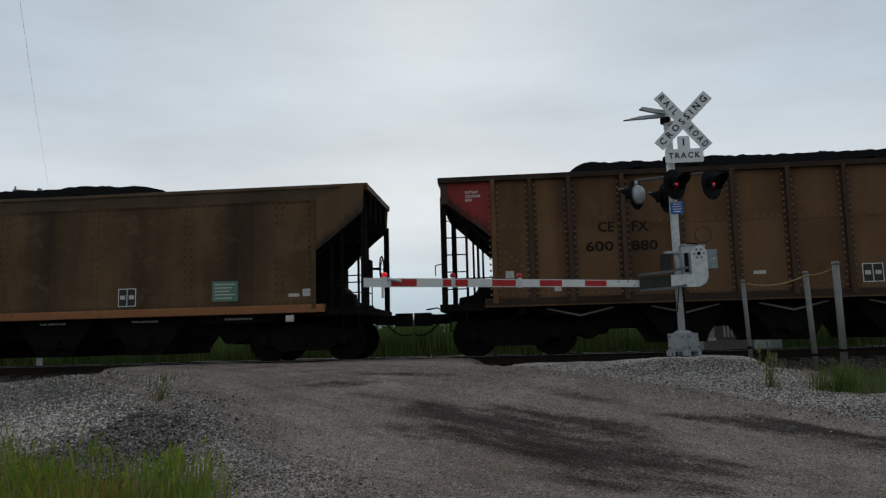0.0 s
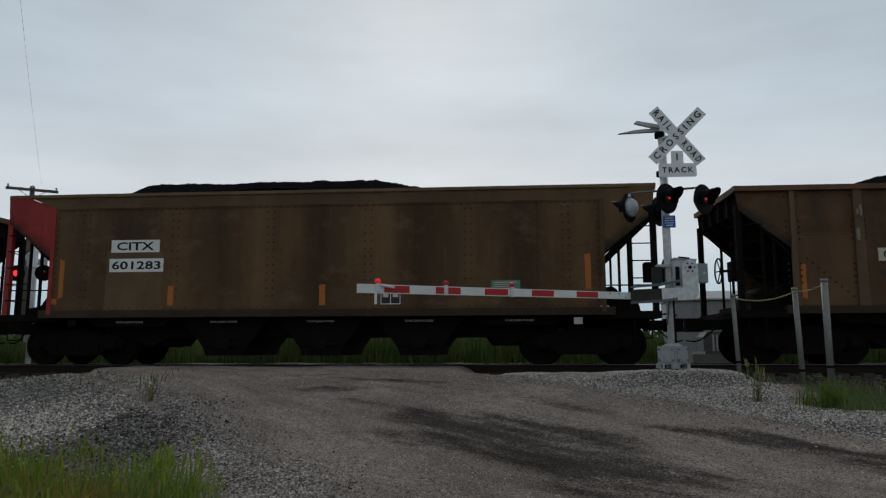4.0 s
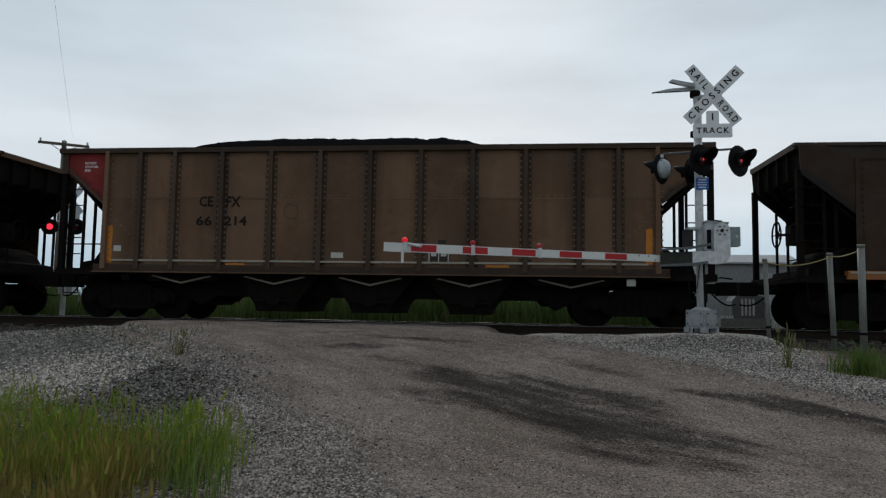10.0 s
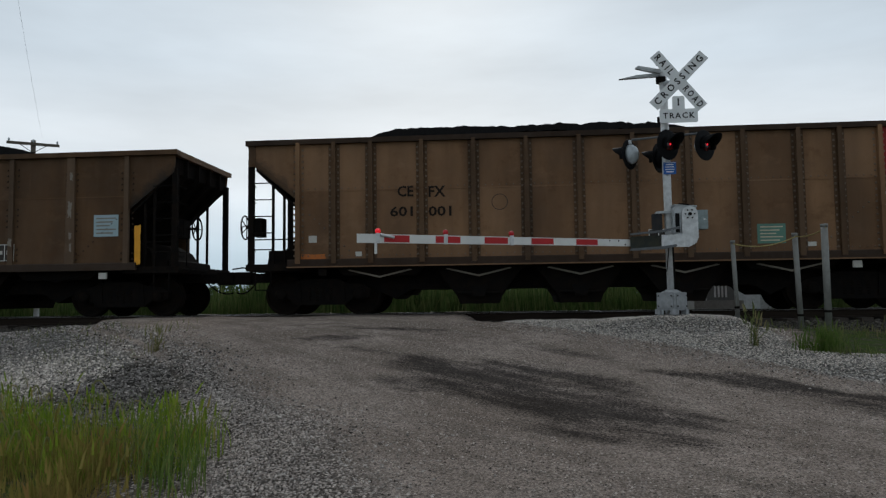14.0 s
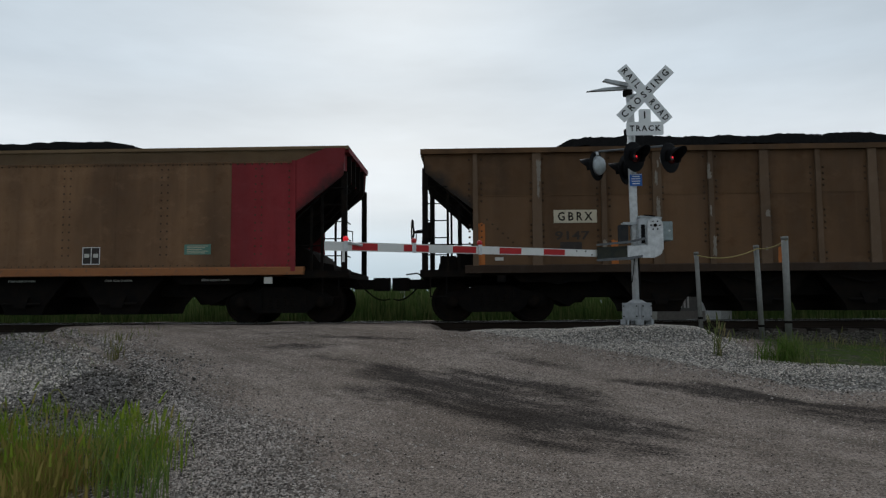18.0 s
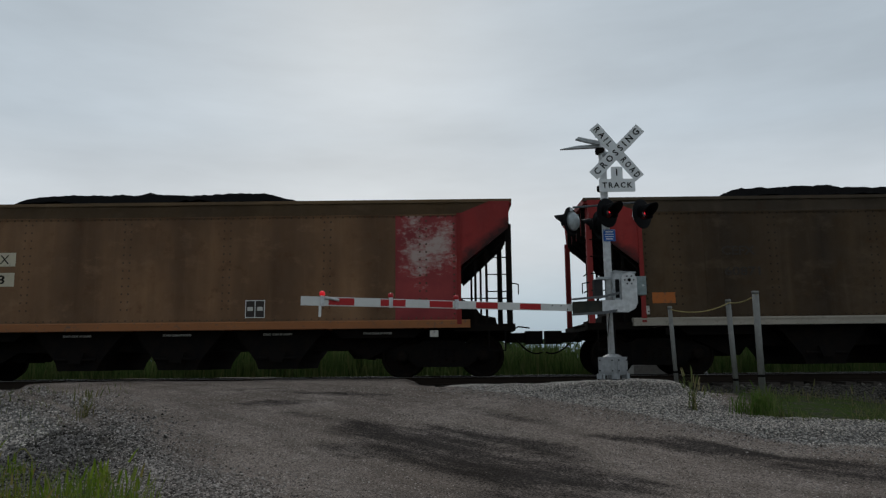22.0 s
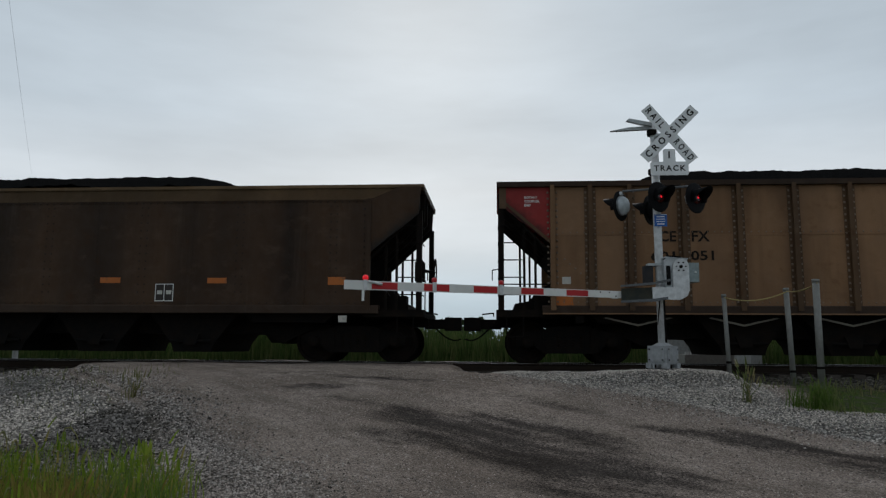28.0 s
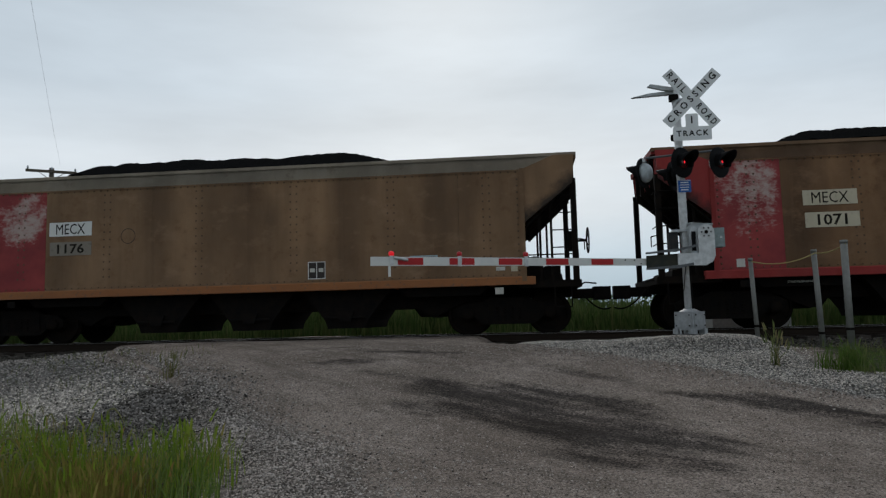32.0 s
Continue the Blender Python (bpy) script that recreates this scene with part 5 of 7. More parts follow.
# ---- the coal train ----
PITCH, RADIUS = 16.18, 0.457
HALF, WIDE, FLOOR, CORNER = 7.3, 1.6, 1.05, 6.12
CARS, WHEELSETS = {}, {}
WORDS = {"drab": "drab grey-brown", "olive": "olive-brown", "tan": "dusty tan", "brown": "dirty brown", "taupe": "grey-brown", "umber": "dark brown", "umber_olive": "dark olive-brown", "hazel": "weathered brown", "russet": "rusty brown", "cocoa": "dark brown", "sand": "sandy tan", "soot_brown": "blackish brown"}
KINDS = {"S": "smooth-sided riveted", "R": "rib-sided", "G": "flat-posted", "O": "thin-ribbed"}
ENDS = {"red": "red end", "crimson": "crimson end", "salmon": "faded red end", "teal": "teal end", "ochre": "orange end", "rust_orange": "rusty orange end"}
BAYS = {
    "S": (-CORNER, -4.75, -2.18, 0.0, 2.18, 4.75, CORNER),
    "R": (-CORNER, -5.32, -4.5, -3.38, -2.25, -1.12, 0.0, 1.12, 2.25, 3.38, 4.5, 5.32, CORNER),
    "O": (-CORNER, -5.32, -4.5, -3.38, -2.25, -1.12, 0.0, 1.12, 2.25, 3.38, 4.5, 5.32, CORNER),
    "G": (-CORNER, -4.8, -3.38, -2.25, -1.12, 0.0, 1.12, 2.25, 3.38, 4.8, CORNER)}
SHARED = {}


def shared(key, make, material, parent, m=None, label="", smooth=False):
    """A part whose shape is the same on many cars; the paint belongs to the object."""
    if key not in SHARED:
        SHARED[key] = mesh_of(key.split(":")[0], make(), material, smooth)
    o = new(key.split(":")[0], SHARED[key])
    o.parent = parent
    if m is not None:
        o.matrix_basis = m
    o.material_slots[0].link = "OBJECT"
    o.material_slots[0].material = material
    return tagged(o, label)


def rivet(bm, x, y, z, s, r=0.02):
    a = [bm.verts.new((x + dx * r, y, z + dz * r)) for dx, dz in ((-1, -1), (1, -1), (1, 1), (-1, 1))]
    b = [bm.verts.new((x + dx * r * 0.5, y + s * 0.014, z + dz * r * 0.5)) for dx, dz in ((-1, -1), (1, -1), (1, 1), (-1, 1))]
    for i in range(4):
        bm.faces.new((a[i], a[(i + 1) % 4], b[(i + 1) % 4], b[i]))
    bm.faces.new(b)


def rivets(style, roof):
    bm = B()
    s = -1
    if style == "S":
        for x in np.arange(-6.0, 6.05, 0.16):
            rivet(bm, x, -1.582, 3.47, s, 0.017), rivet(bm, x, -1.602, 1.26, s, 0.014)
        for c in (-5.35, -3.27, -1.09, 1.09, 3.27, 5.35):
            for z in np.arange(1.5, 3.4, 0.17):
                rivet(bm, c - 0.07, -1.5702, z, s, 0.028), rivet(bm, c + 0.07, -1.5702, z, s, 0.028)
        for c in (-6.02, 6.02):
            for z in np.arange(1.35, 3.45, 0.14):
                rivet(bm, c, -1.582, z, s, 0.018)
    else:
        for c in BAYS[style]:
            d = 0.13 if style == "G" else 0.092
            y = -1.5405 if style == "R" and abs(c) < 6 else -1.532
            for z in np.arange(1.3, roof - 0.2, 0.13):
                if style == "G" and math.sin(z * 7 + c * 5) < -0.1:
                    continue
                rivet(bm, c - d, y, z, s, 0.022), rivet(bm, c + d, y, z, s, 0.022)
        if style == "R":
            for x in np.arange(-5.9, 5.95, 0.15):
                rivet(bm, x, -1.532, 2.77, s, 0.013), rivet(bm, x, -1.532, 1.29, s, 0.013)
        for e in (-1, 1):
            for i in range(9):
                rivet(bm, e * (CORNER - 0.25 - i * 0.11), -1.532, 2.2 - i * 0.1, s, 0.018)
    return bm


def wheelset():
    bm = B()
    for s in (-1, 1):
        turned(bm, [(0.10, s * 0.68), (0.19, s * 0.70), (0.30, s * 0.73), (0.40, s * 0.695), (0.455, s * 0.685), (0.485, s * 0.683), (0.485, s * 0.712), (RADIUS, s * 0.722), (RADIUS - 0.006, s * 0.815), (0.40, s * 0.815), (0.385, s * 0.78), (0.20, s * 0.785), (0.14, s * 0.83), (0.075, s * 0.83)], 28, "y")
        for i in range(3):
            a = 2 * math.pi * i / 3
            rod(bm, (0.29 * math.cos(a), s * 0.775, 0.29 * math.sin(a)), (0.29 * math.cos(a), s * 0.80, 0.29 * math.sin(a)), 0.035, 8)
    rod(bm, (0, -1.02, 0), (0, 1.02, 0), 0.075, 12)
    return bm


def side_frame():
    bm = B()
    prism(bm, [(-1.14, 0.56), (-0.98, 0.66), (-0.62, 0.70), (-0.40, 0.80), (0.40, 0.80), (0.62, 0.70), (0.98, 0.66), (1.14, 0.56), (1.12, 0.40), (0.98, 0.36), (0.78, 0.40), (0.55, 0.22), (-0.55, 0.22), (-0.78, 0.40), (-0.98, 0.36), (-1.12, 0.40)], -0.07, 0.07)
    for x in (-0.5, 0.5):
        prism(bm, [(x - 0.07, 0.3), (x + 0.07, 0.3), (x + 0.05, 0.74), (x - 0.05, 0.74)], -0.10, 0.10)
    return bm


def springs():
    bm = B()
    turned(bm, [(0.05 + 0.022 * (i % 2), 0.31 + i * 0.03) for i in range(11)], 8)
    return bm


def bogie(car, k, e):
    m = Matrix.Translation((e * 5.75, 0, 0))
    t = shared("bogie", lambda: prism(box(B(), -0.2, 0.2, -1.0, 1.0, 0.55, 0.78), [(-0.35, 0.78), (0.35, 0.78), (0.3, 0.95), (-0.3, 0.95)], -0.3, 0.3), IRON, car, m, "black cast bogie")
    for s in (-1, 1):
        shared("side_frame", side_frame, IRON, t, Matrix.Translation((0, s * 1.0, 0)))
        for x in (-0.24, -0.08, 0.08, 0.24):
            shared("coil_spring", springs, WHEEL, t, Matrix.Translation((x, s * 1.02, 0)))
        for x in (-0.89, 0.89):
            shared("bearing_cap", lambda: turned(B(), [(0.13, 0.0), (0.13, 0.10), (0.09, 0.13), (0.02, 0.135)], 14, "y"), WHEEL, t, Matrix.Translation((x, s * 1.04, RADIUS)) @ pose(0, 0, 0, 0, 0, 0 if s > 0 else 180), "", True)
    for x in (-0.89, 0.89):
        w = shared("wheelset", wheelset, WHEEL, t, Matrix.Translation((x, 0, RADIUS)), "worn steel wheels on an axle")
        WHEELSETS.setdefault(k, []).append((w, x))
    return t


def hopper_bay(deep):
    """A sloping chute pair; the deep ones reach down between the rails."""
    if not deep:
        bm = prism(B(), [(-1.0, 1.05), (1.0, 1.05), (0.80, 0.86), (-0.80, 0.86)], -1.34, 1.34)
        return prism(bm, [(-0.95, 0.86), (0.95, 0.86), (0.6, 0.42), (-0.6, 0.42)], -0.58, 0.58)
    return prism(B(), [(-1.02, 1.05), (1.02, 1.05), (0.84, 0.86), (0.48, 0.38), (0.42, 0.21), (-0.42, 0.21), (-0.48, 0.38), (-0.84, 0.86)], -1.25, 1.25)


def chute_filler(low):
    """A near-black filler joining the chutes, for sill and shadow there, arched between them."""
    bm = B()
    xs = (-4.9, -3.27, -1.09, 1.09, 3.27, 4.9)
    pts = [(-5.0, 1.045), (-5.0, low + 0.22)]
    for x in xs[1:-1]:
        pts += [(x - 0.80, low - 0.22), (x - 0.52, low - 0.04), (x - 0.40, low), (x + 0.40, low), (x + 0.52, low - 0.04), (x + 0.80, low - 0.22)]
    pts += [(5.0, low + 0.22), (5.0, 1.045)]
    return prism(bm, pts, -0.85, 0.85)


# where each load rises and falls along its car, and its height
HEAPS = {-1: (-4.9, 2.9, 0.38), 0: (-4.7, 4.3, 0.42), 1: (-4.2, 4.5, 0.42), 2: (-5.0, 3.0, 0.38), 4: (-5.3, 3.5, 0.33), 5: (-4.4, 3.0, 0.31), 6: (-4.9, 3.5, 0.36), 7: (-5.1, 4.1, 0.38), 8: (-5.4, 4.0, 0.42), 9: (-5.0, 3.3, 0.38),
         10: (-4.9, 3.9, 0.38), 11: (-4.8, 2.9, 0.36), 12: (-4.7, 4.6, 0.42), 13: (-3.9, 2.8, 0.34), 14: (-4.4, 3.0, 0.36), 15: (-4.5, 3.2, 0.38), 16: (-4.3, 5.0, 0.35), 17: (-4.6, 4.4, 0.38), 18: (-5.0, 3.3, 0.42), 19: (-4.7, 3.8, 0.40), 20: (-3.8, 5.3, 0.28), 21: (-4.8, 3.9, 0.40), 22: (-4.8, 4.0, 0.40)}


def coal_heap(k):
    """A loaf of coal, its ends at their own angles on every car."""
    r = random.Random(100 + k)
    x0, x1, top = HEAPS.get(k, (-4.9, 4.1, 0.38))
    x0, x1 = x0 - 0.45, x1 + 0.75
    rise, fall = r.uniform(1.2, 1.8), r.uniform(2.2, 3.0)
    nx, ny = 170, 16
    V, F = [], []
    for i in range(nx + 1):
        x = -7.1 + 14.2 * i / nx
        body = step(x, x0, x0 + rise) * (1 - step(x, x1 - fall, x1))
        for j in range(ny + 1):
            y = -1.38 + 2.76 * j / ny
            prof = 1 - abs(y / 1.38) ** 2.2
            z = 3.70 + body * (0.20 + top) * (0.35 + 0.65 * prof) + 0.05 * prof
            z += (0.05 * noise.noise((x * 0.9 + k * 9, y * 1.1, 1)) + 0.03 * noise.noise((x * 3.1 + k, y * 3.1, 4)) + 0.018 * noise.noise((x * 8 + k, y * 8, 4)) + 0.013 * r.uniform(-1, 1)) * (0.25 + body)
            V.append((x, y, z))
    for i in range(nx):
        for j in range(ny):
            a = i * (ny + 1) + j
            F.append((a, a + ny + 1, a + ny + 2, a + 1))
    me = bpy.data.meshes.new("coal_load")
    me.from_pydata(V, [], F)
    me.materials.append(COAL)
    return me


def jagged(x, z, w, h, y, rnd, rough=0.12):
    pts = []
    n = 7
    for a, b in (((-1, -1), (1, -1)), ((1, -1), (1, 1)), ((1, 1), (-1, 1)), ((-1, 1), (-1, -1))):
        for i in range(n):
            t = i / n
            px, pz = a[0] + (b[0] - a[0]) * t, a[1] + (b[1] - a[1]) * t
            pts.append((x + px * w / 2 * (1 + rnd.uniform(-rough, rough)), z + pz * h / 2 * (1 + rnd.uniform(-rough, rough) * 0.7)))
    return prism(B(), pts, y - 0.003, y)


def fit_text(body, x, z, w, h, material, parent, y):
    me = text_mesh(body, 1.0, material, 1.45 if body == "GBRX" else 1.0)
    xs = [v.co.x for v in me.vertices]
    zs = [v.co.z for v in me.vertices]
    o = new("lettering", me)
    o.parent = parent
    o.matrix_basis = Matrix.Translation((x, y, z)) @ Matrix.Diagonal((w / (max(xs) - min(xs)), 1, h / (max(zs) - min(zs)), 1)) @ Matrix.Translation((-(max(xs) + min(xs)) / 2, 0, -(max(zs) + min(zs)) / 2))
    return o


COAST = ((-0.47, 0.36), (-0.40, 0.46), (-0.38, 0.40), (-0.10, 0.42), (0.08, 0.43), (0.13, 0.36), (0.20, 0.33), (0.23, 0.18), (0.27, 0.30), (0.32, 0.24), (0.40, 0.32), (0.46, 0.48), (0.50, 0.42), (0.45, 0.26), (0.45, 0.14), (0.40, 0.02), (0.41, -0.08), (0.33, -0.22), (0.36, -0.46), (0.33, -0.50), (0.28, -0.30), (0.14, -0.30), (0.04, -0.36), (0.00, -0.50), (-0.07, -0.40), (-0.14, -0.30), (-0.30, -0.26), (-0.40, -0.18), (-0.49, 0.06))


def put_mark(car, mark, face, rnd):
    kind, x, z, w, h = mark[:5]
    y = -face
    if kind == "plate":
        o = part("plate", jagged(x, z, w, h, y - 0.002, rnd, 0.006), MARK[mark[5]] if mark[5] in MARK else PAINT[mark[5]], car, "painted panel")
        if mark[5] in ("green_plate", "pale_blue", "amber") and h > 0.13 and w > 0.3:
            for i in range(5):
                zz = z + h * (0.34 - 0.17 * i)
                part("text_line", box(B(), x - w * 0.40, x + w * (0.40 - 0.12 * (i % 3)), y - 0.008, y - 0.0055, zz - h * 0.03, zz + h * 0.03), MARK["cream"] if mark[5] == "green_plate" else MARK["grey_worn"] if mark[5] == "pale_blue" else MARK["ink"], o)
    elif kind == "patch" and mark[5] == "grey_worn":
        for i in range(11):
            fx, fz = x + w * rnd.uniform(-0.5, 0.5), z + h * (0.5 - 1.1 * rnd.random() ** 2)
            part("flaked_paint", jagged(fx, fz, rnd.uniform(0.06, 0.26), rnd.uniform(0.03, 0.10), y - 0.0006 * i, rnd, 0.45), MARK["flake"], car, "bare pale flake")
    elif kind == "patch":
        part("paint_patch", jagged(x, z, w, h, y, rnd, 0.10 if w < 0.6 else 0.025), MARK[mark[5]] if mark[5] in MARK else PAINT[mark[5]], car, "worn paint patch")
    elif kind == "strip":
        part("reflective_strip", box(B(), -5.9, 5.9, -1.618, -1.612, z - 0.02, z + 0.02), MARK[mark[5]], car, "thin pale strip")
    elif kind == "box":
        z, h = max(z, 1.49), max(h, 0.38)
        o = part("stencil_panel", box(B(), x - w / 2, x + w / 2, y - 0.003, y, z - h / 2, z + h / 2), MARK["dark_plate"], car, "black data stencil")
        t = 0.016
        bm = B()
        for a in (-w / 2, -t / 2, w / 2 - t):
            box(bm, x + a, x + a + t, y - 0.006, y - 0.0035, z - h / 2, z + h / 2)
        part("stencil_lines", bm, MARK["white"], o, "white lines")
        for i, a in enumerate((-h / 2, h / 2 - t)):
            part("stencil_line", box(B(), x - w / 2, x + w / 2, y - 0.009, y - 0.0065, z + a, z + a + t), MARK["white"], o)
        for q in (-0.25, 0.25):
            part("stencil_bar", box(B(), x + q * w - 0.14 * w, x + q * w + 0.14 * w, y - 0.006, y - 0.0035, z - 0.10 * h, z + 0.12 * h), MARK["white_worn"], o, "unreadable data lines")
    elif kind == "ring":
        bm = B()
        n = 24
        for i in range(n):
            a, b = 2 * math.pi * i / n, 2 * math.pi * (i + 1) / n
            bm.faces.new([bm.verts.new((x + r * math.cos(q), y - 0.002, z + r * math.sin(q))) for r, q in ((w / 2, a), (w / 2, b), (w / 2 - 0.015, b), (w / 2 - 0.015, a))])
        part("round_stencil", bm, MARK["ink_faint"], car, "faint round stencil")
    elif kind == "text":
        if mark[5] in ("OF", "85", "AX", "084", "071"):
            part("letter_ground", box(B(), x - w / 2 - 0.03, x + w / 2 + 0.03, y - 0.0058, y - 0.0056, z - h / 2 - 0.035, z + h / 2 + 0.035), MARK["grey_worn"], car, "grey square behind letters")
        fit_text(mark[5], x, z, w, h, MARK[mark[6]], car, y - 0.006)
    elif kind == "map":
        o = part("map_emblem", prism(B(), [(x + a * w, z + b * h) for a, b in COAST], y - 0.003, y), MARK["white"], car, "white map-shaped emblem")
        part("emblem_band", box(B(), x - 0.58 * w, x + 0.50 * w, y - 0.006, y - 0.0035, z - 0.11 * h, z + 0.09 * h), MARK["white"], o, "white band")
        for q, u in ((-0.42, 0.22), (-0.10, 0.19), (0.26, 0.36)):
            part("emblem_bar", box(B(), x + q * w - u * w / 2 + 0.01, x + q * w + u * w / 2, y - 0.009, y - 0.0065, z - 0.045 * h, z + 0.025 * h), MARK["dark_plate"], o, "dark line of lettering")
    elif kind == "graffiti":
        o = None
        for a, b, c, d in ((-0.26, 0.16, 0.42, 0.42), (-0.05, 0.20, 0.34, 0.30), (0.18, 0.30, 0.30, 0.22), (0.30, 0.36, 0.22, 0.26), (0.26, -0.12, 0.40, 0.44), (-0.16, -0.26, 0.28, 0.40), (0.02, -0.04, 0.3, 0.28), (0.20, -0.38, 0.22, 0.22)):
            pts = [(x + a * w + c * w / 2 * math.cos(q) * (1 + 0.16 * math.sin(3 * q + a * 9)), z + b * h + d * h / 2 * math.sin(q) * (1 + 0.14 * math.cos(2 * q + b * 7))) for q in [2 * math.pi * i / 20 for i in range(20)]]
            dep = 0.0012 * len([q for q in car.children if q.name.startswith("sprayed_shape")])
            o2 = part("sprayed_shape", prism(B(), pts, y - 0.003 - dep, y - dep), MARK["graffiti_teal"], car, "teal spray paint")
            o = o2
    elif kind == "scribble":
        for i in range(0, 25, 7):
            pts = []
            for t in [q / 25 for q in range(i, min(i + 7, 26))]:
                pts.append((x + w * (t - 0.5) + 0.08 * w * math.sin(t * 19), y - 0.003, z + h * 0.42 * math.sin(t * 23 + x)))
            part("sprayed_line", tube(B(), pts, 0.011, 4), MARK["graffiti_grey"], car, "faint grey spray line")


def hopper(k, style, paint, left=None, right=None, left_wide=False, right_wide=False, shoulder=None, sill=None, end_text="", scrape="", marks=()):
    rnd = random.Random(500 + k)
    paint = "hazel" if style == "G" and k != 1 else paint
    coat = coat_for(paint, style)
    tint = left or right
    car = tagged(empty("hopper_car"), f"{WORDS[paint]} {KINDS[style]} hopper car heaped with coal" + (f", {ENDS[tint]}" if tint else ""), "hopper car", "coal train")
    CARS[k] = car
    roof = 3.74 if style == "G" else 3.87
    slim = 1.58 if style == "S" else 1.53
    cut = {"S": 3.20, "R": 3.36, "O": 3.38, "G": 3.24}[style]
    side_top = 3.52 if style == "S" else roof - 0.10
    bays = BAYS[style]
    skip = set()
    if style == "G":
        skip = {0} if left else {len(bays) - 2} if right else set()
    if left_wide:
        skip.add(0)
    if right_wide:
        skip.add(len(bays) - 2)
    # sides
    for s in (-1, 1):
        for i, (a, b) in enumerate(zip(bays, bays[1:])):
            m = MARK["scrape"] if i in skip and scrape else PAINT[tint] if i in skip else coat
            ga, gb = (0.002, 0.002)
            for lo, hi in ((1.16, 2.711), (2.713, side_top)) if s < 0 and style != "S" else ((1.16, side_top),):
                shared(f"side_panel:{style}{i}{s}{lo}", lambda a=a, b=b, lo=lo, hi=hi: box(B(), a + ga, b - gb, min(s * (slim - 0.03), s * slim), max(s * (slim - 0.03), s * slim), lo, hi), m, car)
            if style == "R" or style == "O" or style == "G":
                shared(f"weld_seam:{style}{i}{s}", lambda a=a, b=b: box(B(), a + 0.06, b - 0.06, min(s * slim, s * (slim + 0.008)), max(s * slim, s * (slim + 0.008)), 2.70, 2.725), m, car)
        for i, p in enumerate(bays):
            if style == "S" and abs(p) < 6:
                p = 4.35 * p / 4.75 if abs(p) > 4 else p
                shared(f"panel_joint:{i}{s}", lambda p=p: box(B(), p - 0.03, p + 0.03, min(s * 1.578, s * 1.5832), max(s * 1.578, s * 1.5832), 1.3, 3.50), coat, car)
                continue
            if style == "R" and 0 < i < len(bays) - 1:
                shared(f"post_flange:{i}{s}", lambda p=p: box(B(), p - 0.125, p + 0.125, min(s * (slim - 0.005), s * (slim + 0.010)), max(s * (slim - 0.005), s * (slim + 0.010)), 1.20, side_top - 0.02), PAINT["rib_" + paint], car, None, "grimy riveted flange")
            w = {"R": 0.055, "O": 0.045, "G": 0.11 if i % 2 else 0.06, "S": 0.05}[style]
            d = {"R": 1.63, "O": 1.60, "G": 1.595, "S": 1.605}[style]
            rib = PAINT["rib_" + paint] if style in "RO" and 0 < i < len(bays) - 1 else POST[paint] if style == "G" else coat
            end_tint = left if i == 0 else right if i == len(bays) - 1 else None
            if style == "S" and end_tint:
                rib = PAINT[end_tint]
            pm = PAINT[tint] if (i in skip and i == 0) or (i - 1 in skip and i == len(bays) - 1) else rib
            shared(f"side_post:{style}{i}{s}", lambda p=p: prism(B(), [(p - w, 1.12), (p + w, 1.12), (p + w * 0.8, side_top + 0.02), (p - w * 0.8, side_top + 0.02)], s * (slim - 0.01), s * d), pm, car)
        # overhanging end plates
        for e, c in ((-1, left), (1, right)):
            pts = [(e * 7.24, roof - 0.06), (e * CORNER, roof - 0.06), (e * CORNER, cut - 0.86), (e * 7.20, cut)] if style != "S" else [(e * 7.24, 3.80), (e * 6.8, 3.80), (e * CORNER, 3.52), (e * CORNER, cut - 0.86), (e * 7.20, cut)]
            shared(f"end_plate:{style}{e}{s}", lambda: prism(B(), pts, s * (slim - 0.03), s * slim), end_coat(c or paint, cut, 1.25 if e > 0 and k in (5, 10, 15) else 0.30), car)
            if style == "R":
                shared(f"corner_post:{e}{s}", lambda: box(B(), min(e * 7.10, e * 7.25), max(e * 7.10, e * 7.25), min(s * 1.50, s * 1.56), max(s * 1.50, s * 1.56), cut - 0.06, roof - 0.1), PAINT["rib_" + paint], car, None, "dark corner post")
                shared(f"plate_edge:{e}{s}", lambda: prism(B(), [(e * 7.1, cut), (e * 7.1, cut + 0.08), (e * CORNER, cut - 0.78), (e * CORNER, cut - 0.86)], s * 1.5, s * 1.545), PAINT["rib_" + paint], car)
        # top rail and sill
        if style == "S":
            bm_key = f"shoulder:{s}"

            def make(s=s):
                bm = B()
                lo, hi = [(-CORNER, 3.52), (CORNER, 3.52)], [(6.85, 3.83), (-6.85, 3.83)]
                q = [(x, s * (1.585 if z < 3.6 else 1.46), z) for x, z in lo + hi]
                f = bm.faces.new([bm.verts.new(p) for p in q])
                bmesh.ops.solidify(bm, geom=[f], thickness=0.03)
                return bm
            shared(bm_key, make, PAINT[shoulder] if shoulder else POST[paint], car, None, "sloping top band")
            shared(f"top_rail:S{s}", lambda: box(B(), -HALF, HALF, min(s * 1.38, s * 1.50), max(s * 1.38, s * 1.50), 3.80, 3.87), PAINT[shoulder] if shoulder else POST[paint], car)
            shared(f"seam_strip:{s}", lambda: box(B(), -CORNER, CORNER, min(s * 1.57, s * 1.596), max(s * 1.57, s * 1.596), 3.49, 3.515), coat, car)
        else:
            shared(f"top_rail:{style}{s}", lambda: box(B(), -HALF, HALF, min(s * 1.44, s * 1.625), max(s * 1.44, s * 1.625), roof - 0.11, roof), PAINT["sill_grime"] if style == "R" else coat, car)
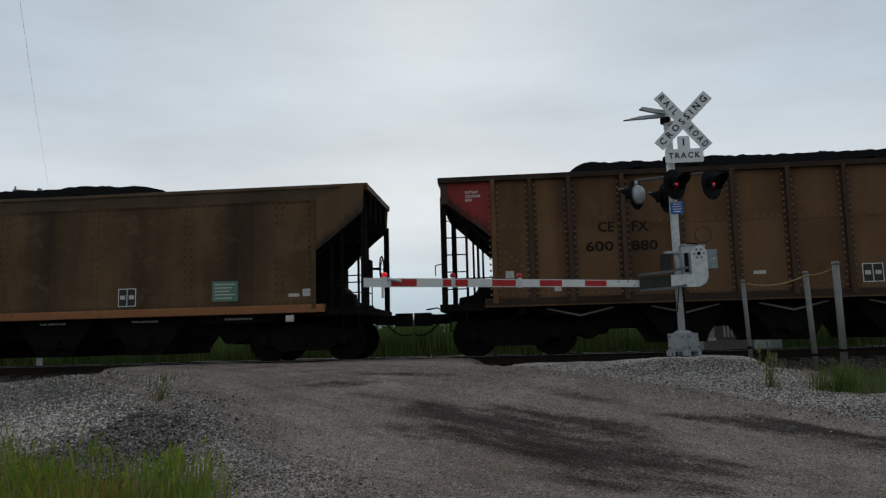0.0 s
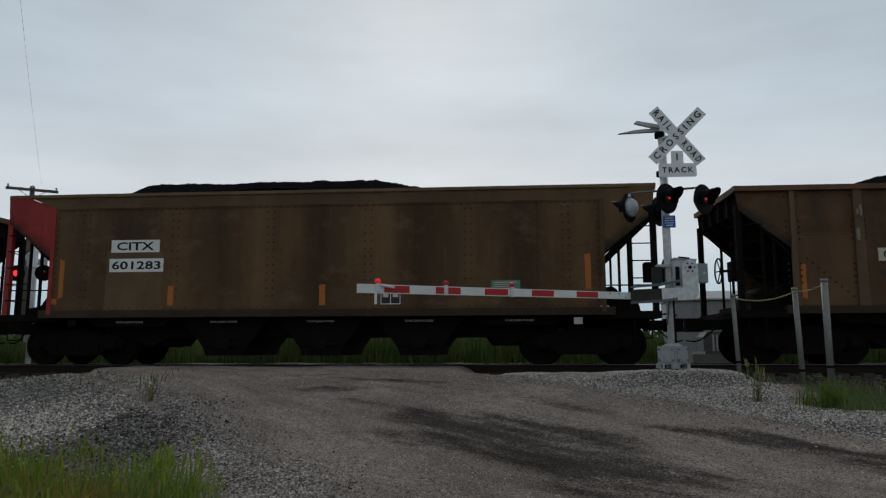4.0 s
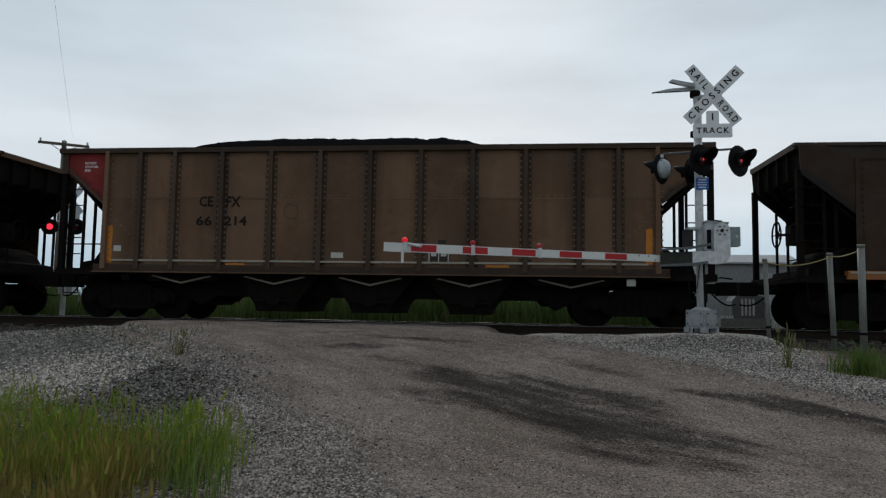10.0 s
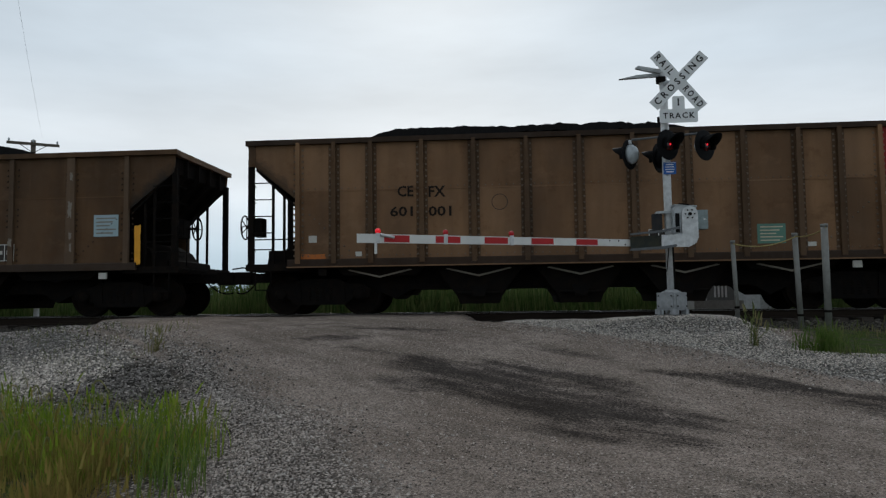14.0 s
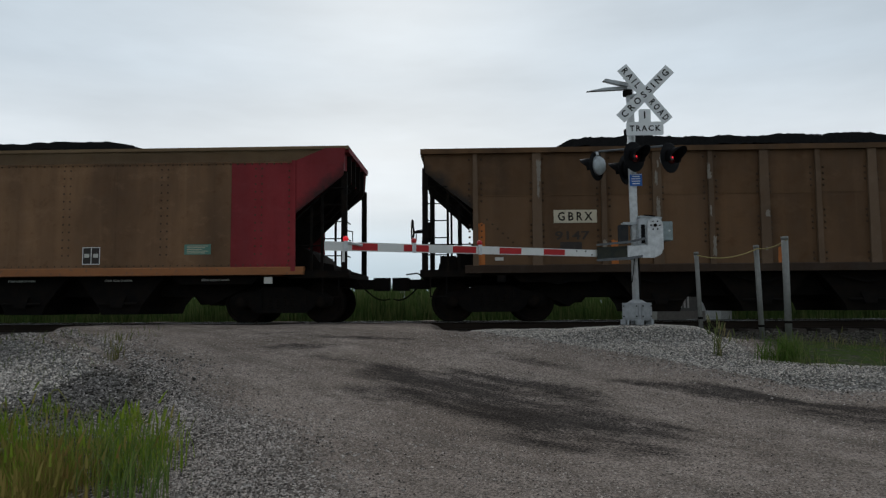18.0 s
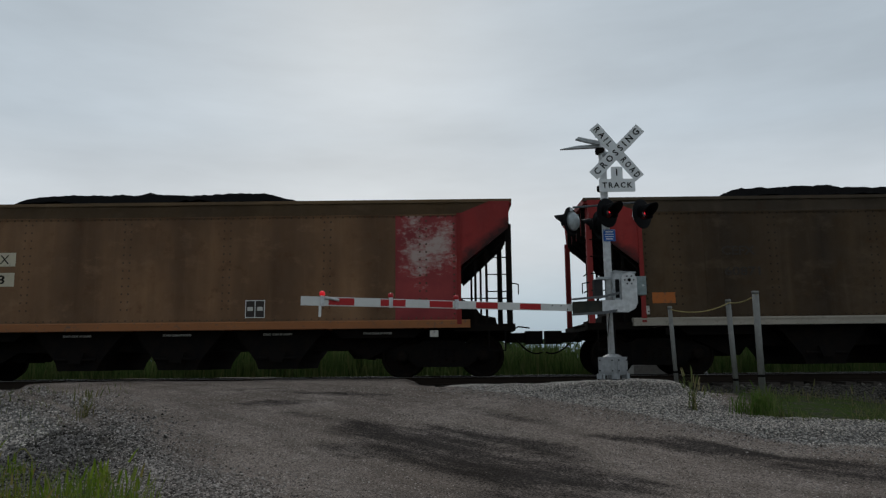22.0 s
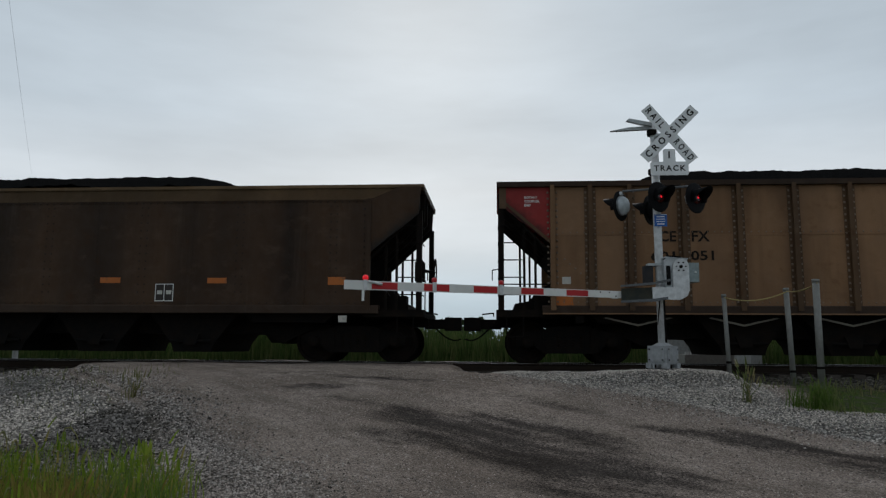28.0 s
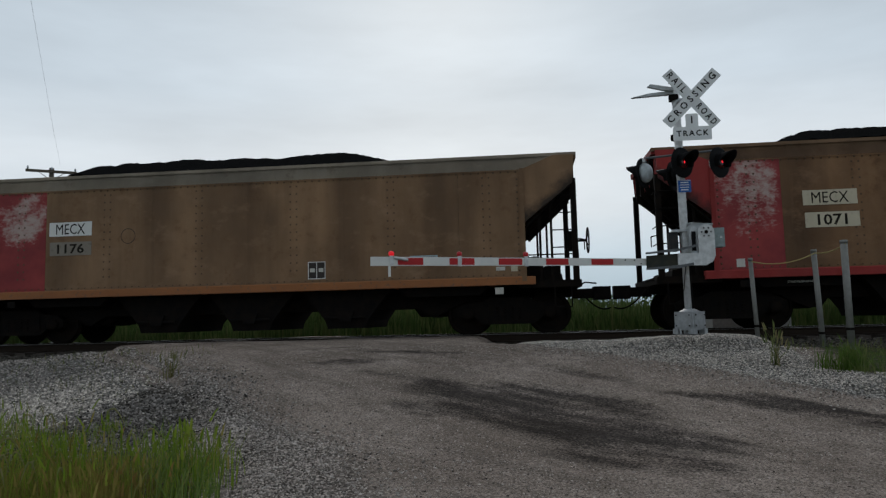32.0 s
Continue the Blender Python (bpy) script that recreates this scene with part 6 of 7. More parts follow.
        # Darker default coat offsets the sky light the sill's ledge catches.
        sm = {"pale_sill": MARK["pale_sill"], "rust_orange_dabs": MARK["orange_sill"], "ochre_sill": MARK["orange_sill"], "red_sill": PAINT["red"]}.get(sill, PAINT["sill_grime"])
        shared(f"side_sill:{style}{s}", lambda: prism(B(), [(s * 1.42, 1.05), (s * 1.60, 1.05), (s * 1.60, 1.20), (s * 1.585, 1.22), (s * 1.42, 1.22)], -6.35, 6.35, "x"), sm, car)
        if style == "R":
            shared(f"sill_lip:{s}", lambda: box(B(), -6.35, 6.35, min(s * 1.5, s * 1.66), max(s * 1.5, s * 1.66), 1.035, 1.06), coat, car)
    shared(f"riveting:{style}", lambda: rivets(style, roof), PAINT["rib_" + paint] if style == "O" else PAINT["rivet_dust"] if style == "R" else STITCH[paint], car, None, "rows of rivets")["kind"] = "stuff"
    # ends
    for e, c in ((-1, left), (1, right)):
        m = PAINT[c] if c else coat
        shared(f"end_rail:{roof}{e}", lambda: box(B(), min(e * 7.16, e * 7.30), max(e * 7.16, e * 7.30), -1.46, 1.46, roof - 0.13, roof - 0.005), m, car)
        # Unpainted end walls go near-black: the end's shade put into the colour.
        shared(f"end_wall:{style}{e}", lambda: box(B(), min(e * 7.14, e * 7.18), max(e * 7.14, e * 7.18), -1.49, 1.49, cut, roof - 0.12), m if c else SOOT_SHADE, car)
        shared(f"slope_sheet:{style}{e}", lambda: prism(B(), [(e * 7.18, cut), (e * 7.14, cut), (e * 4.95, 1.18), (e * 5.02, 1.18)], -1.49, 1.49), SOOT_SHADE, car, None, "sloping end sheet coloured near-black for soot and shade")
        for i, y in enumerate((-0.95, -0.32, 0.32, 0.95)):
            shared(f"end_stiffener:{style}{e}{i}", lambda: prism(B(), [(e * 7.27, roof - 0.13), (e * 7.18, roof - 0.13), (e * 7.18, cut), (e * 6.2, cut - 0.98 * 0.9), (e * 6.27, cut - 1.0), (e * 7.27, cut - 0.06)], y - 0.04, y + 0.04), SOOT_SHADE, car)
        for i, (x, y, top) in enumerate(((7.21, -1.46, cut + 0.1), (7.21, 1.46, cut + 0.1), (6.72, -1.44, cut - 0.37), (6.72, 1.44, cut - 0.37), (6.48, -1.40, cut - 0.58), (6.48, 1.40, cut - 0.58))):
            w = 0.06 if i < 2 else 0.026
            shared(f"end_post:{style}{e}{i}", lambda: box(B(), e * x - w, e * x + w, y - w, y + w, 1.12, top), m if i < 2 and c and style == "S" and not (left_wide or right_wide) else SOOT_SHADE, car)
        shared(f"end_gear:{e}", lambda: prism(B(), [(e * 5.4, 1.12), (e * 6.95, 1.12), (e * 6.92, 1.28), (e * 6.6, 1.34), (e * 6.45, 1.56), (e * 6.18, 1.70), (e * 5.8, 1.75)], -1.15, 1.15), SOOT_SHADE, car, None, "grimy brake gear under the slope")
        for i in range(5):
            z = 1.45 + i * 0.37
            shared(f"ladder_rung:{e}{i}", lambda: rod(B(), (e * 7.21, -1.53, z), (e * 6.72, -1.53, z), 0.013, 6), IRON, car)
            shared(f"ladder_rung:E{e}{i}", lambda: rod(B(), (e * 7.27, -1.46, z), (e * 7.27, -1.02, z), 0.013, 6), IRON, car)
        shared(f"grab_iron:{e}", lambda: rod(rod(B(), (e * 7.24, -1.52, 2.0), (e * 7.40, -1.52, 1.97), 0.012, 6), (e * 7.40, -1.52, 1.97), (e * 7.40, -1.52, 1.75), 0.012, 6), IRON, car)
        shared(f"cross_bar:{e}", lambda: rod(B(), (e * 7.2, -1.44, 1.68), (e * 6.15, -1.44, 1.68), 0.014, 6), IRON, car)
        shared(f"end_platform:{e}", lambda: box(B(), min(e * 6.0, e * 7.32), max(e * 6.0, e * 7.32), -1.5, 1.5, 0.98, 1.13), SOOT_SHADE, car, None, "grimy end sill")
        shared(f"side_step:{e}", lambda: rod(rod(rod(B(), (e * 7.1, -1.5, 1.0), (e * 7.1, -1.5, 0.55), 0.014, 6), (e * 6.75, -1.5, 1.0), (e * 6.75, -1.5, 0.55), 0.014, 6), (e * 7.1, -1.5, 0.56), (e * 6.75, -1.5, 0.56), 0.014, 6), IRON, car)
        cp = shared(f"coupler:{e}", lambda: prism(box(B(), min(e * 7.2, e * 7.72), max(e * 7.2, e * 7.72), -0.12, 0.12, 0.76, 0.98), [(e * 7.68, -0.2), (e * 8.06, -0.2), (e * 8.06, 0.04), (e * 7.9, 0.2), (e * 7.68, 0.2)], 0.72, 1.02, "z"), IRON, car, None, "heavy knuckle coupler")

        def hose(e=e):
            return tube(B(), [(e * (7.35 + 0.7 * i / 8), -0.35 + 0.25 * i / 8, 0.92 - 0.42 * math.sin(math.pi * 0.62 * i / 8)) for i in range(9)], 0.018, 6)
        shared(f"brake_hose:{e}", hose, IRON, car, None, "black rubber brake hose", True)
        shared(f"cut_lever:{e}", lambda: rod(rod(B(), (e * 7.38, -1.5, 1.06), (e * 7.38, -0.1, 1.06), 0.016, 6), (e * 7.38, -1.5, 1.06), (e * 7.62, -1.5, 1.03), 0.016, 6), IRON, car)
        bogie(car, k, e)
    # brake gear at the end away from the painted one
    e = -1 if right else 1

    def hand_wheel(e=e):
        bm = B()
        n = 24
        for i in range(n):
            a, b = 2 * math.pi * i / n, 2 * math.pi * (i + 1) / n
            rod(bm, (e * 7.52, -1.0 + 0.27 * math.cos(a), 2.0 + 0.27 * math.sin(a)), (e * 7.52, -1.0 + 0.27 * math.cos(b), 2.0 + 0.27 * math.sin(b)), 0.018, 6, caps=False)
        for i in range(5):
            a = 2 * math.pi * i / 5
            rod(bm, (e * 7.48, -1.0, 2.0), (e * 7.52, -1.0 + 0.26 * math.cos(a), 2.0 + 0.26 * math.sin(a)), 0.012, 6)
        rod(bm, (e * 7.25, -1.0, 2.0), (e * 7.5, -1.0, 2.0), 0.03, 8)
        return bm
    shared(f"brake_wheel:{e}", hand_wheel, IRON, car, None, "round hand brake wheel")
    shared(f"brake_gearbox:{e}", lambda: box(B(), min(e * 7.08, e * 7.28), max(e * 7.08, e * 7.28), -1.16, -0.82, 1.78, 2.2), IRON, car)
    shared(f"brake_chain:{e}", lambda: rod(B(), (e * 7.30, -1.05, 1.8), (e * 7.30, -1.05, 1.1), 0.014, 5), IRON, car)
    shared(f"air_reservoir:{e}", lambda: rod(B(), (e * 6.35, -0.9, 1.5), (e * 6.35, 0.5, 1.5), 0.2, 14), IRON, car, None, "air reservoir", True)
    shared(f"brake_valve:{e}", lambda: box(B(), min(e * 6.55, e * 6.9), max(e * 6.55, e * 6.9), -1.2, -0.75, 1.13, 1.45), IRON, car)
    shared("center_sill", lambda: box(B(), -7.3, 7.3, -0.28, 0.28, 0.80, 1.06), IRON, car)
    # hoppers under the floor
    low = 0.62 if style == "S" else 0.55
    shared(f"chute_frame:{low}", lambda: chute_filler(low), IRON, car, None, "black filler between the chutes, standing in for shade")
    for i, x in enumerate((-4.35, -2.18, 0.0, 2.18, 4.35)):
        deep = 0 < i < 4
        # Ribbed and flat-posted cars' bays are coloured near-black for the shade below.
        bay = shared(f"hopper_bay:{deep}", lambda: hopper_bay(deep), SOOT_SHADE if style in "RG" else IRON, car, Matrix.Translation((x, 0, 0)), "discharge hopper")
        if style in "RG":
            shared(f"door_edge:{deep}", lambda: prism(B(), [(-0.72, 0.97), (-0.66, 0.99), (0, 0.84), (0.66, 0.99), (0.72, 0.97), (0, 0.80)], -1.375, -1.345), MARK["grey_worn"] if style == "R" else IRON, bay, None, "worn pale door edge")
        if deep:
            shared("door_hinge", lambda: rod(B(), (-0.45, -1.36, 0.45), (0.45, -1.36, 0.45), 0.03, 8), IRON, bay)
            shared("door_latch", lambda: prism(B(), [(-0.12, 0.36), (0.12, 0.36), (0.2, 0.6), (-0.2, 0.6)], -1.40, -1.345), IRON, bay)
        if style == "S" and paint in ("tan", "olive", "brown"):
            fit_text("STAND CLEAR OF DOORS", 0, 0.955, 0.62, 0.045, MARK["white_worn"], bay, -1.345)
        if style == "O":
            for q in (-0.54, 0.54):
                part("reflector", box(B(), x + q - 0.17, x + q + 0.17, -1.606, -1.601, 1.085, 1.145), MARK["white"], car, "white reflective bar")
    for x in (-5.75, 5.75):
        part("bolster_marker", box(B(), x * 0.97 - 0.09, x * 0.97 + 0.09, -1.56, -1.52, 0.86, 1.0), MARK["white_worn"] if x > 0 else IRON, car, "small pale plate")
    # load
    o = new("coal_load", coal_heap(k))
    o.parent = car
    if style == "G":
        o.matrix_basis = Matrix.Translation((0, 0, -0.13))
    tagged(o, "heap of black coal")
    # writing and patches
    if end_text:
        e = -1 if end_text[0] == "L" else 1
        lines = ("ROTARY", "COUPLER", "END") if end_text[1] == "3" else ("ROTARY", "END")
        cx = e * (6.55 if style != "G" else 6.72)
        if style == "S":
            cx = e * 6.66
        for i, q in enumerate(lines):
            w = (0.30 if style == "R" else 0.42) * len(q) / 6.5
            fit_text(q, cx - 0.16 + w / 2, roof - 0.33 - i * (0.085 if style == "R" else 0.115), w, 0.055 if style == "R" else 0.075, MARK["white_worn"] if style != "R" else MARK["white"], car, -slim - 0.003)
    if style == "O" and left:
        part("rail_paint", box(B(), -7.29, -5.1, -1.629, -1.6255, roof - 0.105, roof - 0.008), PAINT["ochre"], car, "orange-yellow stretch of top rail")
        part("paint_panel", prism(B(), [(-6.04, 3.70), (-5.40, 3.70), (-5.40, 2.30), (-5.55, 2.32), (-6.04, 2.85)], -slim - 0.004, -slim), PAINT[left], car, "orange panel with a slanting lower edge")
    if style == "G":
        for i in range(16):
            q = rnd.choice(bays[1:-1])
            if i < 12 and tint:
                fx = (-1 if left else 1) * rnd.choice((6.02, 5.96, 4.98, 4.94, 5.5))
                part("flaked_paint", jagged(fx, rnd.choice((2.72, rnd.uniform(2.2, 3.5), rnd.uniform(2.9, 3.5))), rnd.uniform(0.03, 0.09), rnd.uniform(0.05, 0.20), -1.5315 - 0.0005 * i, rnd, 0.45), MARK["flake"], car, "bare pale flake")
            part("scuff", jagged(q + rnd.uniform(-0.05, 0.05), rnd.uniform(1.5, roof - 0.25), rnd.uniform(0.03, 0.09), rnd.uniform(0.06, 0.45), -1.5965 - 0.0004 * i, rnd, 0.4), MARK["grey_worn"], car, "pale scuff")
    if sill in ("ochre_sill", "pale_sill"):
        part("sill_strip", box(B(), -6.3, 6.3, -1.612, -1.603, 1.17, 1.205), MARK["pale_sill"], car, "pale dusty strip")
    for mk in marks:
        put_mark(car, mk, slim + 0.004, rnd)
    for o in car.children_recursive:
        o["seed"] = float(k * 3.7)
    return car


hopper(-1, 'S', 'olive', sill='rust_orange_dabs', marks=(
    ('box', 1.88, 1.49, 0.41, 0.4),
    ('plate', 4.13, 1.56, 0.58, 0.44, 'green_plate'),
    ('plate', 5.68, 1.43, 0.24, 0.07, 'white_worn'),
    ('plate', 5.96, 1.48, 0.17, 0.16, 'white_worn'),
    ('patch', 5.47, 2.62, 0.4, 0.61, 'olive_pale'),
))
hopper(0, 'R', 'russet', left='red', end_text='L3', marks=(
    ('text', -3.75, 2.67, 0.33, 0.23, 'CE', 'ink'),
    ('text', -3.04, 2.66, 0.35, 0.23, 'FX', 'ink'),
    ('text', -3.9, 2.26, 0.58, 0.22, '600', 'ink'),
    ('text', -2.97, 2.25, 0.55, 0.22, '880', 'ink'),
    ('ring', -1.76, 2.42, 0.35, 0.32),
    ('plate', -5.81, 1.72, 0.18, 0.15, 'white_worn'),
    ('plate', -4.81, 1.39, 0.15, 0.11, 'white_worn'),
    ('box', 1.54, 1.52, 0.41, 0.17),
    ('plate', 3.79, 1.74, 0.57, 0.14, 'green_plate'),
    ('plate', -0.68, 1.6, 0.25, 0.07, 'white_worn'),
))
hopper(1, 'G', 'brown', left='salmon', end_text='L2', marks=(
    ('plate', -4.1, 2.23, 1.01, 0.31, 'cream'),
    ('text', -4.11, 2.24, 0.79, 0.2, 'GBRX', 'ink'),
    ('text', -4.16, 1.79, 0.76, 0.19, '9086', 'ink_faint'),
    ('patch', -2.08, 1.41, 0.15, 0.47, 'orange_worn'),
    ('patch', 0.22, 1.39, 0.15, 0.42, 'orange_worn'),
    ('patch', 5.97, 1.75, 0.14, 0.7, 'orange_worn'),
    ('box', 2.81, 1.36, 0.46, 0.29),
    ('plate', 5.31, 2.07, 0.52, 0.5, 'pale_blue'),
    ('plate', 1.61, 1.28, 0.22, 0.1, 'white_worn'),
    ('patch', -5.33, 3.49, 0.77, 0.17, 'grey_worn'),
))
hopper(2, 'S', 'olive', left='red', shoulder='olive_pale', marks=(
    ('plate', -4.18, 2.64, 1.12, 0.28, 'white'),
    ('text', -4.18, 2.64, 0.87, 0.19, 'CITX', 'ink'),
    ('plate', -4.14, 2.21, 1.25, 0.3, 'white'),
    ('text', -4.14, 2.21, 1.13, 0.19, '601283', 'ink'),
    ('patch', -5.87, 1.92, 0.11, 0.84, 'orange_worn'),
    ('plate', -6.03, 1.41, 0.16, 0.13, 'orange_worn'),
    ('patch', -3.32, 1.52, 0.13, 0.43, 'orange_worn'),
    ('patch', 0.09, 1.52, 0.13, 0.45, 'orange_worn'),
    ('patch', 5.8, 1.96, 0.12, 0.75, 'orange_worn'),
    ('box', 1.59, 1.47, 0.43, 0.3),
    ('plate', 4.06, 1.66, 0.62, 0.27, 'green_plate'),
    ('plate', 6.13, 1.16, 0.17, 0.16, 'white_worn'),
    ('patch', -4.18, 1.84, 1.31, 1.4, 'olive_pale'),
))
hopper(3, 'G', 'brown', right='salmon', end_text='R2', marks=(
    ('plate', -3.97, 2.26, 0.96, 0.27, 'cream'),
    ('text', -3.97, 2.26, 0.76, 0.18, 'GBRX', 'ink'),
    ('text', -4.09, 1.86, 0.71, 0.18, '9021', 'ink_faint'),
    ('patch', -5.96, 1.72, 0.1, 0.72, 'orange_worn'),
    ('patch', -1.78, 1.38, 0.12, 0.45, 'orange_worn'),
    ('patch', 0.73, 1.34, 0.12, 0.44, 'orange_worn'),
    ('plate', 4.85, 2.46, 0.52, 0.48, 'pale_blue'),
    ('box', 3.3, 1.42, 0.46, 0.27),
))
hopper(4, 'S', 'brown', right='crimson', marks=(
    ('patch', -5.16, 1.6, 0.48, 0.3, 'orange_worn'),
    ('patch', -2.49, 1.55, 0.4, 0.13, 'orange_worn'),
    ('text', -3.95, 2.61, 0.46, 0.2, 'EFX', 'ink_faint'),
    ('text', -3.99, 2.22, 0.4, 0.17, '700', 'ink_faint'),
    ('box', 1.55, 1.4, 0.39, 0.12),
    ('plate', 3.98, 1.68, 0.58, 0.21, 'green_plate'),
    ('plate', 5.87, 1.47, 0.12, 0.14, 'pale_blue'),
    ('plate', 5.87, 1.29, 0.12, 0.14, 'cream'),
))
hopper(5, 'S', 'brown', left='teal', sill='pale_sill', end_text='L3', marks=(
    ('patch', -5.15, 1.74, 0.51, 0.13, 'olive_pale'),
    ('plate', -5.15, 1.52, 0.51, 0.36, 'orange_worn'),
    ('patch', 2.52, 1.62, 0.51, 0.15, 'orange_worn'),
    ('patch', 5.14, 1.76, 0.5, 0.12, 'olive_pale'),
    ('plate', 5.14, 1.55, 0.5, 0.29, 'orange_worn'),
    ('map', 5.52, 3.31, 0.97, 0.55),
    ('box', 1.57, 1.32, 0.41, 0.11),
    ('plate', 5.72, 1.5, 0.26, 0.07, 'white_worn'),
))
hopper(6, 'R', 'taupe', left='red', end_text='L3', marks=(
    ('text', -3.75, 2.65, 0.32, 0.24, 'CE', 'ink'),
    ('text', -3.11, 2.64, 0.34, 0.24, 'FX', 'ink'),
    ('text', -3.79, 2.21, 0.37, 0.21, '66', 'ink'),
    ('text', -3.05, 2.21, 0.52, 0.21, '214', 'ink'),
    ('ring', -1.78, 2.42, 0.34, 0.33),
    ('patch', -6.03, 1.67, 0.15, 0.84, 'orange'),
    ('plate', -5.82, 1.58, 0.18, 0.13, 'white_worn'),
    ('plate', -0.71, 1.46, 0.27, 0.12, 'white_worn'),
    ('box', 1.53, 1.45, 0.43, 0.12),
    ('patch', -3.07, 1.21, 0.52, 0.12, 'orange'),
    ('patch', 2.79, 1.21, 0.52, 0.14, 'orange'),
    ('patch', 5.95, 1.68, 0.14, 0.75, 'orange'),
    ('plate', 1.6, 1.74, 0.17, 0.14, 'dark_plate'),
    ('strip', -0.08, 1.31, 12.08, 0.04, 'pale_sill'),
))
hopper(7, 'S', 'soot_brown', right='ochre', sill='ochre_sill', marks=(
    ('patch', -3.68, 2.59, 0.73, 1.86, 'teal_dark'),
    ('plate', -4.03, 2.8, 1.03, 0.57, 'white'),
    ('text', -4.04, 2.93, 0.68, 0.21, 'CITX', 'ink'),
    ('text', -4.04, 2.66, 0.76, 0.19, '680083', 'ink'),
    ('graffiti', -1.21, 1.7, 1.29, 1.13, 'graffiti_teal'),
    ('scribble', 0.89, 1.92, 1.34, 0.44),
    ('scribble', 3.31, 1.97, 0.84, 0.72),
    ('scribble', 5.22, 1.71, 0.83, 0.28),
    ('map', 5.48, 3.32, 1.04, 0.5),
    ('box', 1.56, 1.39, 0.41, 0.11),
))
hopper(8, 'G', 'brown', left='salmon', end_text='L2', marks=(
    ('plate', -3.98, 2.2, 1.04, 0.37, 'cream'),
    ('text', -3.98, 2.2, 0.8, 0.24, 'GBRX', 'ink'),
    ('plate', -3.96, 1.77, 0.96, 0.32, 'tan_patch'),
    ('text', -3.96, 1.77, 0.69, 0.21, '9194', 'ink'),
    ('patch', -5.96, 1.61, 0.12, 0.91, 'amber'),
    ('patch', -3.09, 1.33, 0.15, 0.46, 'amber'),
    ('patch', 0.51, 1.35, 0.13, 0.45, 'amber'),
    ('patch', 2.82, 1.35, 0.14, 0.45, 'amber'),
    ('patch', 6.37, 1.61, 0.14, 0.88, 'amber'),
    ('plate', 5.63, 2.06, 0.58, 0.49, 'pale_blue'),
    ('box', 3.22, 1.34, 0.46, 0.33),
    ('plate', 1.94, 1.21, 0.26, 0.12, 'white_worn'),
    ('patch', -5.5, 3.44, 1.08, 0.27, 'grey_worn'),
))
hopper(9, 'R', 'tan', right='red', end_text='R3', marks=(
    ('text', -3.74, 2.67, 0.35, 0.24, 'CE', 'ink'),
    ('text', -3.05, 2.65, 0.37, 0.24, 'FX', 'ink'),
    ('text', -3.83, 2.23, 0.5, 0.22, '601', 'ink'),
    ('text', -2.99, 2.22, 0.5, 0.22, '001', 'ink'),
    ('ring', -1.7, 2.39, 0.35, 0.33),
    ('plate', 3.91, 1.59, 0.57, 0.41, 'green_plate'),
    ('box', 1.62, 1.54, 0.41, 0.28),
    ('plate', -5.8, 1.66, 0.18, 0.15, 'white_worn'),
    ('plate', -4.78, 1.32, 0.14, 0.1, 'white_worn'),
    ('plate', 4.71, 1.36, 0.17, 0.09, 'white_worn'),
    ('patch', -5.81, 1.21, 0.56, 0.24, 'orange_worn'),
))
hopper(10, 'G', 'brown', left='salmon', end_text='L2', marks=(
    ('plate', -3.87, 2.21, 0.94, 0.3, 'cream'),
    ('text', -3.87, 2.21, 0.74, 0.2, 'GBRX', 'ink'),
    ('text', -4.04, 1.79, 0.71, 0.19, '4098', 'ink_faint'),
    ('patch', -5.86, 1.73, 0.15, 0.84, 'orange'),
    ('patch', -2.98, 1.47, 0.15, 0.46, 'orange_worn'),
    ('plate', 5.16, 2.51, 0.53, 0.48, 'pale_blue'),
    ('box', 3.23, 1.73, 0.46, 0.3),
    ('patch', -5.4, 3.5, 0.85, 0.21, 'grey_worn'),
))
hopper(11, 'S', 'tan', shoulder='olive_pale', right='crimson', right_wide=True, sill='rust_orange_dabs', marks=(
    ('plate', -4.0, 2.62, 0.99, 0.27, 'cream'),
    ('text', -4.0, 2.62, 0.74, 0.18, 'MECX', 'ink'),
    ('plate', -4.0, 2.19, 0.99, 0.27, 'cream'),
    ('text', -4.0, 2.19, 0.64, 0.18, '1197', 'ink'),
    ('plate', -5.82, 1.41, 0.15, 0.1, 'white_worn'),
    ('box', 1.68, 1.43, 0.39, 0.17),
    ('plate', 4.03, 1.61, 0.58, 0.22, 'green_plate'),
))
hopper(12, 'G', 'brown', right='salmon', end_text='R2', marks=(
    ('plate', -3.99, 2.25, 0.92, 0.28, 'cream'),
    ('text', -3.99, 2.25, 0.74, 0.19, 'GBRX', 'ink'),
    ('text', -4.06, 1.84, 0.74, 0.19, '9147', 'ink_faint'),
    ('plate', -4.09, 1.56, 0.46, 0.28, 'dark_plate'),
    ('patch', -6.01, 1.64, 0.18, 0.95, 'orange_worn'),
    ('patch', -3.17, 1.43, 0.15, 0.59, 'orange_worn'),
    ('patch', 0.33, 1.35, 0.17, 0.4, 'orange_worn'),
    ('patch', 2.56, 1.32, 0.12, 0.46, 'orange_worn'),
    ('box', 2.88, 1.36, 0.44, 0.28),
    ('plate', 5.32, 2.09, 0.53, 0.46, 'pale_blue'),
    ('plate', -5.62, 1.35, 0.18, 0.07, 'white_worn'),
))
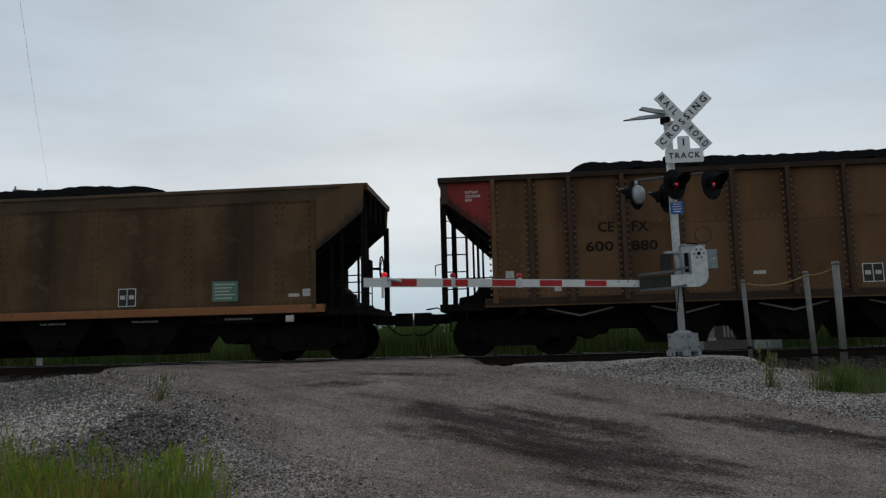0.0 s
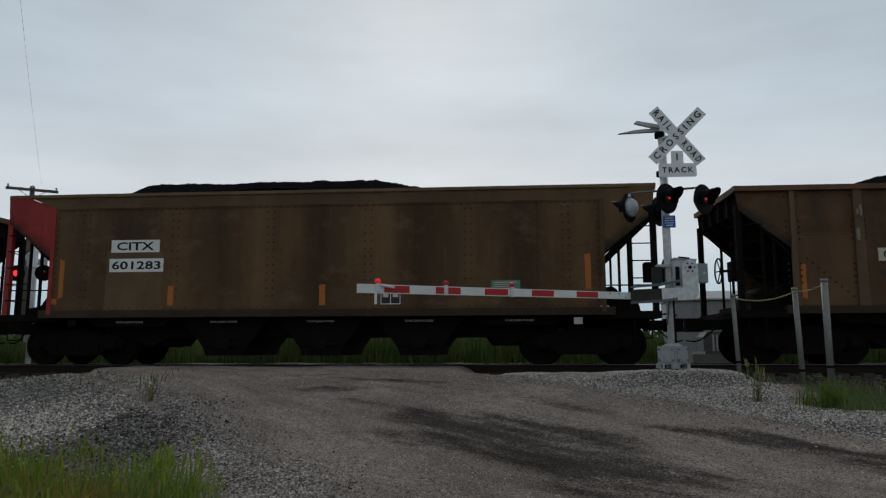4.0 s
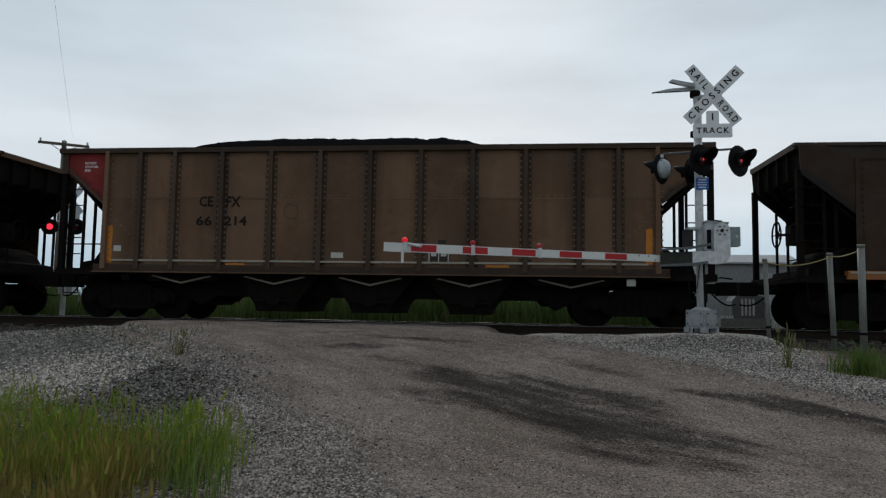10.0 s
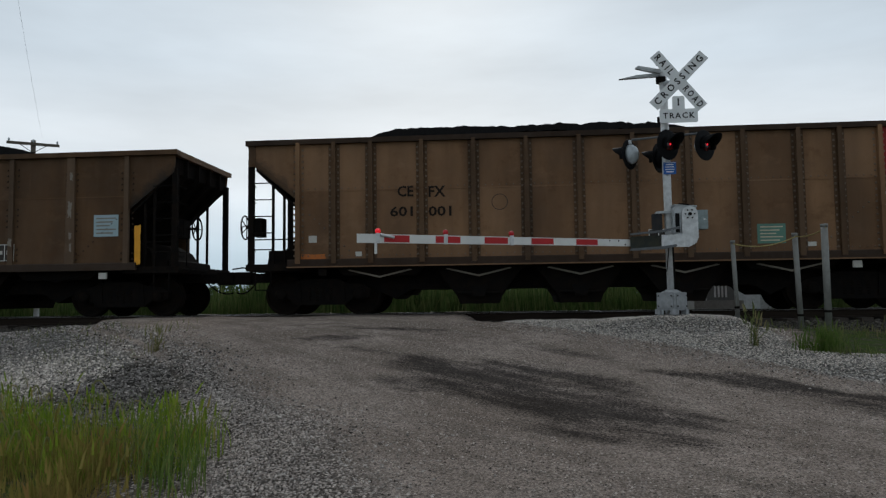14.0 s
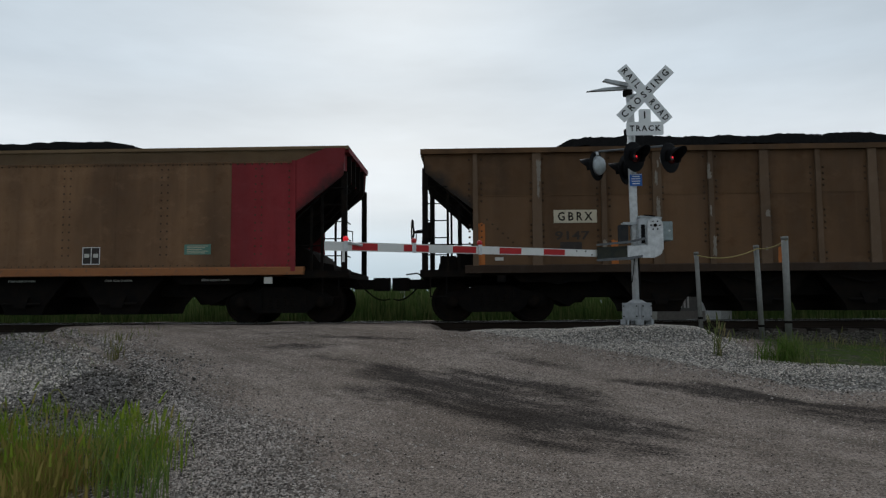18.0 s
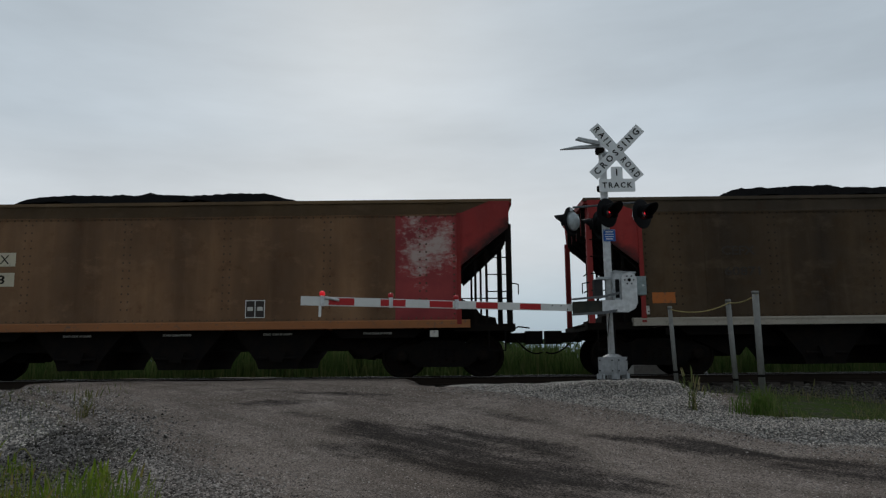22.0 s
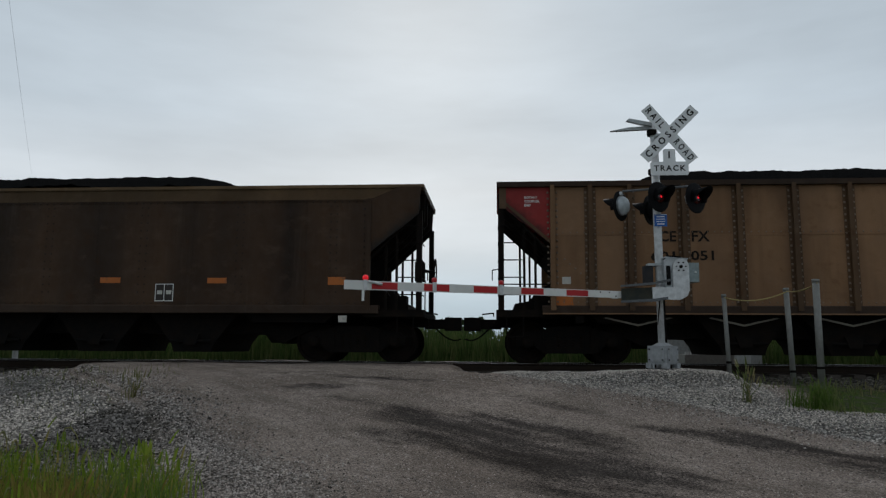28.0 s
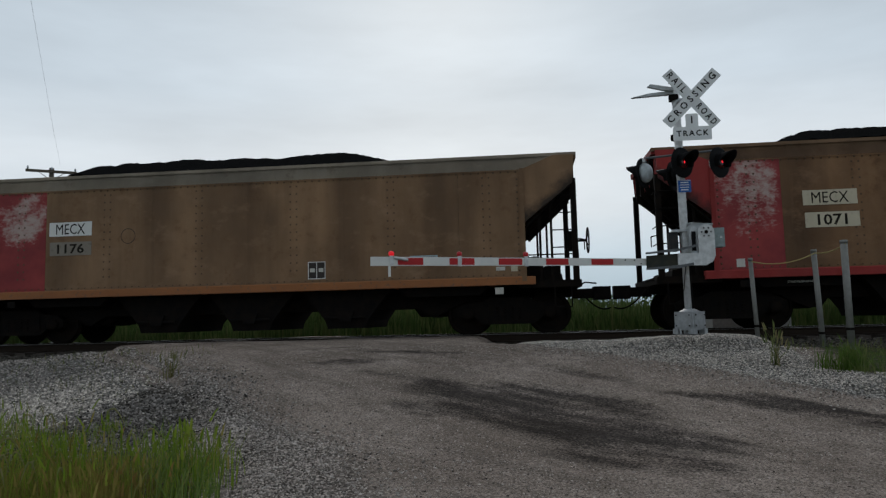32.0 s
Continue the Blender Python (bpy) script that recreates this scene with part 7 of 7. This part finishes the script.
hopper(13, 'R', 'drab', right='red', end_text='R3', marks=(
    ('text', -3.67, 2.66, 0.38, 0.21, 'BN', 'white'),
    ('text', -2.98, 2.67, 0.38, 0.21, 'BX', 'white'),
    ('text', -3.78, 2.26, 0.56, 0.21, '503', 'ink'),
    ('text', -2.91, 2.26, 0.56, 0.21, '557', 'ink'),
    ('patch', -5.9, 1.87, 0.44, 0.16, 'orange_worn'),
    ('patch', 5.75, 1.72, 0.48, 0.17, 'orange_worn'),
    ('plate', -4.84, 1.3, 0.28, 0.1, 'white_worn'),
    ('plate', -2.54, 1.29, 0.28, 0.1, 'white_worn'),
    ('plate', 0.58, 1.48, 0.25, 0.11, 'white_worn'),
    ('plate', 2.49, 1.23, 0.27, 0.11, 'white_worn'),
    ('plate', 4.73, 1.21, 0.27, 0.11, 'white_worn'),
    ('box', 1.67, 1.46, 0.42, 0.14),
))
hopper(14, 'S', 'tan', shoulder='olive_pale', right='red', right_wide=True, sill='rust_orange_dabs', scrape='R', marks=(
    ('plate', -4.03, 2.62, 1.05, 0.3, 'cream'),
    ('text', -4.03, 2.62, 0.77, 0.2, 'MECX', 'ink'),
    ('plate', -4.03, 2.18, 1.05, 0.3, 'cream'),
    ('text', -4.03, 2.18, 0.64, 0.2, '1093', 'ink'),
    ('plate', -6.0, 1.42, 0.18, 0.22, 'white_worn'),
    ('box', 1.74, 1.45, 0.42, 0.28),
))
hopper(15, 'S', 'umber_olive', left='red', sill='pale_sill', marks=(
    ('text', -4.02, 2.65, 0.72, 0.2, 'CEFX', 'ink_faint'),
    ('text', -3.96, 2.2, 0.77, 0.2, '60871', 'ink_faint'),
    ('plate', -5.68, 1.64, 0.49, 0.23, 'orange_worn'),
    ('plate', 5.76, 1.67, 0.48, 0.24, 'orange_worn'),
    ('plate', 5.84, 1.46, 0.18, 0.13, 'white_worn'),
    ('plate', 3.85, 1.58, 0.62, 0.44, 'green_plate'),
    ('map', 5.42, 3.27, 1.02, 0.56),
    ('plate', -0.44, 1.4, 0.3, 0.15, 'white_worn'),
    ('box', 1.77, 1.38, 0.45, 0.15),
    ('plate', -6.08, 1.38, 0.16, 0.18, 'white_worn'),
))
hopper(16, 'O', 'umber', left='rust_orange', marks=(
    ('plate', -3.75, 2.17, 0.64, 0.79, 'white_worn'),
    ('text', -3.75, 2.35, 0.42, 0.23, 'OF', 'ink'),
    ('text', -3.78, 2.03, 0.39, 0.21, '85', 'ink'),
    ('plate', -2.72, 2.16, 0.85, 0.79, 'white'),
    ('text', -2.83, 2.37, 0.44, 0.23, 'AX', 'ink'),
    ('text', -2.81, 2.05, 0.56, 0.21, '084', 'ink'),
    ('plate', -3.78, 1.45, 0.61, 0.63, 'grey_worn'),
    ('plate', -2.77, 1.44, 0.81, 0.63, 'grey_worn'),
    ('patch', -5.95, 1.64, 0.1, 0.87, 'orange'),
    ('patch', -4.3, 1.54, 0.1, 0.65, 'orange'),
    ('plate', -5.73, 1.64, 0.3, 0.23, 'white_worn'),
    ('plate', 4.85, 1.7, 0.28, 0.5, 'amber'),
    ('plate', 5.6, 1.62, 0.42, 0.62, 'white_worn'),
    ('patch', 5.87, 1.6, 0.12, 0.84, 'orange_worn'),
    ('box', 3.08, 1.42, 0.56, 0.26),
))
hopper(20, 'O', 'umber', left='rust_orange', marks=(
    ('plate', -3.87, 2.01, 0.64, 0.82, 'white_worn'),
    ('text', -3.87, 2.21, 0.42, 0.24, 'OF', 'ink'),
    ('text', -3.89, 1.87, 0.39, 0.22, '85', 'ink'),
    ('plate', -2.84, 2.01, 0.85, 0.82, 'white'),
    ('text', -2.95, 2.23, 0.44, 0.24, 'AX', 'ink'),
    ('text', -2.93, 1.89, 0.56, 0.22, '071', 'ink'),
    ('plate', -3.89, 1.26, 0.61, 0.65, 'grey_worn'),
    ('plate', -2.89, 1.27, 0.8, 0.65, 'grey_worn'),
    ('patch', -6.07, 1.46, 0.1, 0.93, 'orange'),
    ('patch', -4.42, 1.36, 0.1, 0.68, 'orange'),
    ('plate', -5.84, 1.46, 0.3, 0.24, 'white_worn'),
    ('patch', 4.20, 1.66, 0.09, 0.46, 'orange_worn'),
    ('plate', 4.72, 1.79, 0.50, 0.50, 'amber'),
    ('plate', 4.62, 1.33, 0.26, 0.20, 'grey_worn'),
    ('plate', 5.62, 1.62, 0.38, 0.48, 'white_worn'),
    ('plate', 5.62, 1.30, 0.34, 0.14, 'grey_worn'),
    ('patch', 5.92, 1.55, 0.11, 0.86, 'orange_worn'),
    ('box', 3.80, 1.36, 0.56, 0.38),
))
hopper(17, 'O', 'umber', left='rust_orange', marks=(
    ('plate', -3.48, 2.18, 0.64, 0.82, 'white_worn'),
    ('plate', -2.56, 2.2, 0.76, 0.82, 'white'),
    ('patch', -1.17, 1.68, 0.1, 0.46, 'orange_worn'),
    ('patch', 1.1, 1.66, 0.1, 0.45, 'orange_worn'),
    ('patch', 4.22, 1.67, 0.09, 0.47, 'orange_worn'),
    ('plate', 4.68, 1.79, 0.51, 0.5, 'amber'),
    ('box', 3.8, 1.43, 0.59, 0.36),
    ('plate', 5.66, 1.74, 0.42, 0.54, 'olive_pale'),
    ('plate', 5.66, 1.51, 0.16, 0.14, 'white_worn'),
    ('patch', 5.8, 1.74, 0.09, 0.83, 'orange_worn'),
))
hopper(18, 'S', 'cocoa', left='red', shoulder='olive_pale', marks=(
    ('plate', -5.48, 1.82, 0.46, 0.19, 'orange_worn'),
    ('plate', -2.76, 1.76, 0.45, 0.12, 'orange_worn'),
    ('plate', 0.39, 1.76, 0.46, 0.12, 'orange_worn'),
    ('plate', 2.8, 1.75, 0.43, 0.12, 'orange_worn'),
    ('plate', 5.44, 1.74, 0.38, 0.17, 'orange_worn'),
    ('box', 1.63, 1.42, 0.41, 0.12),
    ('text', -3.93, 2.23, 0.7, 0.19, 'CEFX', 'ink_faint'),
))
hopper(19, 'R', 'tan', left='red', end_text='L3', marks=(
    ('text', -3.72, 2.68, 0.35, 0.23, 'CE', 'ink'),
    ('text', -3.04, 2.68, 0.37, 0.23, 'FX', 'ink'),
    ('text', -3.83, 2.26, 0.5, 0.21, '601', 'ink'),
    ('text', -3.02, 2.27, 0.47, 0.21, '051', 'ink'),
    ('plate', -5.84, 1.75, 0.18, 0.15, 'white_worn'),
    ('plate', -4.84, 1.41, 0.15, 0.09, 'white_worn'),
    ('plate', 4.62, 1.35, 0.16, 0.09, 'white_worn'),
    ('patch', -5.89, 1.34, 0.38, 0.23, 'orange_worn'),
    ('box', 1.58, 1.47, 0.41, 0.12),
    ('plate', 5.52, 1.56, 0.19, 0.14, 'cream'),
    ('plate', 5.82, 1.63, 0.19, 0.16, 'green_plate'),
))
hopper(21, 'S', 'sand', shoulder='dust_grey', left='red', left_wide=True, sill='rust_orange_dabs', scrape='L', marks=(
    ('plate', -4.15, 2.62, 1.03, 0.32, 'white'),
    ('text', -4.15, 2.62, 0.7, 0.24, 'MECX', 'ink'),
    ('plate', -4.14, 2.17, 1.01, 0.31, 'grey_worn'),
    ('text', -4.14, 2.17, 0.65, 0.22, '1176', 'ink'),
    ('ring', -2.76, 2.41, 0.35, 0.34),
    ('box', 1.61, 1.44, 0.39, 0.27),
    ('plate', 3.98, 1.64, 0.6, 0.19, 'pale_blue'),
    ('plate', 5.91, 1.42, 0.14, 0.17, 'cream'),
    ('plate', 5.62, 1.4, 0.19, 0.08, 'white_worn'),
))
hopper(22, 'S', 'tan', left='red', left_wide=True, sill='red_sill', scrape='L', marks=(
    ('plate', -3.81, 2.65, 1.06, 0.31, 'cream'),
    ('text', -3.81, 2.65, 0.72, 0.23, 'MECX', 'ink'),
    ('plate', -3.79, 2.19, 1.06, 0.31, 'cream'),
    ('text', -3.79, 2.19, 0.58, 0.23, '1071', 'ink'),
    ('plate', -5.64, 1.36, 0.17, 0.17, 'white_worn'),
))


def travelled(t):
    return 2.309 + 10.476 * t + 0.01596 * t * t


def motions():
    """The train draws away to the left; wheels roll while their car is near the crossing."""
    for k, car in CARS.items():
        def centre(t):
            return (k + 0.5) * PITCH - travelled(t)
        walk(car, [(t, pose(centre(t), TRACK_Y, 0)) for t in range(33)])
        near = [f / FPS for f in range(0, 32 * FPS + 1) if abs(centre(f / FPS)) < 21.5]
        times = sorted({0.0, 32.0, *near})
        turns = {}
        for t in times:
            held = min(max(t, near[0]), near[-1])
            turns[t] = math.degrees(-travelled(held) / RADIUS) % 360.0
        for w, x in WHEELSETS[k]:
            walk(w, [(t, pose(x, 0, RADIUS, 0, turns[t], 0)) for t in times])


motions()
